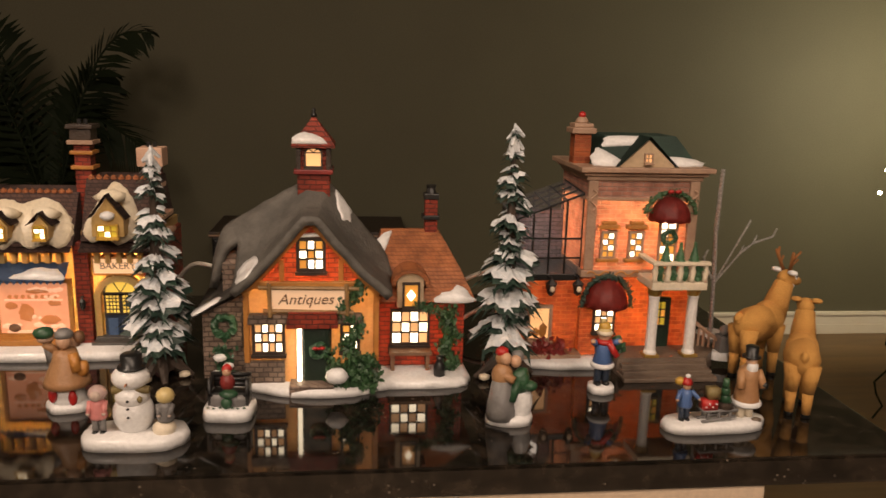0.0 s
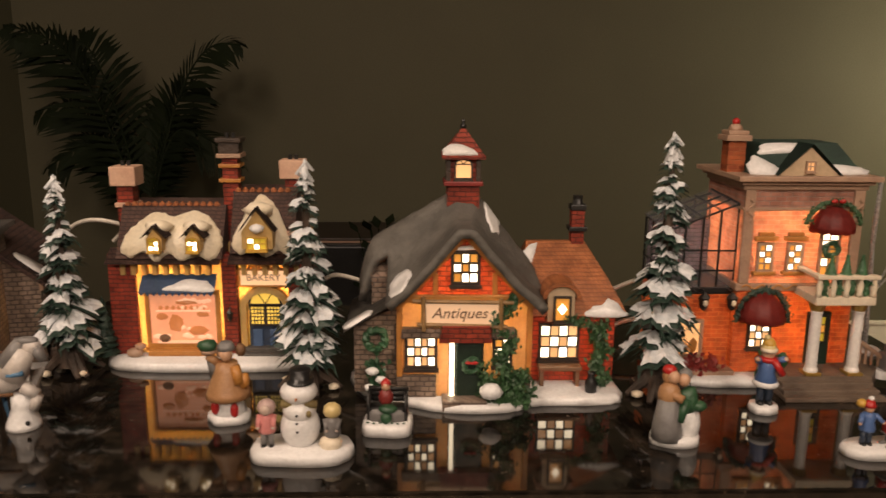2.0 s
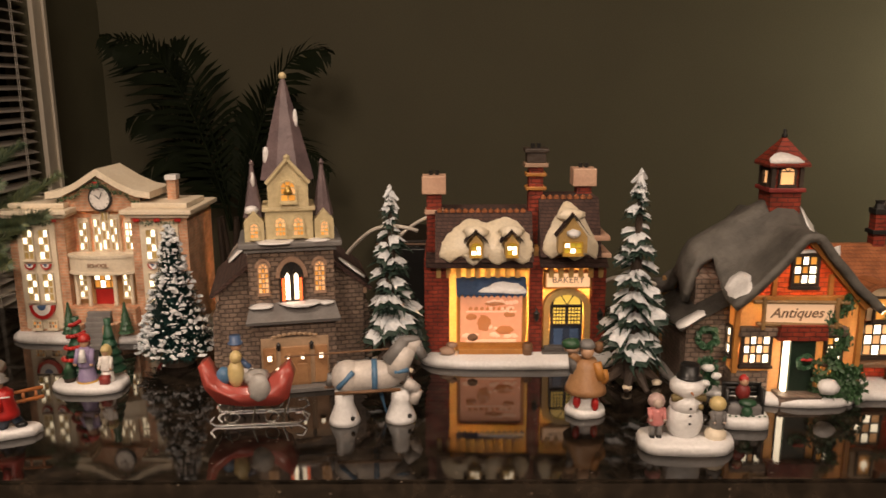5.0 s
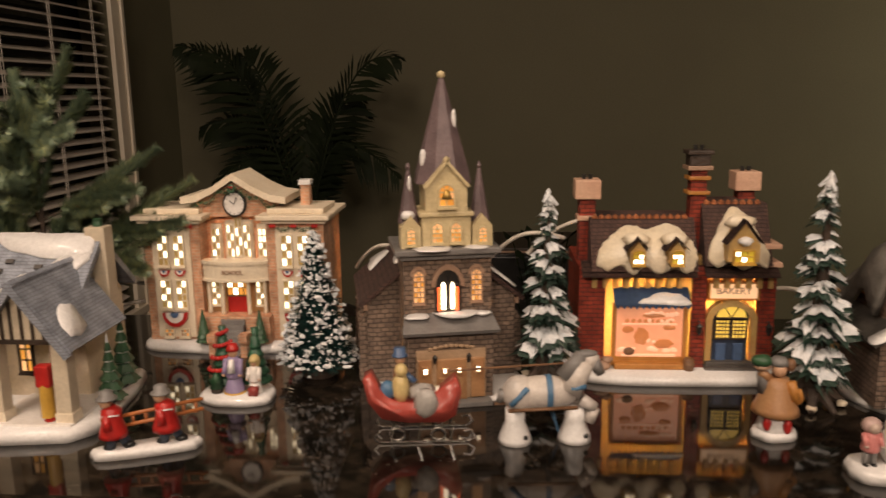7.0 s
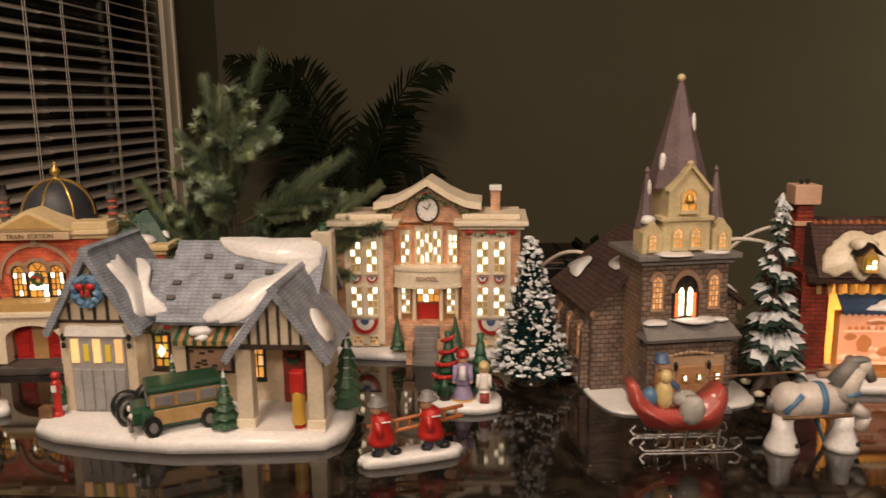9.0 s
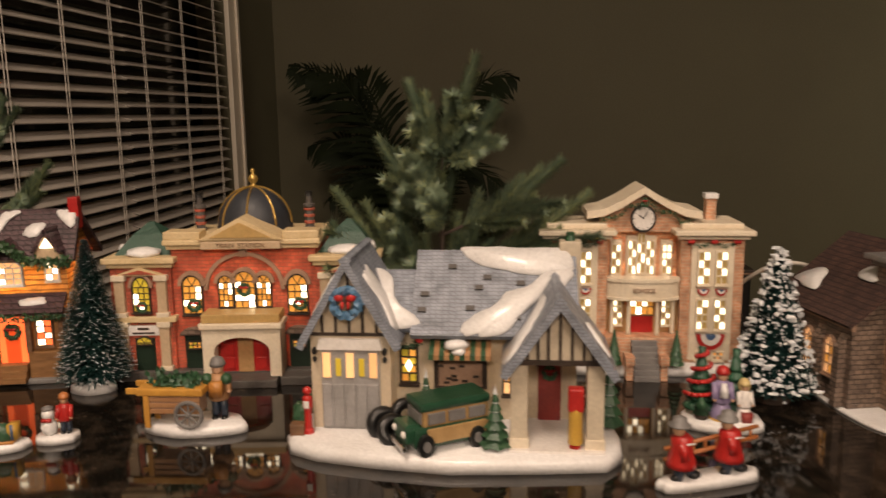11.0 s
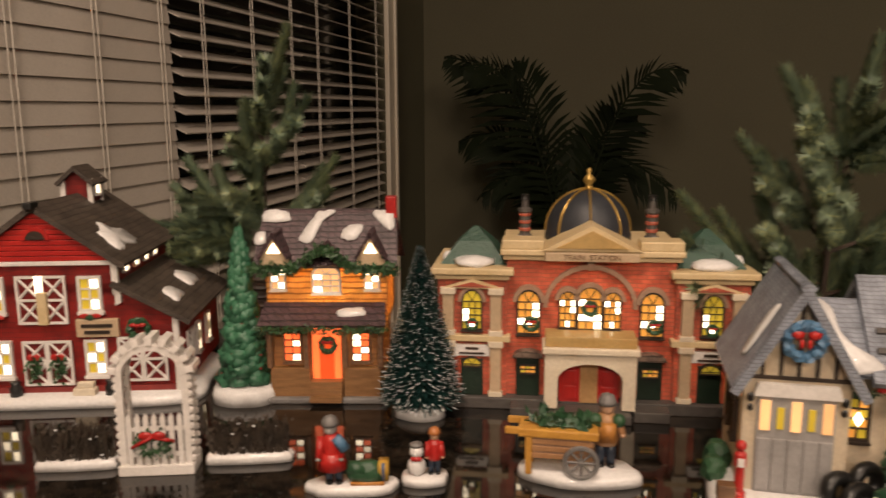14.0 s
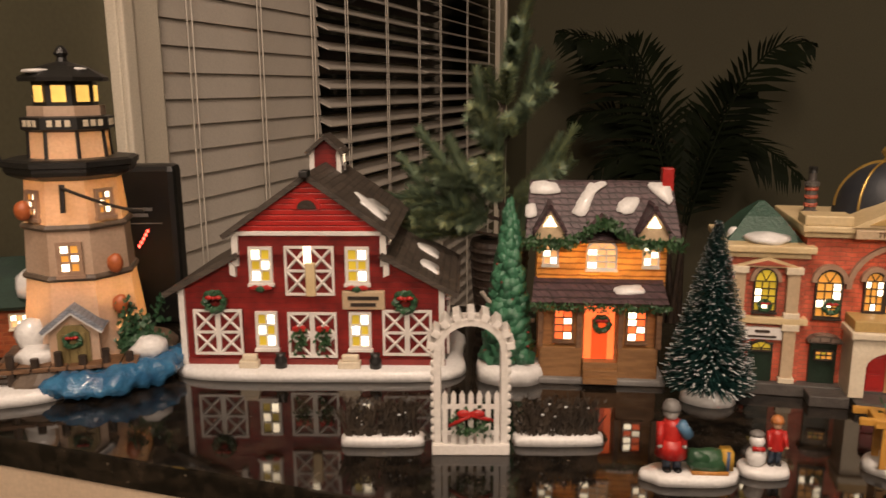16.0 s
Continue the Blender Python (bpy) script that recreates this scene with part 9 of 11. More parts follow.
frosted_fir(0.117, 0.563, 0.196, 0.0235, 3)
frosted_fir(-0.146, 0.578, 0.174, 0.0238, 5, 40)
frosted_fir(-0.342, 0.612, 0.158, 0.0228, 8, 110)


def brush_tree(x, y, h, rad, seed, label, frost, mound=True, fluffy=False):
    """A bottle-brush tree: thousands of stiff bristles on a twisted wire."""
    r = thing("bottlebrush_tree", x, y, TOP, 0, label, "model tree", "bottlebrush trees")
    rnd = random.Random(seed)
    if mound:
        part("snow_mound", slab(B(), outline(0, -0.006, 0.019, 0.014, 24, 0.12, seed), 0, 0.011, 0.35), SNOW, r, smooth=True)
        part("stem", tube(B(), (0, 0, 0.006), (0, 0, h * 0.98), 0.0016), BARK, r)
    else:
        part("base_disc", lathe(B(), [(0.014, 0), (0.015, 0.004), (0.012, 0.008)], (0, 0, 0), 20), BARK, r)
        part("stem", tube(B(), (0, 0, 0.006), (0, 0, h * 0.97), 0.0022), BARK, r)
    vs, fs, vw, fw = [], [], [], []
    n = 9000
    z0 = 0.014
    for i in range(n):
        s = rnd.random() ** 1.25
        z = z0 + (h - z0) * s
        R = rad * (1 - s) ** 0.9 * rnd.uniform(0.80, 1.06) + 0.0022
        if fluffy:
            R *= 0.86 + 0.16 * math.sin(z * 420 + 2 * math.sin(rnd.random()))
        a = rnd.uniform(0, 2 * math.pi)
        c, q = math.cos(a), math.sin(a)
        tip = (R * c, R * q, z + R * rnd.uniform(-0.18, 0.22))
        w = 0.00045
        k = len(vs)
        vs += [(c * 0.3 * R - q * w, q * 0.3 * R + c * w, z), (c * 0.3 * R + q * w, q * 0.3 * R - c * w, z), (tip[0] + q * w * .7, tip[1] - c * w * .7, tip[2]), (tip[0] - q * w * .7, tip[1] + c * w * .7, tip[2])]
        fs.append((k, k + 1, k + 2, k + 3))
        if rnd.random() < frost:
            if not fluffy:
                k, f = len(vw), rnd.uniform(0.86, 0.93)
                m = (c * R * f, q * R * f, z + (tip[2] - z) * f + 0.0003)
                b = 0.0005
                vw += [(m[0] - q * b, m[1] + c * b, m[2]), (m[0] + q * b, m[1] - c * b, m[2]), (tip[0] * 1.02 + q * b, tip[1] * 1.02 - c * b, tip[2] + 0.0003), (tip[0] * 1.02 - q * b, tip[1] * 1.02 + c * b, tip[2] + 0.0003)]
                fw.append((k, k + 1, k + 2, k + 3))
                continue
            b = rnd.uniform(0.0010, 0.0017)
            k = len(vw)
            vw += [(tip[0] - q * b, tip[1] + c * b, tip[2] - b * .5), (tip[0] + q * b, tip[1] - c * b, tip[2] - b * .5), (tip[0], tip[1], tip[2] + b), (tip[0] * 1.03, tip[1] * 1.03, tip[2])]
            fw += [(k, k + 3, k + 2), (k + 1, k + 2, k + 3), (k, k + 1, k + 3)]
    for nm, v, f, m in (("bristle", vs, fs, BRISTLE), ("bristle_frost", vw, fw, TREESNOW)):
        me = bpy.data.meshes.new(nm)
        me.from_pydata(v, [], f)
        me.materials.append(m)
        ob = new(nm, me)
        ob.parent = r
        ob["kind"] = "stuff"
    part("inner_core", tube(B(), (0, 0, z0), (0, 0, h * 0.96), rad * 0.55, 0.001, 12), BRISTLE, r)
    if fluffy:
        bm = B()
        for k in range(300):
            s = rnd.random() ** 1.5
            R = rad * (1 - s) ** 0.9 * rnd.uniform(0.85, 1.05) + 0.002
            a = rnd.uniform(0, 2 * math.pi)
            ball(bm, (R * math.cos(a), R * math.sin(a), z0 + (h - z0) * s), (rnd.uniform(0.0010, 0.0038), rnd.uniform(0.0010, 0.0034), rnd.uniform(0.0009, 0.0024)), 1, 0.9, k)
        ob = part("snow_clump", bm, TREESNOW, r)
        ob["kind"] = "stuff"
    return r


brush_tree(-0.531, 0.628, 0.122, 0.031, 3, "dark bottlebrush tree with thick white flocked snow", 0.10, False, True)
brush_tree(-1.088, 0.622, 0.128, 0.030, 4, "dark green bottlebrush tree with frosted tips on a snow mound", 0.17)


def pine_sprig(x, y, h, shape, seed, label, basket=False):
    """A small artificial pine: wired branches thick with soft needles."""
    r = thing("artificial_pine", x, y, TOP, 0, label, "artificial plant", "artificial pines")
    rnd = random.Random(seed)
    if basket:
        bk = part("basket", lathe(B(), [(0.020, 0), (0.024, 0.03), (0.027, 0.078), (0.0255, 0.082), (0.022, 0.078)], (0, 0, 0), 26), WICKER, r, "dark woven basket")
        for k in range(9):
            part("weave_ring", lathe(B(), [(0.0205 + 0.0007 * k, 0), (0.0225 + 0.0007 * k, 0.004), (0.0205 + 0.0007 * k, 0.008)], (0, 0, 0.003 + k * 0.0083), 26), WICKER, bk)
    else:
        part("pot", lathe(B(), [(0.018, 0), (0.022, 0.035), (0.020, 0.036)], (0, 0, 0), 18), WICKER, r)
    part("stem", tube(B(), (0, 0, 0.03), (0.004, 0, h * 0.74), 0.0030, 0.0014), BARK, r)
    twigs = []
    for x0, z0, x1, z1, dy in shape:
        a = Vector((x0 * 0.4, 0, z0))
        b = Vector((x1, dy, z1))
        part("branch", tube(B(), a, b, 0.0016, 0.0008, 6), BARK, r)
        twigs.append((a * 0.8 + b * 0.2, b, 0.0150))
        if (b - a).length > 0.045:
            for sg in (-1, 1):
                for f in (0.25, 0.5, 0.72):
                    m = a * (1 - f) + b * f
                    twigs.append((m, m + (b - a) * 0.5 + Vector((rnd.uniform(-0.012, 0.012), sg * 0.022, 0.016 * sg + 0.006)), 0.0125))
    va, fa, vb, fb = [], [], [], []
    for p, q, ln in twigs:
        p, q = Vector(p), Vector(q)
        d = (q - p)
        u = d.normalized()
        e1 = u.orthogonal().normalized()
        e2 = u.cross(e1)
        n = int(d.length / 0.00008)
        bright = rnd.random() < 0.45
        for i in range(n):
            s = rnd.random()
            a = rnd.uniform(0, 2 * math.pi)
            o = e1 * math.cos(a) + e2 * math.sin(a)
            c = p + d * s
            t = c + (o * 0.85 + u * rnd.uniform(0.35, 0.85)).normalized() * ln * rnd.uniform(0.75, 1.05) * (1.05 - 0.25 * s)
            w = u.cross(o) * 0.00075
            tipside = rnd.random() < (0.5 if bright else 0.12)
            v, f = (vb, fb) if tipside else (va, fa)
            k = len(v)
            v += [tuple(c - w), tuple(c + w), tuple(t)]
            f.append((k, k + 1, k + 2))
    for nm, v, f, m in (("needle", va, fa, NEEDLE), ("new_needle", vb, fb, NEEDLETIP)):
        me = bpy.data.meshes.new(nm)
        me.from_pydata(v, [], f)
        me.materials.append(m)
        ob = new(nm, me)
        ob.parent = r
        ob["kind"] = "stuff"
    return r


# branches: start x, start height, tip x, tip height, tip depth
PINE_A = [(0.004, 0.175, 0.021, 0.238, 0), (0.006, 0.175, -0.017, 0.222, 0.01), (0.008, 0.178, 0.040, 0.207, -0.01), (-0.003, 0.138, -0.011, 0.192, -0.015),
          (-0.006, 0.130, -0.038, 0.172, 0.01), (0, 0.120, 0.0, 0.164, -0.02), (0.01, 0.122, 0.082, 0.155, 0), (0, 0.088, 0.104, 0.124, 0.01),
          (0.01, 0.075, 0.095, 0.090, -0.015), (-0.01, 0.075, -0.045, 0.136, 0), (-0.01, 0.070, -0.076, 0.124, 0.01), (-0.01, 0.055, -0.085, 0.098, -0.01),
          (-0.02, 0.055, -0.060, 0.066, -0.02), (0.02, 0.05, 0.070, 0.060, -0.02), (0, 0.08, 0.03, 0.12, 0.035), (0, 0.06, -0.02, 0.10, -0.03), (0, 0.06, 0.03, 0.10, -0.03)]
PINE_B = [(0.004, 0.185, 0.010, 0.262, 0), (0.006, 0.165, 0.030, 0.215, 0), (-0.004, 0.150, -0.020, 0.200, 0.01), (0, 0.120, -0.058, 0.150, -0.01), (0, 0.110, 0.055, 0.150, 0.01),
          (0, 0.100, -0.045, 0.115, -0.03), (0, 0.095, 0.040, 0.105, -0.03), (0, 0.11, 0.0, 0.155, -0.02), (0, 0.10, -0.085, 0.125, 0.0), (0, 0.085, -0.100, 0.100, -0.02), (0.004, 0.20, -0.012, 0.232, 0.0), (0, 0.09, 0.05, 0.125, -0.01)]
pine_sprig(-0.800, 0.692, 0.256, PINE_A, 2, "small artificial pine with green and yellow-green needle tips")
pine_sprig(-1.271, 0.745, 0.262, PINE_B, 5, "artificial pine sprigs standing in a dark woven basket", True)


def twig_tree():
    r = thing("glitter_twig_tree", 0.330, 0.655, TOP, 0, "bare white twig tree with silver glitter", "model tree")
    bm = B()
    rnd = random.Random(9)
    pts = [Vector((0, 0, 0)), Vector((-0.002, 0, 0.05)), Vector((-0.005, 0, 0.10)), Vector((-0.004, 0, 0.155))]
    for a, b in zip(pts, pts[1:]):
        tube(bm, a, b, 0.0022, 0.0018, 8)
    for base, tips in ((pts[1], ((0.020, 0, 0.078), (0.034, 0.004, 0.087), (0.050, 0, 0.094))), (pts[1], ((0.016, 0, 0.086), (0.024, 0.0, 0.102))), (pts[1], ((-0.014, 0, 0.074),))):
        p = base
        for t in tips:
            q = Vector(t)
            tube(bm, p, q, 0.0011, 0.0008, 6)
            tube(bm, q, q + Vector((0.005, 0.003, 0.007)), 0.0010, 0.0006, 5)
            p = q
    part("branch", bm, TWIGWHITE, r)
    part("foot", slab(B(), outline(0, 0, 0.014, 0.012, 20, 0.1, 3), 0, 0.004, 0.2), SNOW, r)


TWIGWHITE = paint("glitter_white", (0.42, 0.40, 0.38), (0.16, 0.15, 0.14), 600, 0.3, 0.8, fine=900)
twig_tree()


# ---------------------------------------------------------------- figurines: one plain mesh each
class Clay:
    """Gathers painted shapes into one mesh."""

    def __init__(self):
        self.bm, self.mats = B(), []

    def add(self, material, fn, *args, **kw):
        before = set(self.bm.faces)
        fn(self.bm, *args, **kw)
        if material not in self.mats:
            self.mats.append(material)
        k = self.mats.index(material)
        for f in self.bm.faces:
            if f not in before:
                f.material_index, f.smooth = k, True

    def done(self, name, x, y, yaw, label, category="figurine", group="village figurines", scale=1.0, tall=1.0):
        ob = part(name, self.bm, self.mats, None)
        ob.matrix_world = pose(x, y, TOP, 0, 0, yaw) @ Matrix.Diagonal((scale, scale, scale * tall, 1))
        return tagged(ob, label, category, group)


def doll(c, x, y, z, h, coat, legs, hat, hair=None, skirt=False, lean=0.0, arm=None, face=None, bag=None):
    """A small painted figure as smooth plain shapes."""
    face = face or FACE
    k = h
    if skirt:
        c.add(coat, lathe, [(0.20 * k, 0), (0.19 * k, 0.1 * k), (0.11 * k, 0.42 * k)], (x, y, z), 14)
    else:
        for s in (-1, 1):
            c.add(legs, tube, (x + s * 0.07 * k, y, z), (x + s * 0.06 * k + lean * 0.3 * k, y, z + 0.36 * k), 0.058 * k, 0.07 * k, 9)
            c.add(BLACK, ball, (x + s * 0.07 * k, y - 0.03 * k, z + 0.03 * k), (0.06 * k, 0.085 * k, 0.045 * k), 2)
    c.add(coat, lathe, [(0.15 * k, 0.0), (0.17 * k, 0.06 * k), (0.13 * k, 0.20 * k), (0.145 * k, 0.34 * k), (0.10 * k, 0.41 * k), (0.05 * k, 0.43 * k)], (x + lean * 0.3 * k, y, z + 0.33 * k), 14)
    hx = x + lean * 0.55 * k
    c.add(face, ball, (hx, y - 0.01 * k, z + 0.83 * k), (0.095 * k, 0.095 * k, 0.11 * k), 2)
    if hair:
        c.add(hair, ball, (hx, y + 0.025 * k, z + 0.84 * k), (0.108 * k, 0.10 * k, 0.125 * k), 2)
    c.add(hat, lathe, [(0.125 * k, 0), (0.12 * k, 0.05 * k), (0.09 * k, 0.12 * k), (0.02 * k, 0.155 * k)], (hx, y, z + 0.87 * k), 12)
    for s in (-1, 1):
        ex, ez = (arm if arm else (0.16, 0.42))
        c.add(coat, tube, (hx + s * 0.13 * k, y, z + 0.70 * k), (hx + s * ex * k, y - 0.13 * k, z + ez * k), 0.058 * k, 0.045 * k, 8)
        c.add(face, ball, (hx + s * ex * k, y - 0.14 * k, z + ez * k), 0.042 * k, 1)


def snow_foot(c, rx, ry, h, seed, cx=0.0, cy=0.0, square=2.4):
    c.add(SNOW, slab, outline(cx, cy, rx, ry, 36, 0.12, seed, square), 0, h, 0.06)


def figurines():
    # porter with a basket and hat boxes
    c = Clay()
    snow_foot(c, 0.015, 0.012, 0.006, 1)
    c.add(SNOW, lathe, [(0.013, 0), (0.010, 0.010), (0.009, 0.018)], (0, 0.002, 0.004), 16)
    c.add(RED, ball, (0.006, -0.009, 0.011), (0.003, 0.003, 0.006), 2)
    c.add(RED, ball, (-0.008, -0.008, 0.013), (0.003, 0.003, 0.006), 2)
    c.add(TAN, lathe, [(0.0165, 0), (0.0155, 0.004), (0.009, 0.020), (0.0075, 0.026)], (0, 0, 0.019), 18)
    c.add(ORANGE_TRIM, tube, (0.007, -0.006, 0.044), (0.010, -0.008, 0.031), 0.0035, 0.004)
    c.add(ORANGE_TRIM, ball, (0.012, -0.004, 0.032), (0.006, 0.005, 0.006), 2, 0.3)
    c.add(TAN, tube, (-0.005, 0, 0.043), (-0.013, -0.002, 0.050), 0.0034, 0.003)
    c.add(FACE, ball, (0, -0.002, 0.0515), (0.0052, 0.005, 0.0058), 2)
    c.add(GREYP, lathe, [(0.0065, 0), (0.0062, 0.003), (0.004, 0.0055)], (0, 0, 0.0545), 14)
    c.add(GREENP, ball, (-0.0125, -0.002, 0.058), (0.0075, 0.006, 0.0048), 2, 0.2)
    c.add(STONE_TRIM, ball, (-0.012, -0.002, 0.0535), (0.006, 0.005, 0.003), 2)
    c.add(GREYP, tube, (-0.012, 0, 0.050), (-0.008, 0.001, 0.034), 0.003, 0.005)
    c.add(WOODP, ball, (0.0095, 0.003, 0.053), (0.004, 0.004, 0.005), 2)
    c.done("baker_figurine", -0.194, 0.520, 0, "ceramic figurine carrying goods, tan coat and orange scarf", scale=0.94)
    # snowman and two children
    c = Clay()
    snow_foot(c, 0.0325, 0.016, 0.0085, 2, square=3)
    c.add(SNOW, ball, (-0.001, 0.002, 0.020), (0.0125, 0.0115, 0.0155), 3)
    c.add(SNOW, ball, (-0.001, 0.001, 0.033), (0.0105, 0.010, 0.0095), 3)
    c.add(SNOW, ball, (-0.001, 0.0, 0.0465), (0.0115, 0.0105, 0.0085), 3)
    c.add(BLACK, lathe, [(0.0085, 0), (0.0085, 0.0015), (0.0062, 0.0018), (0.0066, 0.009), (0.006, 0.0098)], (0, 0, 0.053), 18)
    for z in (0.022, 0.028, 0.0335):
        c.add(BLACK, ball, (-0.001, -0.0105, z), 0.0010, 1)
    c.add(ORANGEP2, tube, (-0.001, -0.0095, 0.0455), (-0.001, -0.0135, 0.0452), 0.0010, 0.0003, 6)
    c.add(GREENISH, tube, (-0.0115, -0.003, 0.0385), (0.0105, -0.003, 0.0385), 0.0028, 0.0028)
    c.add(GREENISH, ball, (0.006, -0.0088, 0.034), (0.002, 0.0012, 0.0028), 1)
    doll(c, -0.021, -0.002, 0.0075, 0.033, PINK, GREYP, PINKPALE, skirt=False, face=FACEPALE, arm=(0.14, 0.48))
    c.add(PINKPALE, ball, (-0.021, -0.001, 0.0355), (0.0058, 0.0055, 0.006), 2)
    c.add(FACEPALE, ball, (-0.021, -0.0055, 0.0352), (0.0035, 0.0022, 0.0038), 2)
    doll(c, 0.0195, -0.003, 0.0055, 0.032, GREYP, IVORY, BLONDE, face=FACEPALE, arm=(0.1, 0.5))
    c.add(BLONDE, ball, (0.0195, -0.002, 0.0335), (0.0058, 0.0055, 0.0058), 2)
    c.add(IVORY, ball, (0.0185, -0.004, 0.011), (0.0075, 0.0065, 0.006), 2)
    c.done("snowman_figurine", -0.136, 0.467, 0, "ceramic snowman with black top hat between two children", "figurine", tall=0.92)
    # bench figure
    c = Clay()
    snow_foot(c, 0.0170, 0.013, 0.008, 3, square=4)
    c.add(GREYP, slab, outline(0, 0.002, 0.0135, 0.008, 20, 0.1, 3, 4), 0.008, 0.016, 0.1)
    for z in (0.018, 0.0215, 0.025):
        c.add(IRON, box, -0.0135, 0.0135, 0.006, 0.0085, z, z + 0.0028)
    c.add(IRON, box, -0.0135, 0.0135, -0.004, 0.006, 0.0145, 0.0165)
    for s in (-1, 1):
        c.add(IRON, box, s * 0.0125 - 0.001, s * 0.0125 + 0.001, -0.004, 0.008, 0.007, 0.026)
    c.add(MAROON, ball, (-0.001, 0.0, 0.0235), (0.0052, 0.0045, 0.0065), 2)
    c.add(FACE, ball, (-0.001, -0.001, 0.0315), (0.0032, 0.003, 0.0036), 2)
    c.add(RED, lathe, [(0.0038, 0), (0.003, 0.002), (0.0008, 0.004)], (-0.001, 0, 0.0325), 10)
    c.add(GREENP, ball, (0.001, -0.006, 0.0175), (0.0065, 0.005, 0.003), 2)
    c.add(GREENP, ball, (0.0, -0.009, 0.012), (0.004, 0.003, 0.004), 2)
    for k in range(7):
        c.add(GREENP, ball, (-0.012 + k * 0.004, -0.0105 - 0.001 * (k % 2), 0.0095), (0.0012, 0.001, 0.0006), 1)
    c.done("bench_figurine", -0.084, 0.503, -4, "small ceramic figure seated on a dark bench on snow")
    # couple
    c = Clay()
    snow_foot(c, 0.0165, 0.012, 0.006, 4)
    c.add(SNOW, ball, (0.008, 0.001, 0.014), (0.009, 0.008, 0.014), 2, 0.1)
    c.add(GREYP, lathe, [(0.0105, 0), (0.0100, 0.008), (0.0068, 0.028)], (-0.006, -0.003, 0.004), 16)
    c.add(TAN, ball, (-0.006, -0.003, 0.035), (0.0078, 0.0068, 0.0095), 2)
    c.add(TAN, tube, (-0.009, -0.004, 0.038), (0.002, -0.010, 0.034), 0.0034, 0.003)
    c.add(FACE, ball, (-0.004, -0.004, 0.0475), (0.0042, 0.0042, 0.0048), 2)
    c.add(TAN, ball, (-0.006, -0.001, 0.0468), (0.0052, 0.005, 0.006), 2)
    c.add(RED, ball, (-0.0065, -0.001, 0.0515), (0.0048, 0.0046, 0.0038), 2)
    c.add(GREENP, ball, (0.007, -0.001, 0.031), (0.0072, 0.0065, 0.010), 2, 0.2)
    c.add(GREENP, tube, (0.005, -0.004, 0.032), (0.001, -0.009, 0.018), 0.004, 0.0025)
    c.add(GREENP, ball, (0.013, -0.003, 0.028), (0.006, 0.005, 0.004), 2)
    c.add(FACE, ball, (0.003, -0.003, 0.0455), (0.004, 0.004, 0.0046), 2)
    c.add(GREYP, ball, (0.0045, 0.001, 0.048), (0.0046, 0.0045, 0.0045), 2)
    c.add(BLACK, ball, (-0.008, -0.011, 0.006), (0.003, 0.002, 0.0015), 1)
    c.done("couple_figurine", 0.105, 0.483, -8, "ceramic couple figurine in tan, grey and green on snow", scale=0.97)
    # child with scarf
    c = Clay()
    snow_foot(c, 0.0098, 0.009, 0.0055, 5)
    doll(c, 0, 0, 0.0055, 0.046, BLUECOAT, NAVY, BLONDE, arm=(0.22, 0.78))
    c.add(SNOW, lathe, [(0.0083, 0), (0.0092, 0.002), (0.0080, 0.004)], (0, 0, 0.0195), 16)
    c.add(RED, lathe, [(0.0055, 0), (0.0062, 0.002), (0.005, 0.0035)], (0.0, -0.001, 0.038), 14)
    c.add(RED, tube, (0.002, -0.006, 0.040), (0.008, -0.008, 0.030), 0.0024, 0.0026)
    c.add(IVORY, lathe, [(0.0055, 0), (0.006, 0.0015), (0.0052, 0.003)], (0.0, -0.001, 0.0452), 14)
    c.add(YELLOWP, ball, (0, 0, 0.0505), (0.0048, 0.0046, 0.0048), 2)
    c.add(BLONDE, ball, (-0.0015, 0, 0.0552), 0.0022, 2)
    c.add(GREENP, ball, (0.0105, 0.001, 0.038), (0.0045, 0.004, 0.006), 2, 0.2)
    c.done("child_figurine", 0.185, 0.531, 0, "ceramic child figurine in blue coat and red scarf")
    # sled with presents, child and man in a top hat
    c = Clay()
    snow_foot(c, 0.0365, 0.0125, 0.0065, 6, square=2.6)
    doll(c, -0.022, 0.0, 0.006, 0.030, BLUECOAT, NAVY, RED, arm=(0.26, 0.55))
    c.add(YELLOWP, ball, (-0.026, 0.002, 0.0335), (0.0035, 0.003, 0.003), 2)
    c.add(SNOW, ball, (-0.0215, 0.0, 0.0375), 0.0018, 2)
    for s in (-1, 1):
        c.add(GREYP, tube, (-0.012, -0.003 + s * 0.0035, 0.007), (0.012, -0.003 + s * 0.0035, 0.010), 0.0012)
        for x in (-0.008, 0.0, 0.008):
            c.add(GREYP, tube, (x, -0.003 + s * 0.0035, 0.008), (x, -0.003 + s * 0.0035, 0.0145), 0.0010)
    c.add(GREYP, box, -0.012, 0.013, -0.008, 0.002, 0.0140, 0.0155)
    c.add(RED, box, -0.012, -0.002, -0.0075, 0.0, 0.0155, 0.0222)
    for k in range(4):
        c.add(SNOW, ball, (-0.0105 + k * 0.0024, -0.0078, 0.018 + 0.002 * (k % 2)), 0.0007, 1)
    c.add(GREENISH, box, -0.008, 0.0, -0.006, 0.001, 0.0222, 0.030)
    for k in range(4):
        c.add(GREENP if k else BARK, lathe, [(0.0065 - k * 0.0013, 0), (0.002, 0.0065)], (0.0055, -0.002, 0.0155 + k * 0.0045), 10)
    c.add(TAN, lathe, [(0.0095, 0), (0.0085, 0.004), (0.0065, 0.018), (0.007, 0.024), (0.003, 0.028)], (0.023, 0.001, 0.016), 16)
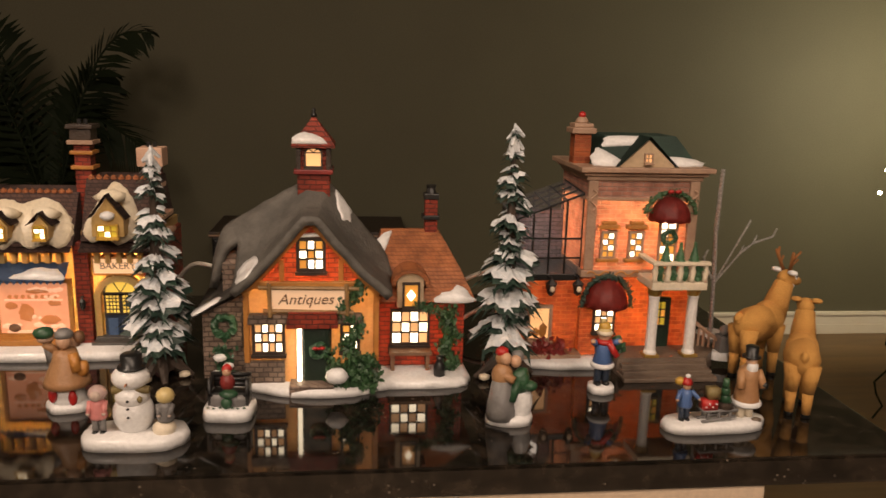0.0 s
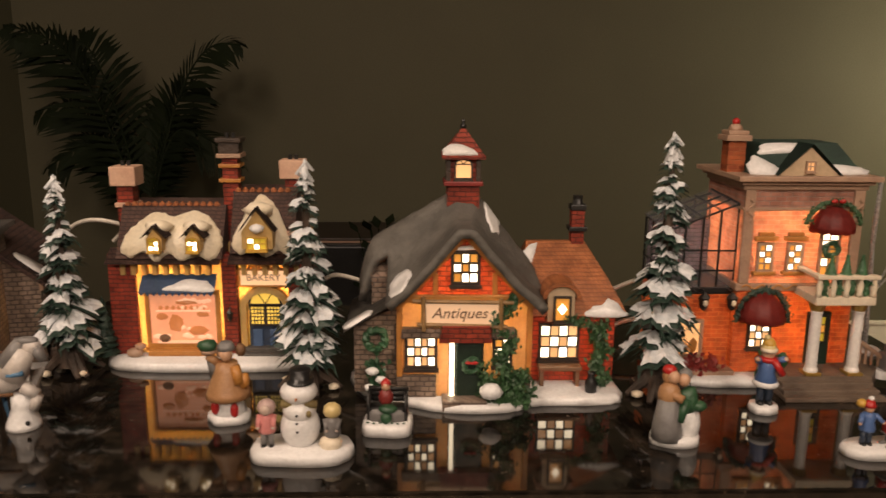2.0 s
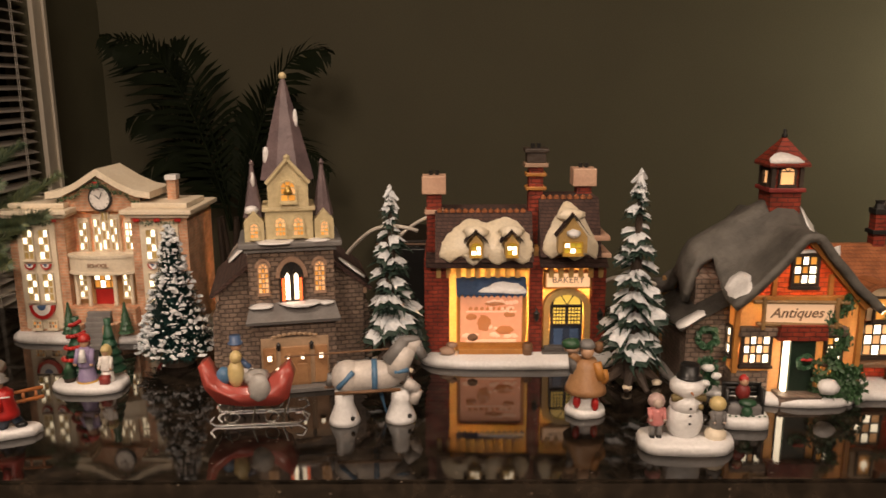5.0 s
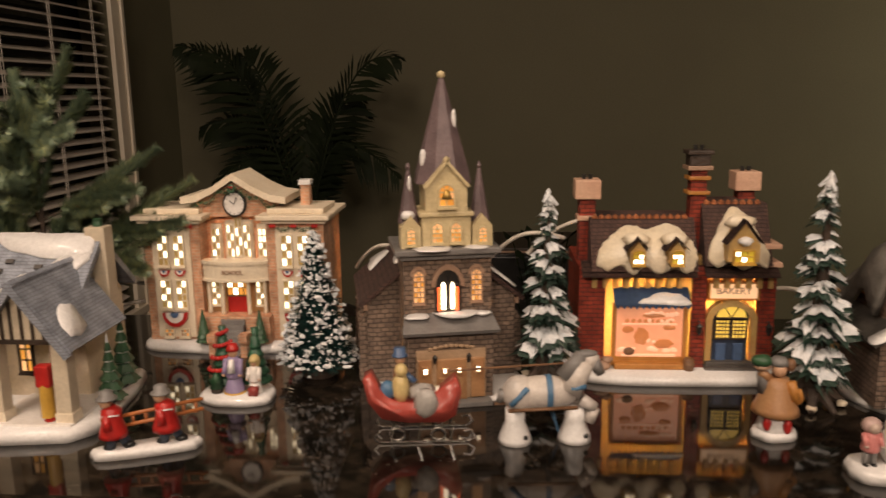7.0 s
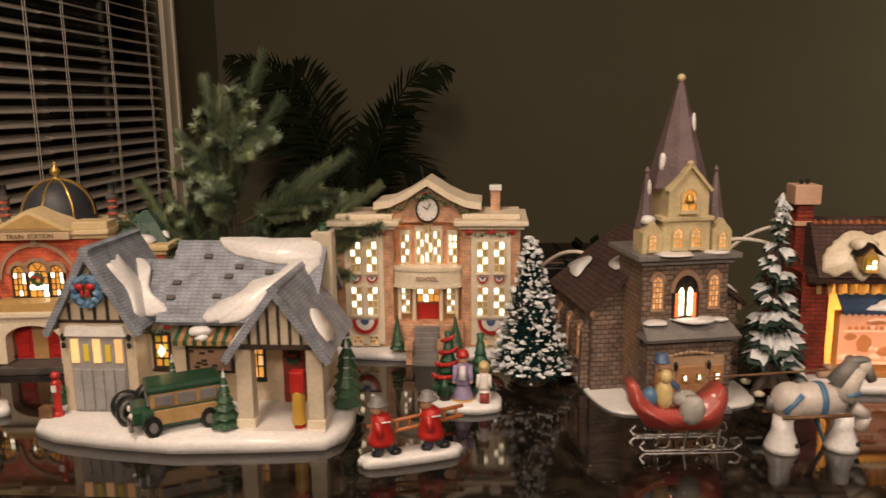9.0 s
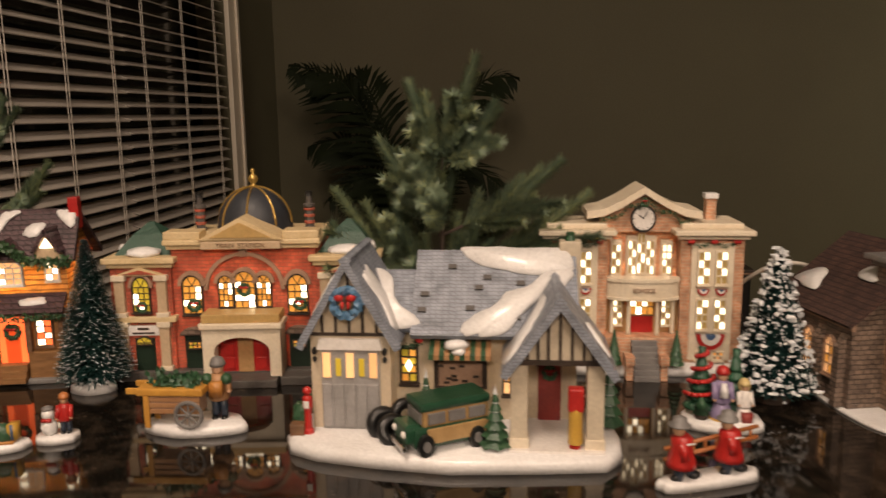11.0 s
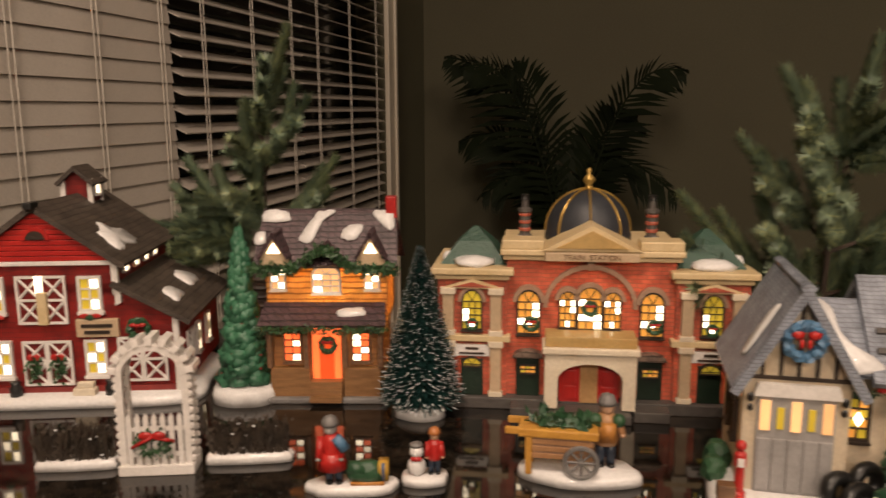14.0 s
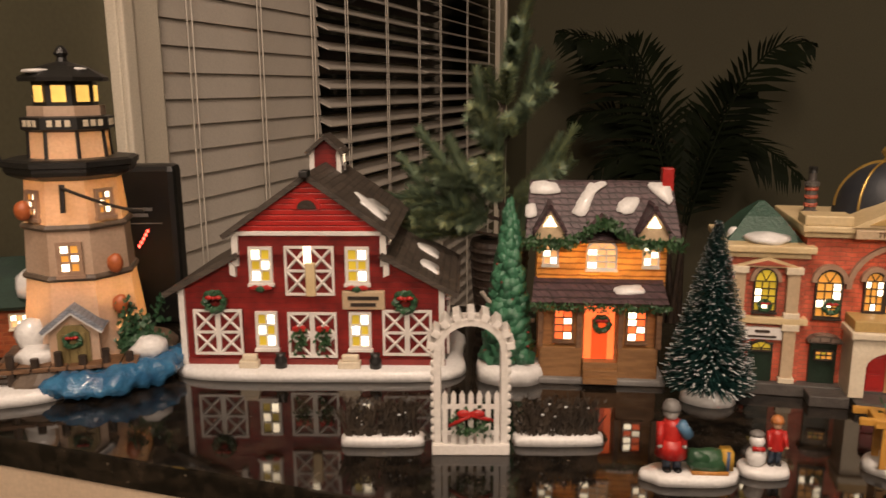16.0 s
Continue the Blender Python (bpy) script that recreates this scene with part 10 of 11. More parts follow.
    c.add(SNOW, lathe, [(0.0098, 0), (0.0105, 0.0015), (0.0095, 0.0035)], (0.023, 0.001, 0.0155), 16)
    for s in (-1, 1):
        c.add(IVORY, tube, (0.023 + s * 0.003, 0.001, 0.005), (0.023 + s * 0.003, 0.001, 0.017), 0.003)
        c.add(TAN, tube, (0.023 + s * 0.006, 0.0, 0.040), (0.023 + s * 0.0085, -0.005, 0.029), 0.0028)
    c.add(BLACK, ball, (0.0318, -0.005, 0.0305), (0.0028, 0.0026, 0.003), 2)
    c.add(FACE, ball, (0.023, -0.001, 0.0465), (0.0038, 0.0038, 0.0042), 2)
    c.add(SNOW, ball, (0.023, -0.0025, 0.0425), (0.0042, 0.003, 0.0055), 2)
    c.add(BLACK, lathe, [(0.0062, 0), (0.0062, 0.001), (0.0042, 0.0013), (0.0044, 0.0075), (0.004, 0.008)], (0.023, 0, 0.0495), 16)
    c.add(STEPSTONE, ball, (0.028, -0.006, 0.0065), (0.004, 0.003, 0.002), 1)
    c.done("sled_figurine", 0.2435, 0.466, 3, "ceramic figurine group with a sled full of presents")
    # flocked deer
    for (x, y, yaw, buck) in ((0.319, 0.492, 62, False), (0.318, 0.556, 22, True)):
        c = Clay()
        k = 1.0
        c.add(FUR, ball, (0, 0, 0.044), (0.0225, 0.0132, 0.0145), 3, 0.1)
        c.add(FUR, ball, (0.012, 0, 0.046), (0.0125, 0.0125, 0.015), 3)
        for lx, ly in ((-0.015, -0.006), (-0.014, 0.006), (0.015, -0.006), (0.014, 0.006)):
            c.add(FUR, tube, (lx, ly, 0.042), (lx * 1.03, ly, 0.020), 0.0076, 0.0044, 10)
            c.add(FUR, tube, (lx * 1.03, ly, 0.021), (lx * 1.06, ly, 0.003), 0.0043, 0.0034, 10)
            c.add(BLACK, tube, (lx * 1.06, ly, 0.0), (lx * 1.06, ly, 0.0045), 0.0034, 0.003, 10)
        c.add(FUR, tube, (0.016, 0, 0.048), (0.027, 0, 0.074), 0.0108, 0.0072, 12)
        c.add(FUR, ball, (0.029, 0, 0.0775), (0.0085, 0.0068, 0.0072), 2)
        c.add(FUR, tube, (0.031, 0, 0.0775), (0.0425, 0, 0.0735), 0.0060, 0.0034, 10)
        c.add(BLACK, ball, (0.0432, 0, 0.0738), 0.0024, 2)
        for s in (-1, 1):
            c.add(FUR if not buck else SNOW, ball, (0.0255, s * 0.0075, 0.0835), (0.003, 0.0045, 0.0022), 2)
            c.add(BLACK, ball, (0.0325, s * 0.0058, 0.0795), 0.0014, 2)
            if buck:
                c.add(SNOW, ball, (0.0325, s * 0.0054, 0.0790), (0.0024, 0.0014, 0.0022), 2)
                c.add(ANTLER, tube, (0.0275, s * 0.003, 0.084), (0.023, s * 0.008, 0.100), 0.0015, 0.0012, 7)
                c.add(ANTLER, tube, (0.0245, s * 0.0065, 0.0935), (0.029, s * 0.010, 0.101), 0.0012, 0.0008, 7)
                c.add(ANTLER, tube, (0.026, s * 0.005, 0.089), (0.031, s * 0.007, 0.094), 0.0011, 0.0007, 7)
        if buck:
            c.add(SNOW, tube, (0.0215, 0, 0.056), (0.0335, 0, 0.073), 0.0052, 0.0042, 10)
        c.add(FUR, ball, (-0.021, 0, 0.050), (0.004, 0.003, 0.005), 2)
        c.done("deer_figurine", x, y, yaw, "tan flocked stag with brown antlers" if buck else "tan flocked doe standing beside a stag", "deer figurine", "deer", 0.91 if not buck else 1.01)
    # sleigh
    s = thing("toy_sleigh", -0.4365, 0.512, TOP, 5, "red ceramic sleigh with wire runners and two riders", "sleigh")
    bm = B()
    prof = [(-0.036, 0.044), (-0.033, 0.028), (-0.024, 0.016), (-0.006, 0.013), (0.018, 0.013), (0.026, 0.018), (0.030, 0.034), (0.0265, 0.043), (0.018, 0.036), (0.008, 0.028), (-0.004, 0.026), (-0.016, 0.027), (-0.026, 0.036), (-0.031, 0.046)]
    prism(bm, prof, -0.011, 0.011)
    bmesh.ops.bevel(bm, geom=[e for e in bm.edges if abs(e.verts[0].co.y - e.verts[1].co.y) < 1e-6], offset=0.0025, segments=2, affect="EDGES")
    part("body", bm, SLEIGHRED, s, "red sleigh body", smooth=True)
    for y in (-0.0125, 0.0125):
        bm = B()
        run = [(-0.026, 0.008), (-0.029, 0.004), (-0.026, 0.001), (0.0, 0.001), (0.034, 0.001), (0.0385, 0.004), (0.036, 0.009), (0.031, 0.008)]
        for a, b in zip(run, run[1:]):
            tube(bm, (a[0], y, a[1]), (b[0], y, b[1]), 0.0009, seg=6)
        for x in (-0.018, 0.0, 0.022):
            tube(bm, (x, y, 0.001), (x + 0.003, y * 0.8, 0.014), 0.0008, seg=6)
        for x0 in (-0.014, 0.014):
            pp = None
            for k in range(13):
                a = k / 12 * 2 * math.pi
                q = (x0 + 0.005 * math.cos(a), y, 0.0065 + 0.0042 * math.sin(a))
                if pp:
                    tube(bm, pp, q, 0.0007, seg=5)
                pp = q
        part("runner", bm, STEEL, s, "bright wire runner")
    bm = ball(B(), (0.006, -0.009, 0.027), (0.0085, 0.0055, 0.011), 2, 0.35, 3)
    ball(bm, (0.003, -0.002, 0.033), (0.009, 0.009, 0.005), 2, 0.3, 5)
    part("lap_blanket", bm, GREYWHITE, s, "pale grey blanket over the side", smooth=True)
    part("shaft", tube(B(), (0.022, 0.012, 0.042), (0.105, 0.012, 0.046), 0.0008, seg=6), WOODP, s)
    part("shaft", tube(B(), (0.052, -0.011, 0.0265), (0.094, -0.011, 0.0275), 0.0011, seg=6), WOODP, s)
    c = Clay()
    c.add(BLONDE, ball, (-0.011, -0.002, 0.036), (0.0062, 0.006, 0.011), 2, 0.1)
    c.add(BLONDE, ball, (-0.0105, -0.003, 0.0485), (0.0045, 0.0045, 0.0052), 2)
    c.add(SKYBLUE, ball, (-0.020, -0.001, 0.034), (0.0055, 0.0055, 0.007), 2)
    c.add(TAN, ball, (-0.0115, 0.004, 0.042), (0.005, 0.005, 0.010), 2)
    c.add(FACE, ball, (-0.0115, 0.004, 0.0545), (0.0038, 0.0038, 0.0042), 2)
    c.add(BLUEP, lathe, [(0.0056, 0), (0.0052, 0.001), (0.0042, 0.0015), (0.004, 0.006)], (-0.0115, 0.004, 0.0565), 14)
    c.add(BLUEP, tube, (-0.010, 0.002, 0.046), (-0.001, -0.002, 0.040), 0.0026, 0.002)
    f = c.done("rider_figurine", -0.4365, 0.512, 5, "ceramic riders in yellow and blue seated in the sleigh")
    # horse
    c = Clay()
    for x in (-0.020, 0.0205):
        c.add(SNOW, lathe, [(0.0115, 0), (0.011, 0.003), (0.0068, 0.014), (0.0065, 0.024)], (x, 0, 0), 18)
        c.add(BLACK, ball, (x + 0.006, -0.0095, 0.006), (0.0018, 0.0014, 0.002), 1)
    c.add(HORSE, ball, (-0.002, 0, 0.034), (0.026, 0.0108, 0.0118), 3)
    c.add(HORSE, ball, (-0.017, 0, 0.034), (0.012, 0.0108, 0.0125), 3)
    c.add(HORSE, tube, (0.016, 0, 0.036), (0.027, 0, 0.055), 0.010, 0.0062, 12)
    c.add(GREYP, tube, (0.013, 0.0, 0.044), (0.0245, 0, 0.060), 0.0068, 0.0048, 10)
    c.add(HORSE, ball, (0.030, 0, 0.0560), (0.0070, 0.005, 0.0062), 2)
    c.add(GREYP, ball, (0.028, 0, 0.0605), (0.0075, 0.0042, 0.0030), 2)
    c.add(GREYP, tube, (0.032, 0, 0.056), (0.0375, 0, 0.0465), 0.0046, 0.0032, 10)
    c.add(HORSE, tube, (0.024, -0.004, 0.030), (0.033, -0.005, 0.024), 0.0046, 0.0038, 10)
    c.add(HORSE, tube, (0.033, -0.005, 0.024), (0.0295, -0.005, 0.014), 0.0036, 0.0032, 10)
    c.add(SKYBLUE, lathe, [(0.0122, -0.002), (0.0124, 0.002)], (0, 0, 0), 20)
    bmv = [v for v in c.bm.verts]
    for v in bmv[-40:]:
        v.co = Vector((v.co.z + 0.002, v.co.x * 0.93, v.co.y + 0.034))
    c.add(SKYBLUE, tube, (-0.024, -0.0095, 0.029), (-0.013, -0.0098, 0.041), 0.0020, 0.0020)
    c.add(SKYBLUE, tube, (0.016, -0.008, 0.039), (0.026, -0.0068, 0.040), 0.0018, 0.0018)
    c.add(GREYP, tube, (-0.028, 0, 0.036), (-0.031, 0, 0.028), 0.0034, 0.002)
    c.add(WOODP, tube, (-0.026, -0.0112, 0.0262), (0.020, -0.0112, 0.0272), 0.0013)
    c.done("horse_figurine", -0.350, 0.5085, 6, "white ceramic horse with grey mane and blue harness", "horse figurine")
    # firemen with a ladder
    c = Clay()
    snow_foot(c, 0.0345, 0.0085, 0.006, 7, square=3)
    for x in (-0.020, 0.013):
        for s in (-1, 1):
            c.add(NAVY, tube, (x + s * 0.006 + 0.003, s * 0.001, 0.006), (x + 0.001, 0, 0.019), 0.0032, 0.004)
            c.add(BLACK, ball, (x + s * 0.006 + 0.003, -0.001, 0.0075), (0.0042, 0.003, 0.0028), 2)
        c.add(RED, lathe, [(0.0092, 0), (0.0088, 0.003), (0.0062, 0.012), (0.0066, 0.018), (0.003, 0.021)], (x, 0, 0.0145), 16)
        c.add(RED, tube, (x - 0.003, -0.005, 0.031), (x - 0.002, -0.008, 0.021), 0.0028, 0.0026)
        c.add(FACE, ball, (x - 0.003, -0.001, 0.0385), (0.004, 0.004, 0.0046), 2)
        c.add(GREYP, lathe, [(0.0068, 0), (0.0064, 0.001), (0.0046, 0.0018), (0.0042, 0.005), (0.001, 0.0066)], (x - 0.002, 0, 0.0402), 16)
        c.add(SNOW, tube, (x - 0.005, -0.0066, 0.0305), (x + 0.005, -0.0066, 0.0305), 0.0006)
    for z in (0.0185, 0.0255):
        c.add(LADDER, tube, (-0.028, 0.006, z - 0.002), (0.037, 0.006, z + 0.005), 0.0014)
    for k in range(8):
        x = -0.024 + k * 0.008
        c.add(LADDER, tube, (x, 0.006, 0.018 + x * 0.1), (x, 0.006, 0.027 + x * 0.1), 0.0010)
    c.done("fireman_figurine", -0.614, 0.480, 20, "two ceramic firemen in red coats carrying a ladder")
    # woman and child beside a tree
    c = Clay()
    snow_foot(c, 0.029, 0.020, 0.006, 8)
    doll(c, -0.002, -0.003, 0.005, 0.040, LILAC, LILAC, RED, skirt=True)
    c.add(SNOW, tube, (-0.002, -0.010, 0.024), (-0.002, -0.008, 0.034), 0.0034, 0.002)
    c.add(YELLOWP, lathe, [(0.0086, 0), (0.0082, 0.0025)], (-0.002, -0.003, 0.0048), 16)
    doll(c, 0.014, -0.003, 0.005, 0.030, WHITEP, MAROON, BLONDE, skirt=True)
    c.add(BLONDE, ball, (0.014, -0.001, 0.0305), (0.0045, 0.0042, 0.006), 2)
    c.add(MAROON, box, 0.011, 0.018, -0.012, -0.006, 0.006, 0.0125)
    c.add(GREENP, lathe, [(0.006, 0), (0.003, 0.004), (0.0055, 0.004), (0.0005, 0.012)], (-0.016, -0.004, 0.010), 10)
    c.add(BARK, lathe, [(0.0042, 0), (0.005, 0.006)], (-0.016, -0.004, 0.005), 10)
    for k in range(6):
        c.add(FIRGREEN, lathe, [(0.0130 - k * 0.0020, 0), (0.0118 - k * 0.0019, 0.0022), (0.003, 0.0095)], (-0.014, 0.010, 0.010 + k * 0.0072), 11)
        c.add(FIRGREEN, lathe, [(0.0125 - k * 0.0019, 0), (0.0112 - k * 0.0018, 0.0022), (0.003, 0.0095)], (0.011, 0.012, 0.010 + k * 0.0068), 11)
    for k in range(4):
        rr = 0.0118 - k * 0.0026
        pts = [(-0.014 + rr * math.cos(a), 0.010 + rr * math.sin(a), 0.017 + k * 0.0092 + 0.0012 * a) for a in [math.pi * (1.0 + q / 8) for q in range(9)]]
        for a, b in zip(pts, pts[1:]):
            c.add(RED, tube, a, b, 0.0017)
    c.done("shopping_figurine", -0.5825, 0.574, 0, "ceramic woman in lilac with child and ribboned tree")
    # cart with greenery and vendor
    c = Clay()
    snow_foot(c, 0.0375, 0.0175, 0.007, 9, square=2.2)
    doll(c, 0.016, 0.005, 0.006, 0.047, TAN, NAVY, GREYP, arm=(0.20, 0.5))
    c.add(GREENP, ball, (0.009, 0.001, 0.038), (0.0042, 0.0042, 0.0045), 2)
    c.add(GREENP, ball, (0.023, 0.001, 0.038), (0.0042, 0.0042, 0.0045), 2)
    c.add(ORANGE_TRIM, box, 0.012, 0.021, -0.006, 0.001, 0.026, 0.037)
    f = c.done("vendor_figurine", -0.966, 0.542, 5, "ceramic street vendor in tan coat on a snow base")
    k = thing("hand_cart", -0.976, 0.536, TOP + 0.0065, 2, "honey yellow wooden hand cart loaded with greenery", "cart")
    part("cart_tray", box(B(), -0.024, 0.019, -0.009, 0.009, 0.0215, 0.0265, 0.001), LIGHTWOOD, k)
    part("cart_box", box(B(), -0.016, 0.016, -0.007, 0.007, 0.009, 0.0215, 0.0008), STONE_TRIM, k)
    for z in (0.0095, 0.0135, 0.0175):
        part("cart_board", box(B(), -0.0165, 0.0165, -0.0078, -0.0068, z, z + 0.003, 0.0004), TAN, k)
    for y in (-0.0085, 0.0065):
        part("cart_leg", box(B(), -0.020, -0.0165, y, y + 0.002, 0, 0.022, 0.0005), LIGHTWOOD, k)
        part("cart_handle", box(B(), -0.031, -0.022, y, y + 0.0024, 0.0225, 0.0265, 0.0008), LIGHTWOOD, k)
    bm = B()
    leaves(bm, [(-0.012 + 0.003 * i, 0.003 * math.sin(i * 2.0), 0.028 + 0.001 * (i % 3)) for i in range(9)], 0.006, 18, 5)
    ball(bm, (-0.006, 0, 0.0275), (0.009, 0.006, 0.0045), 2, 0.4, 3)
    ball(bm, (0.006, 0, 0.0275), (0.008, 0.006, 0.0045), 2, 0.4, 6)
    part("greenery", bm, GREENP, k)
    bm = B()
    for i in range(20):
        u, v = 2 * math.pi * i / 20, 2 * math.pi * (i + 1) / 20
        tube(bm, (0.0085 * math.cos(u), 0, 0.0085 * math.sin(u)), (0.0085 * math.cos(v), 0, 0.0085 * math.sin(v)), 0.0014, seg=6)
    for i in range(8):
        u = 2 * math.pi * i / 8
        tube(bm, (0, 0, 0), (0.008 * math.cos(u), 0, 0.008 * math.sin(u)), 0.0007, seg=5)
    ball(bm, (0, 0, 0), 0.0018, 1)
    w = part("cart_wheel", bm, GREYP, k, "grey spoked wheel")
    w.matrix_basis = pose(0.010, -0.0105, 0.0098)
    k.scale = (1.12, 1.12, 1.12)
    # man dragging a tree
    c = Clay()
    snow_foot(c, 0.0270, 0.0105, 0.0055, 10, square=2.6)
    doll(c, -0.010, 0, 0.005, 0.042, RED, NAVY, GREYP, lean=-0.08, hair=GREYWHITE, face=GREYWHITE)
    c.add(SKYBLUE, tube, (-0.008, -0.005, 0.036), (-0.003, -0.004, 0.028), 0.0032, 0.0036)
    c.add(RED, lathe, [(0.0092, 0), (0.007, 0.010)], (-0.011, 0, 0.015), 14)
    c.add(GREENP, ball, (0.009, -0.001, 0.012), (0.0115, 0.0065, 0.0075), 2, 0.4, 4)
    c.add(GREENP, tube, (-0.002, -0.002, 0.016), (0.008, -0.001, 0.013), 0.004, 0.006)
    c.add(ORANGE_TRIM, box, 0.000, 0.020, -0.006, 0.005, 0.0055, 0.0075)
    c.add(YELLOWP, box, 0.0165, 0.0225, -0.005, 0.004, 0.008, 0.019)
    c.add(BLUEP, box, 0.0186, 0.0204, -0.0054, -0.0046, 0.008, 0.0192)
    c.done("tree_hauler_figurine", -1.099, 0.496, 14, "ceramic man in red coat dragging a bundled tree")
    # two tiny children
    c = Clay()
    snow_foot(c, 0.0142, 0.010, 0.005, 11)
    c.add(SNOW, ball, (-0.005, 0, 0.0105), (0.0058, 0.0055, 0.0065), 2)
    c.add(SNOW, ball, (-0.005, -0.0005, 0.020), 0.0044, 2)
    c.add(RED, tube, (-0.0085, -0.0035, 0.0165), (-0.002, -0.0045, 0.0165), 0.0014)
    c.add(GREYP, ball, (-0.005, 0, 0.024), (0.0042, 0.004, 0.0022), 2)
    doll(c, 0.006, 0.001, 0.0045, 0.030, RED, NAVY, ORANGEP2)
    c.done("child_snowman_figurine", -1.0585, 0.516, 16, "tiny ceramic child beside a snowman with red scarf")
    # arched garden gate
    g = thing("garden_arch", -1.2275, 0.496, TOP, 17, "white plastic garden arch with picket gate and red bow", "garden arch")
    part("foot", box(B(), -0.0235, 0.0235, -0.010, 0.010, 0, 0.007, 0.001), WHITEP, g)
    for sx in (-1, 1):
        for y in (-0.006, 0.006):
            p = part("arch_post", box(B(), sx * 0.020 - 0.0022, sx * 0.020 + 0.0022, y - 0.002, y + 0.002, 0.006, 0.066, 0.0005), WHITEP, g)
            for k in range(11):
                part("scallop", ball(B(), (sx * 0.0228, y, 0.010 + k * 0.0053), (0.0016, 0.0018, 0.0024), 1), WHITEP, p)
        bm = B()
        for k in range(7):
            box(bm, sx * 0.020 - 0.001, sx * 0.020 + 0.001, -0.006, 0.006, 0.012 + k * 0.008, 0.0145 + k * 0.008)
        part("side_lattice", bm, WHITEP, g)
    for y in (-0.006, 0.006):
        part("arch_top", arched_band(B(), 0, 0.065, 0.0178, 0.0222, y - 0.002, y + 0.002, 0.9), WHITEP, g)
    for k in range(9):
        a = math.pi * (k + 0.5) / 9
        m = part("arch_block", box(B(), -0.0022, 0.0022, -0.009, 0.009, -0.001, 0.0042, 0.0005), WHITEP, g)
        m.matrix_basis = pose(0.0222 * math.cos(a), 0, 0.065 + 0.0205 * math.sin(a), 0, 90 - math.degrees(a), 0)
    gt = part("gate_rail", box(B(), -0.0175, 0.0175, -0.0075, -0.0058, 0.012, 0.0145), WHITEP, g)
    part("gate_rail", box(B(), -0.0175, 0.0175, -0.0075, -0.0058, 0.029, 0.0315), WHITEP, g)
    for k in range(7):
        x = -0.0155 + k * 0.00517
        part("picket", prism(B(), [(x - 0.0016, 0.007), (x + 0.0016, 0.007), (x + 0.0016, 0.038), (x, 0.041), (x - 0.0016, 0.038)], -0.0085, -0.0072), WHITEP, g)
    bm = B()
    leaves(bm, [(0.008 * math.cos(a), -0.011, 0.022 + 0.006 * math.sin(a)) for a in [2 * math.pi * k / 12 for k in range(12)]], 0.004, 10, 3)
    w = part("wreath", bm, IVY, g)
    bm = B()
    for sx in (-1, 1):
        ball(bm, (sx * 0.004, -0.014, 0.0285), (0.0045, 0.0014, 0.0028), 2)
        tube(bm, (0, -0.014, 0.028), (sx * 0.013, -0.013, 0.0205 if sx < 0 else 0.024), 0.0016, 0.0011)
    part("bow", bm, RED, w, smooth=True)
    # hedges either side
    for x, y, L in ((-1.282, 0.487, 0.052), (-1.178, 0.520, 0.056)):
        h = thing("frosted_hedge", x, y, TOP, 17, "low brown twig hedge on a strip of snow", "hedge", "hedges beside the garden arch")
        part("snow_strip", slab(B(), outline(0, 0, L / 2, 0.007, 40, 0.12, 5, 5), 0, 0.006, 0.08), SNOW, h, smooth=True)
        rnd = random.Random(int(-x * 1000))
        bm, bs = B(), B()
        for k in range(150):
            px, py = rnd.uniform(-L / 2 + 0.003, L / 2 - 0.003), rnd.uniform(-0.004, 0.004)
            q = Vector((px + rnd.uniform(-0.006, 0.006), py + rnd.uniform(-0.004, 0.004), rnd.uniform(0.012, 0.030)))
            tube(bm, (px, py, 0.004), q, 0.0007, 0.0004, 4)
            q2 = q + Vector((rnd.uniform(-0.005, 0.005), rnd.uniform(-0.003, 0.003), rnd.uniform(-0.003, 0.004)))
            tube(bm, q * 0.6 + Vector((px, py, 0.004)) * 0.4, q2, 0.0006, 0.0003, 4)
        leaves(bm, [(rnd.uniform(-L / 2 + 0.004, L / 2 - 0.004), 0, rnd.uniform(0.008, 0.027)) for _ in range(60)], 0.004, 5, 3)
        t = part("twig_mass", bm, HEDGE, h)
        t["kind"] = "stuff"
        for k in range(12):
            ball(bs, (rnd.uniform(-L / 2 + 0.004, L / 2 - 0.004), rnd.uniform(-0.005, 0.002), rnd.uniform(0.006, 0.028)), (0.0012, 0.001, 0.0008), 1)
        t = part("snow_flecks", bs, TREESNOW, h)
        t["kind"] = "stuff"


FIRGREEN = paint("fir_green", (0.028, 0.105, 0.055), (0.016, 0.065, 0.035), 90, 0.45, 0.4)
ORANGEP2 = paint("orange_paint", (0.55, 0.20, 0.06), None, 60, 0.4, 0.1)
PINKPALE = paint("pale_pink", (0.62, 0.44, 0.40), None, 60, 0.4, 0.1)
FACEPALE = paint("pale_doll_face", (0.62, 0.48, 0.40), None, 60, 0.4, 0.1)
BLONDE = paint("pale_yellow", (0.66, 0.52, 0.24), (0.58, 0.44, 0.18), 60, 0.4, 0.1)
BLUECOAT = paint("mid_blue", (0.09, 0.16, 0.36), (0.06, 0.12, 0.28), 60, 0.4, 0.15)
NAVY = paint("navy_paint", (0.03, 0.045, 0.075), None, 60, 0.4, 0.15)
SLEIGHRED = paint("sleigh_red", (0.46, 0.085, 0.065), (0.38, 0.06, 0.045), 50, 0.35, 0.1, coat=0.3)
GREYWHITE = paint("grey_white", (0.48, 0.46, 0.43), (0.34, 0.32, 0.30), 70, 0.4, 0.2)
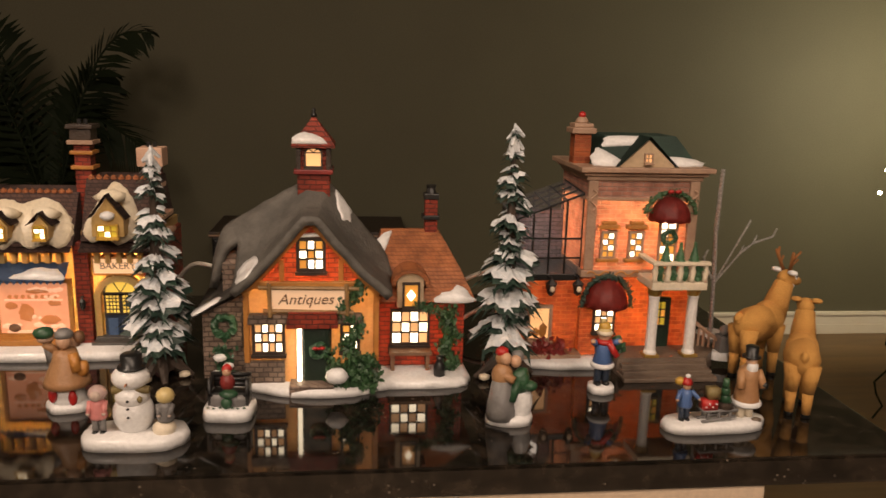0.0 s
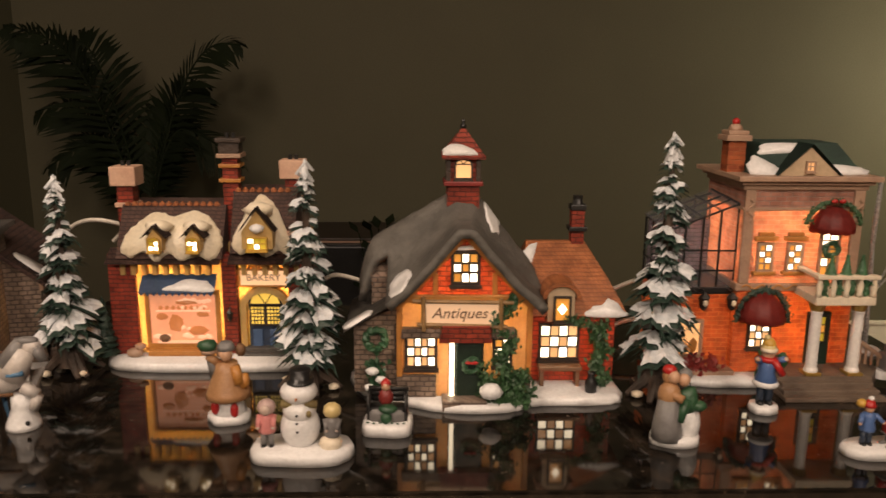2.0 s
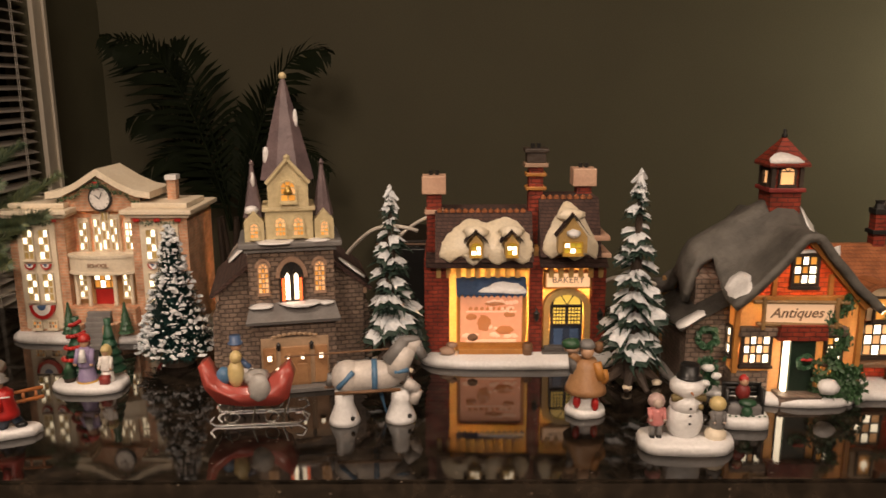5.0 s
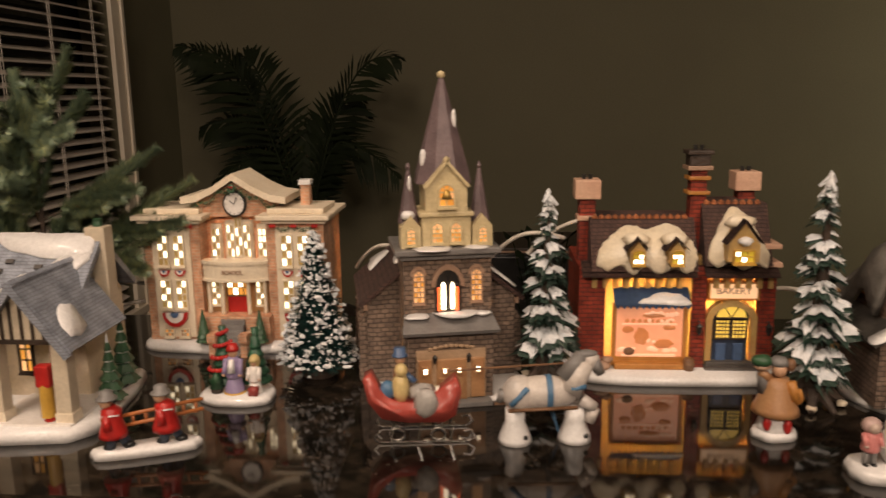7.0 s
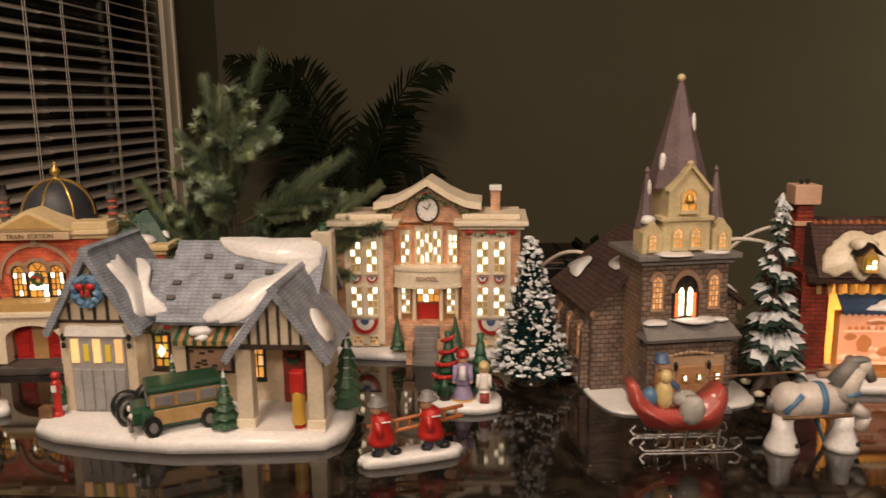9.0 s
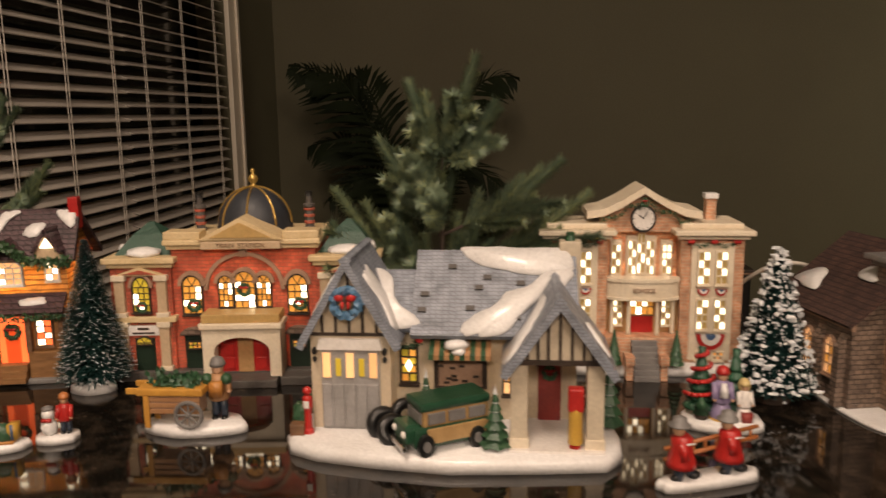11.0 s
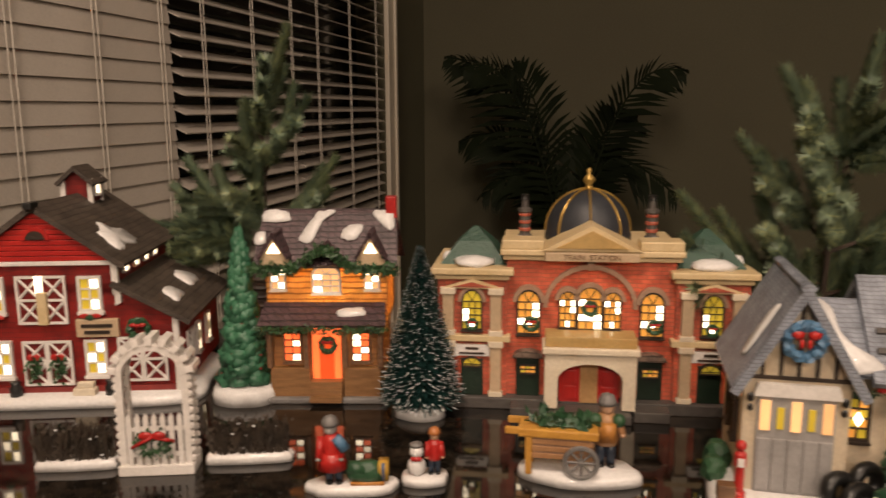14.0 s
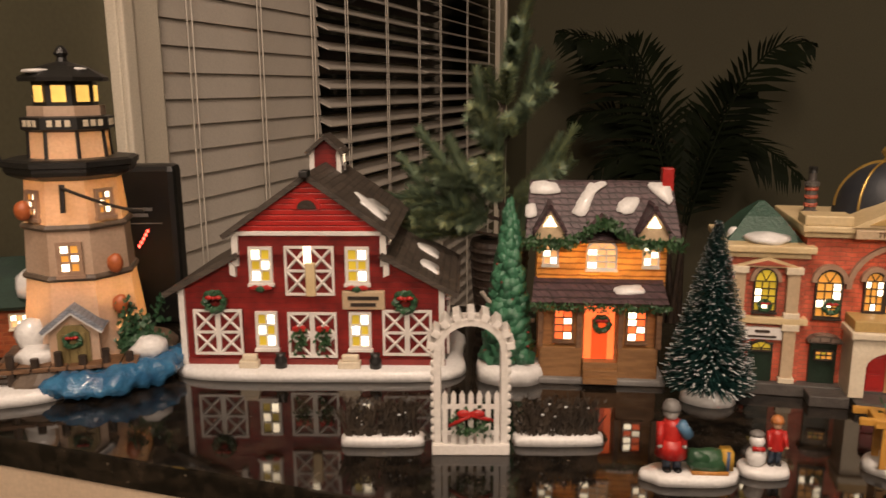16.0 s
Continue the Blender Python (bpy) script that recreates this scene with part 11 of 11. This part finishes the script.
HORSE = paint("horse_white", (0.66, 0.60, 0.54), (0.50, 0.46, 0.43), 50, 0.35, 0.1)
LADDER = paint("ladder_orange", (0.50, 0.17, 0.05), None, 60, 0.45, 0.2)
HEDGE = paint("hedge_twig", (0.055, 0.038, 0.024), (0.03, 0.022, 0.015), 90, 0.7, 0.2)
figurines()


# ---------------------------------------------------------------- odds and ends
def power_box():
    r = thing("wireless_charger_box", -1.600, 0.662, TOP, 20, "black electronic box with red lit display behind the lighthouse", "electronic device")
    bm = box(B(), -0.042, 0.042, -0.012, 0.014, 0.0, 0.150, 0.006)
    part("case", bm, BLACK, r)
    bm = B()
    for k in range(5):
        box(bm, 0.005 + k * 0.0022, 0.0066 + k * 0.0022, -0.0135, -0.0118, 0.074 + k * 0.0035, 0.0765 + k * 0.0035)
    part("display_digit", bm, LEDRED, r)
    bm = B()
    for z, a, b in ((0.108, 0.0, 0.020), (0.1025, 0.0, 0.016), (0.096, -0.004, 0.028)):
        box(bm, a, b, -0.0128, -0.0118, z, z + (0.003 if z > 0.1 else 0.0008))
    part("print_bar", bm, GREYP, r)
    part("badge", box(B(), -0.008, -0.002, -0.0128, -0.0118, 0.1015, 0.1075), PINK, r)


power_box()

for pts in (((-0.322, 0.690, 0.105), (-0.352, 0.690, 0.115), (-0.385, 0.700, 0.090), (-0.405, 0.720, 0.060)),
            ((-0.165, 0.700, 0.030), (-0.150, 0.690, 0.062), (-0.118, 0.660, 0.066), (-0.100, 0.650, 0.060)),
            ((0.088, 0.640, 0.055), (0.115, 0.660, 0.062), (0.150, 0.670, 0.066), (0.175, 0.675, 0.06)),
            ((0.075, 0.650, 0.005), (0.11, 0.66, 0.030), (0.15, 0.67, 0.024), (0.18, 0.68, 0.004)),
            ((-0.352, 0.740, 0.080), (-0.330, 0.745, 0.105), (-0.305, 0.740, 0.112)),
            ((-0.522, 0.770, 0.060), (-0.505, 0.745, 0.085), (-0.480, 0.73, 0.092), (-0.465, 0.73, 0.085)),
            ((-0.720, 0.720, 0.055), (-0.745, 0.715, 0.060), (-0.760, 0.700, 0.045), (-0.765, 0.690, 0.01)),
            ((-0.720, 0.720, 0.038), (-0.740, 0.715, 0.036), (-0.757, 0.700, 0.030)),
            ((-1.265, 0.660, 0.055), (-1.252, 0.665, 0.035), (-1.235, 0.675, 0.030), (-1.225, 0.68, 0.028)),
            ((-1.495, 0.625, 0.002), (-1.470, 0.635, 0.018), (-1.44, 0.66, 0.02))):
    cable("power_cord", [(x, y, TOP + z) for x, y, z in pts], 0.0019, CORD, "white power cord looped between the village houses")


def fairy_lights():
    r = thing("fairy_light_string", 1.97, 2.55, FLOOR_Z, 0, "string of small warm lights on a dark branch", "string lights")
    bm = B()
    prev = None
    for k in range(26):
        p = Vector((0.03 * math.sin(k * 1.7) + 0.005 * k, 0, k * 0.05))
        if prev:
            tube(bm, prev, p, 0.004, seg=5)
        prev = p
    part("wire", bm, PALMLEAF, r)
    rnd = random.Random(3)
    for x, z in ((-0.09, 0.95), (-0.106, 0.87), (-0.05, 0.98), (-0.04, 0.81)):
        part("bulb", ball(B(), (x, 0, z), 0.007, 2), FAIRY, r)
    for k in range(12, 20):
        part("bulb", ball(B(), (0.03 * math.sin(k * 1.7) + 0.005 * k + rnd.uniform(-.09, .09), rnd.uniform(-.03, .03), k * 0.05), 0.009, 2), FAIRY, r)


fairy_lights()
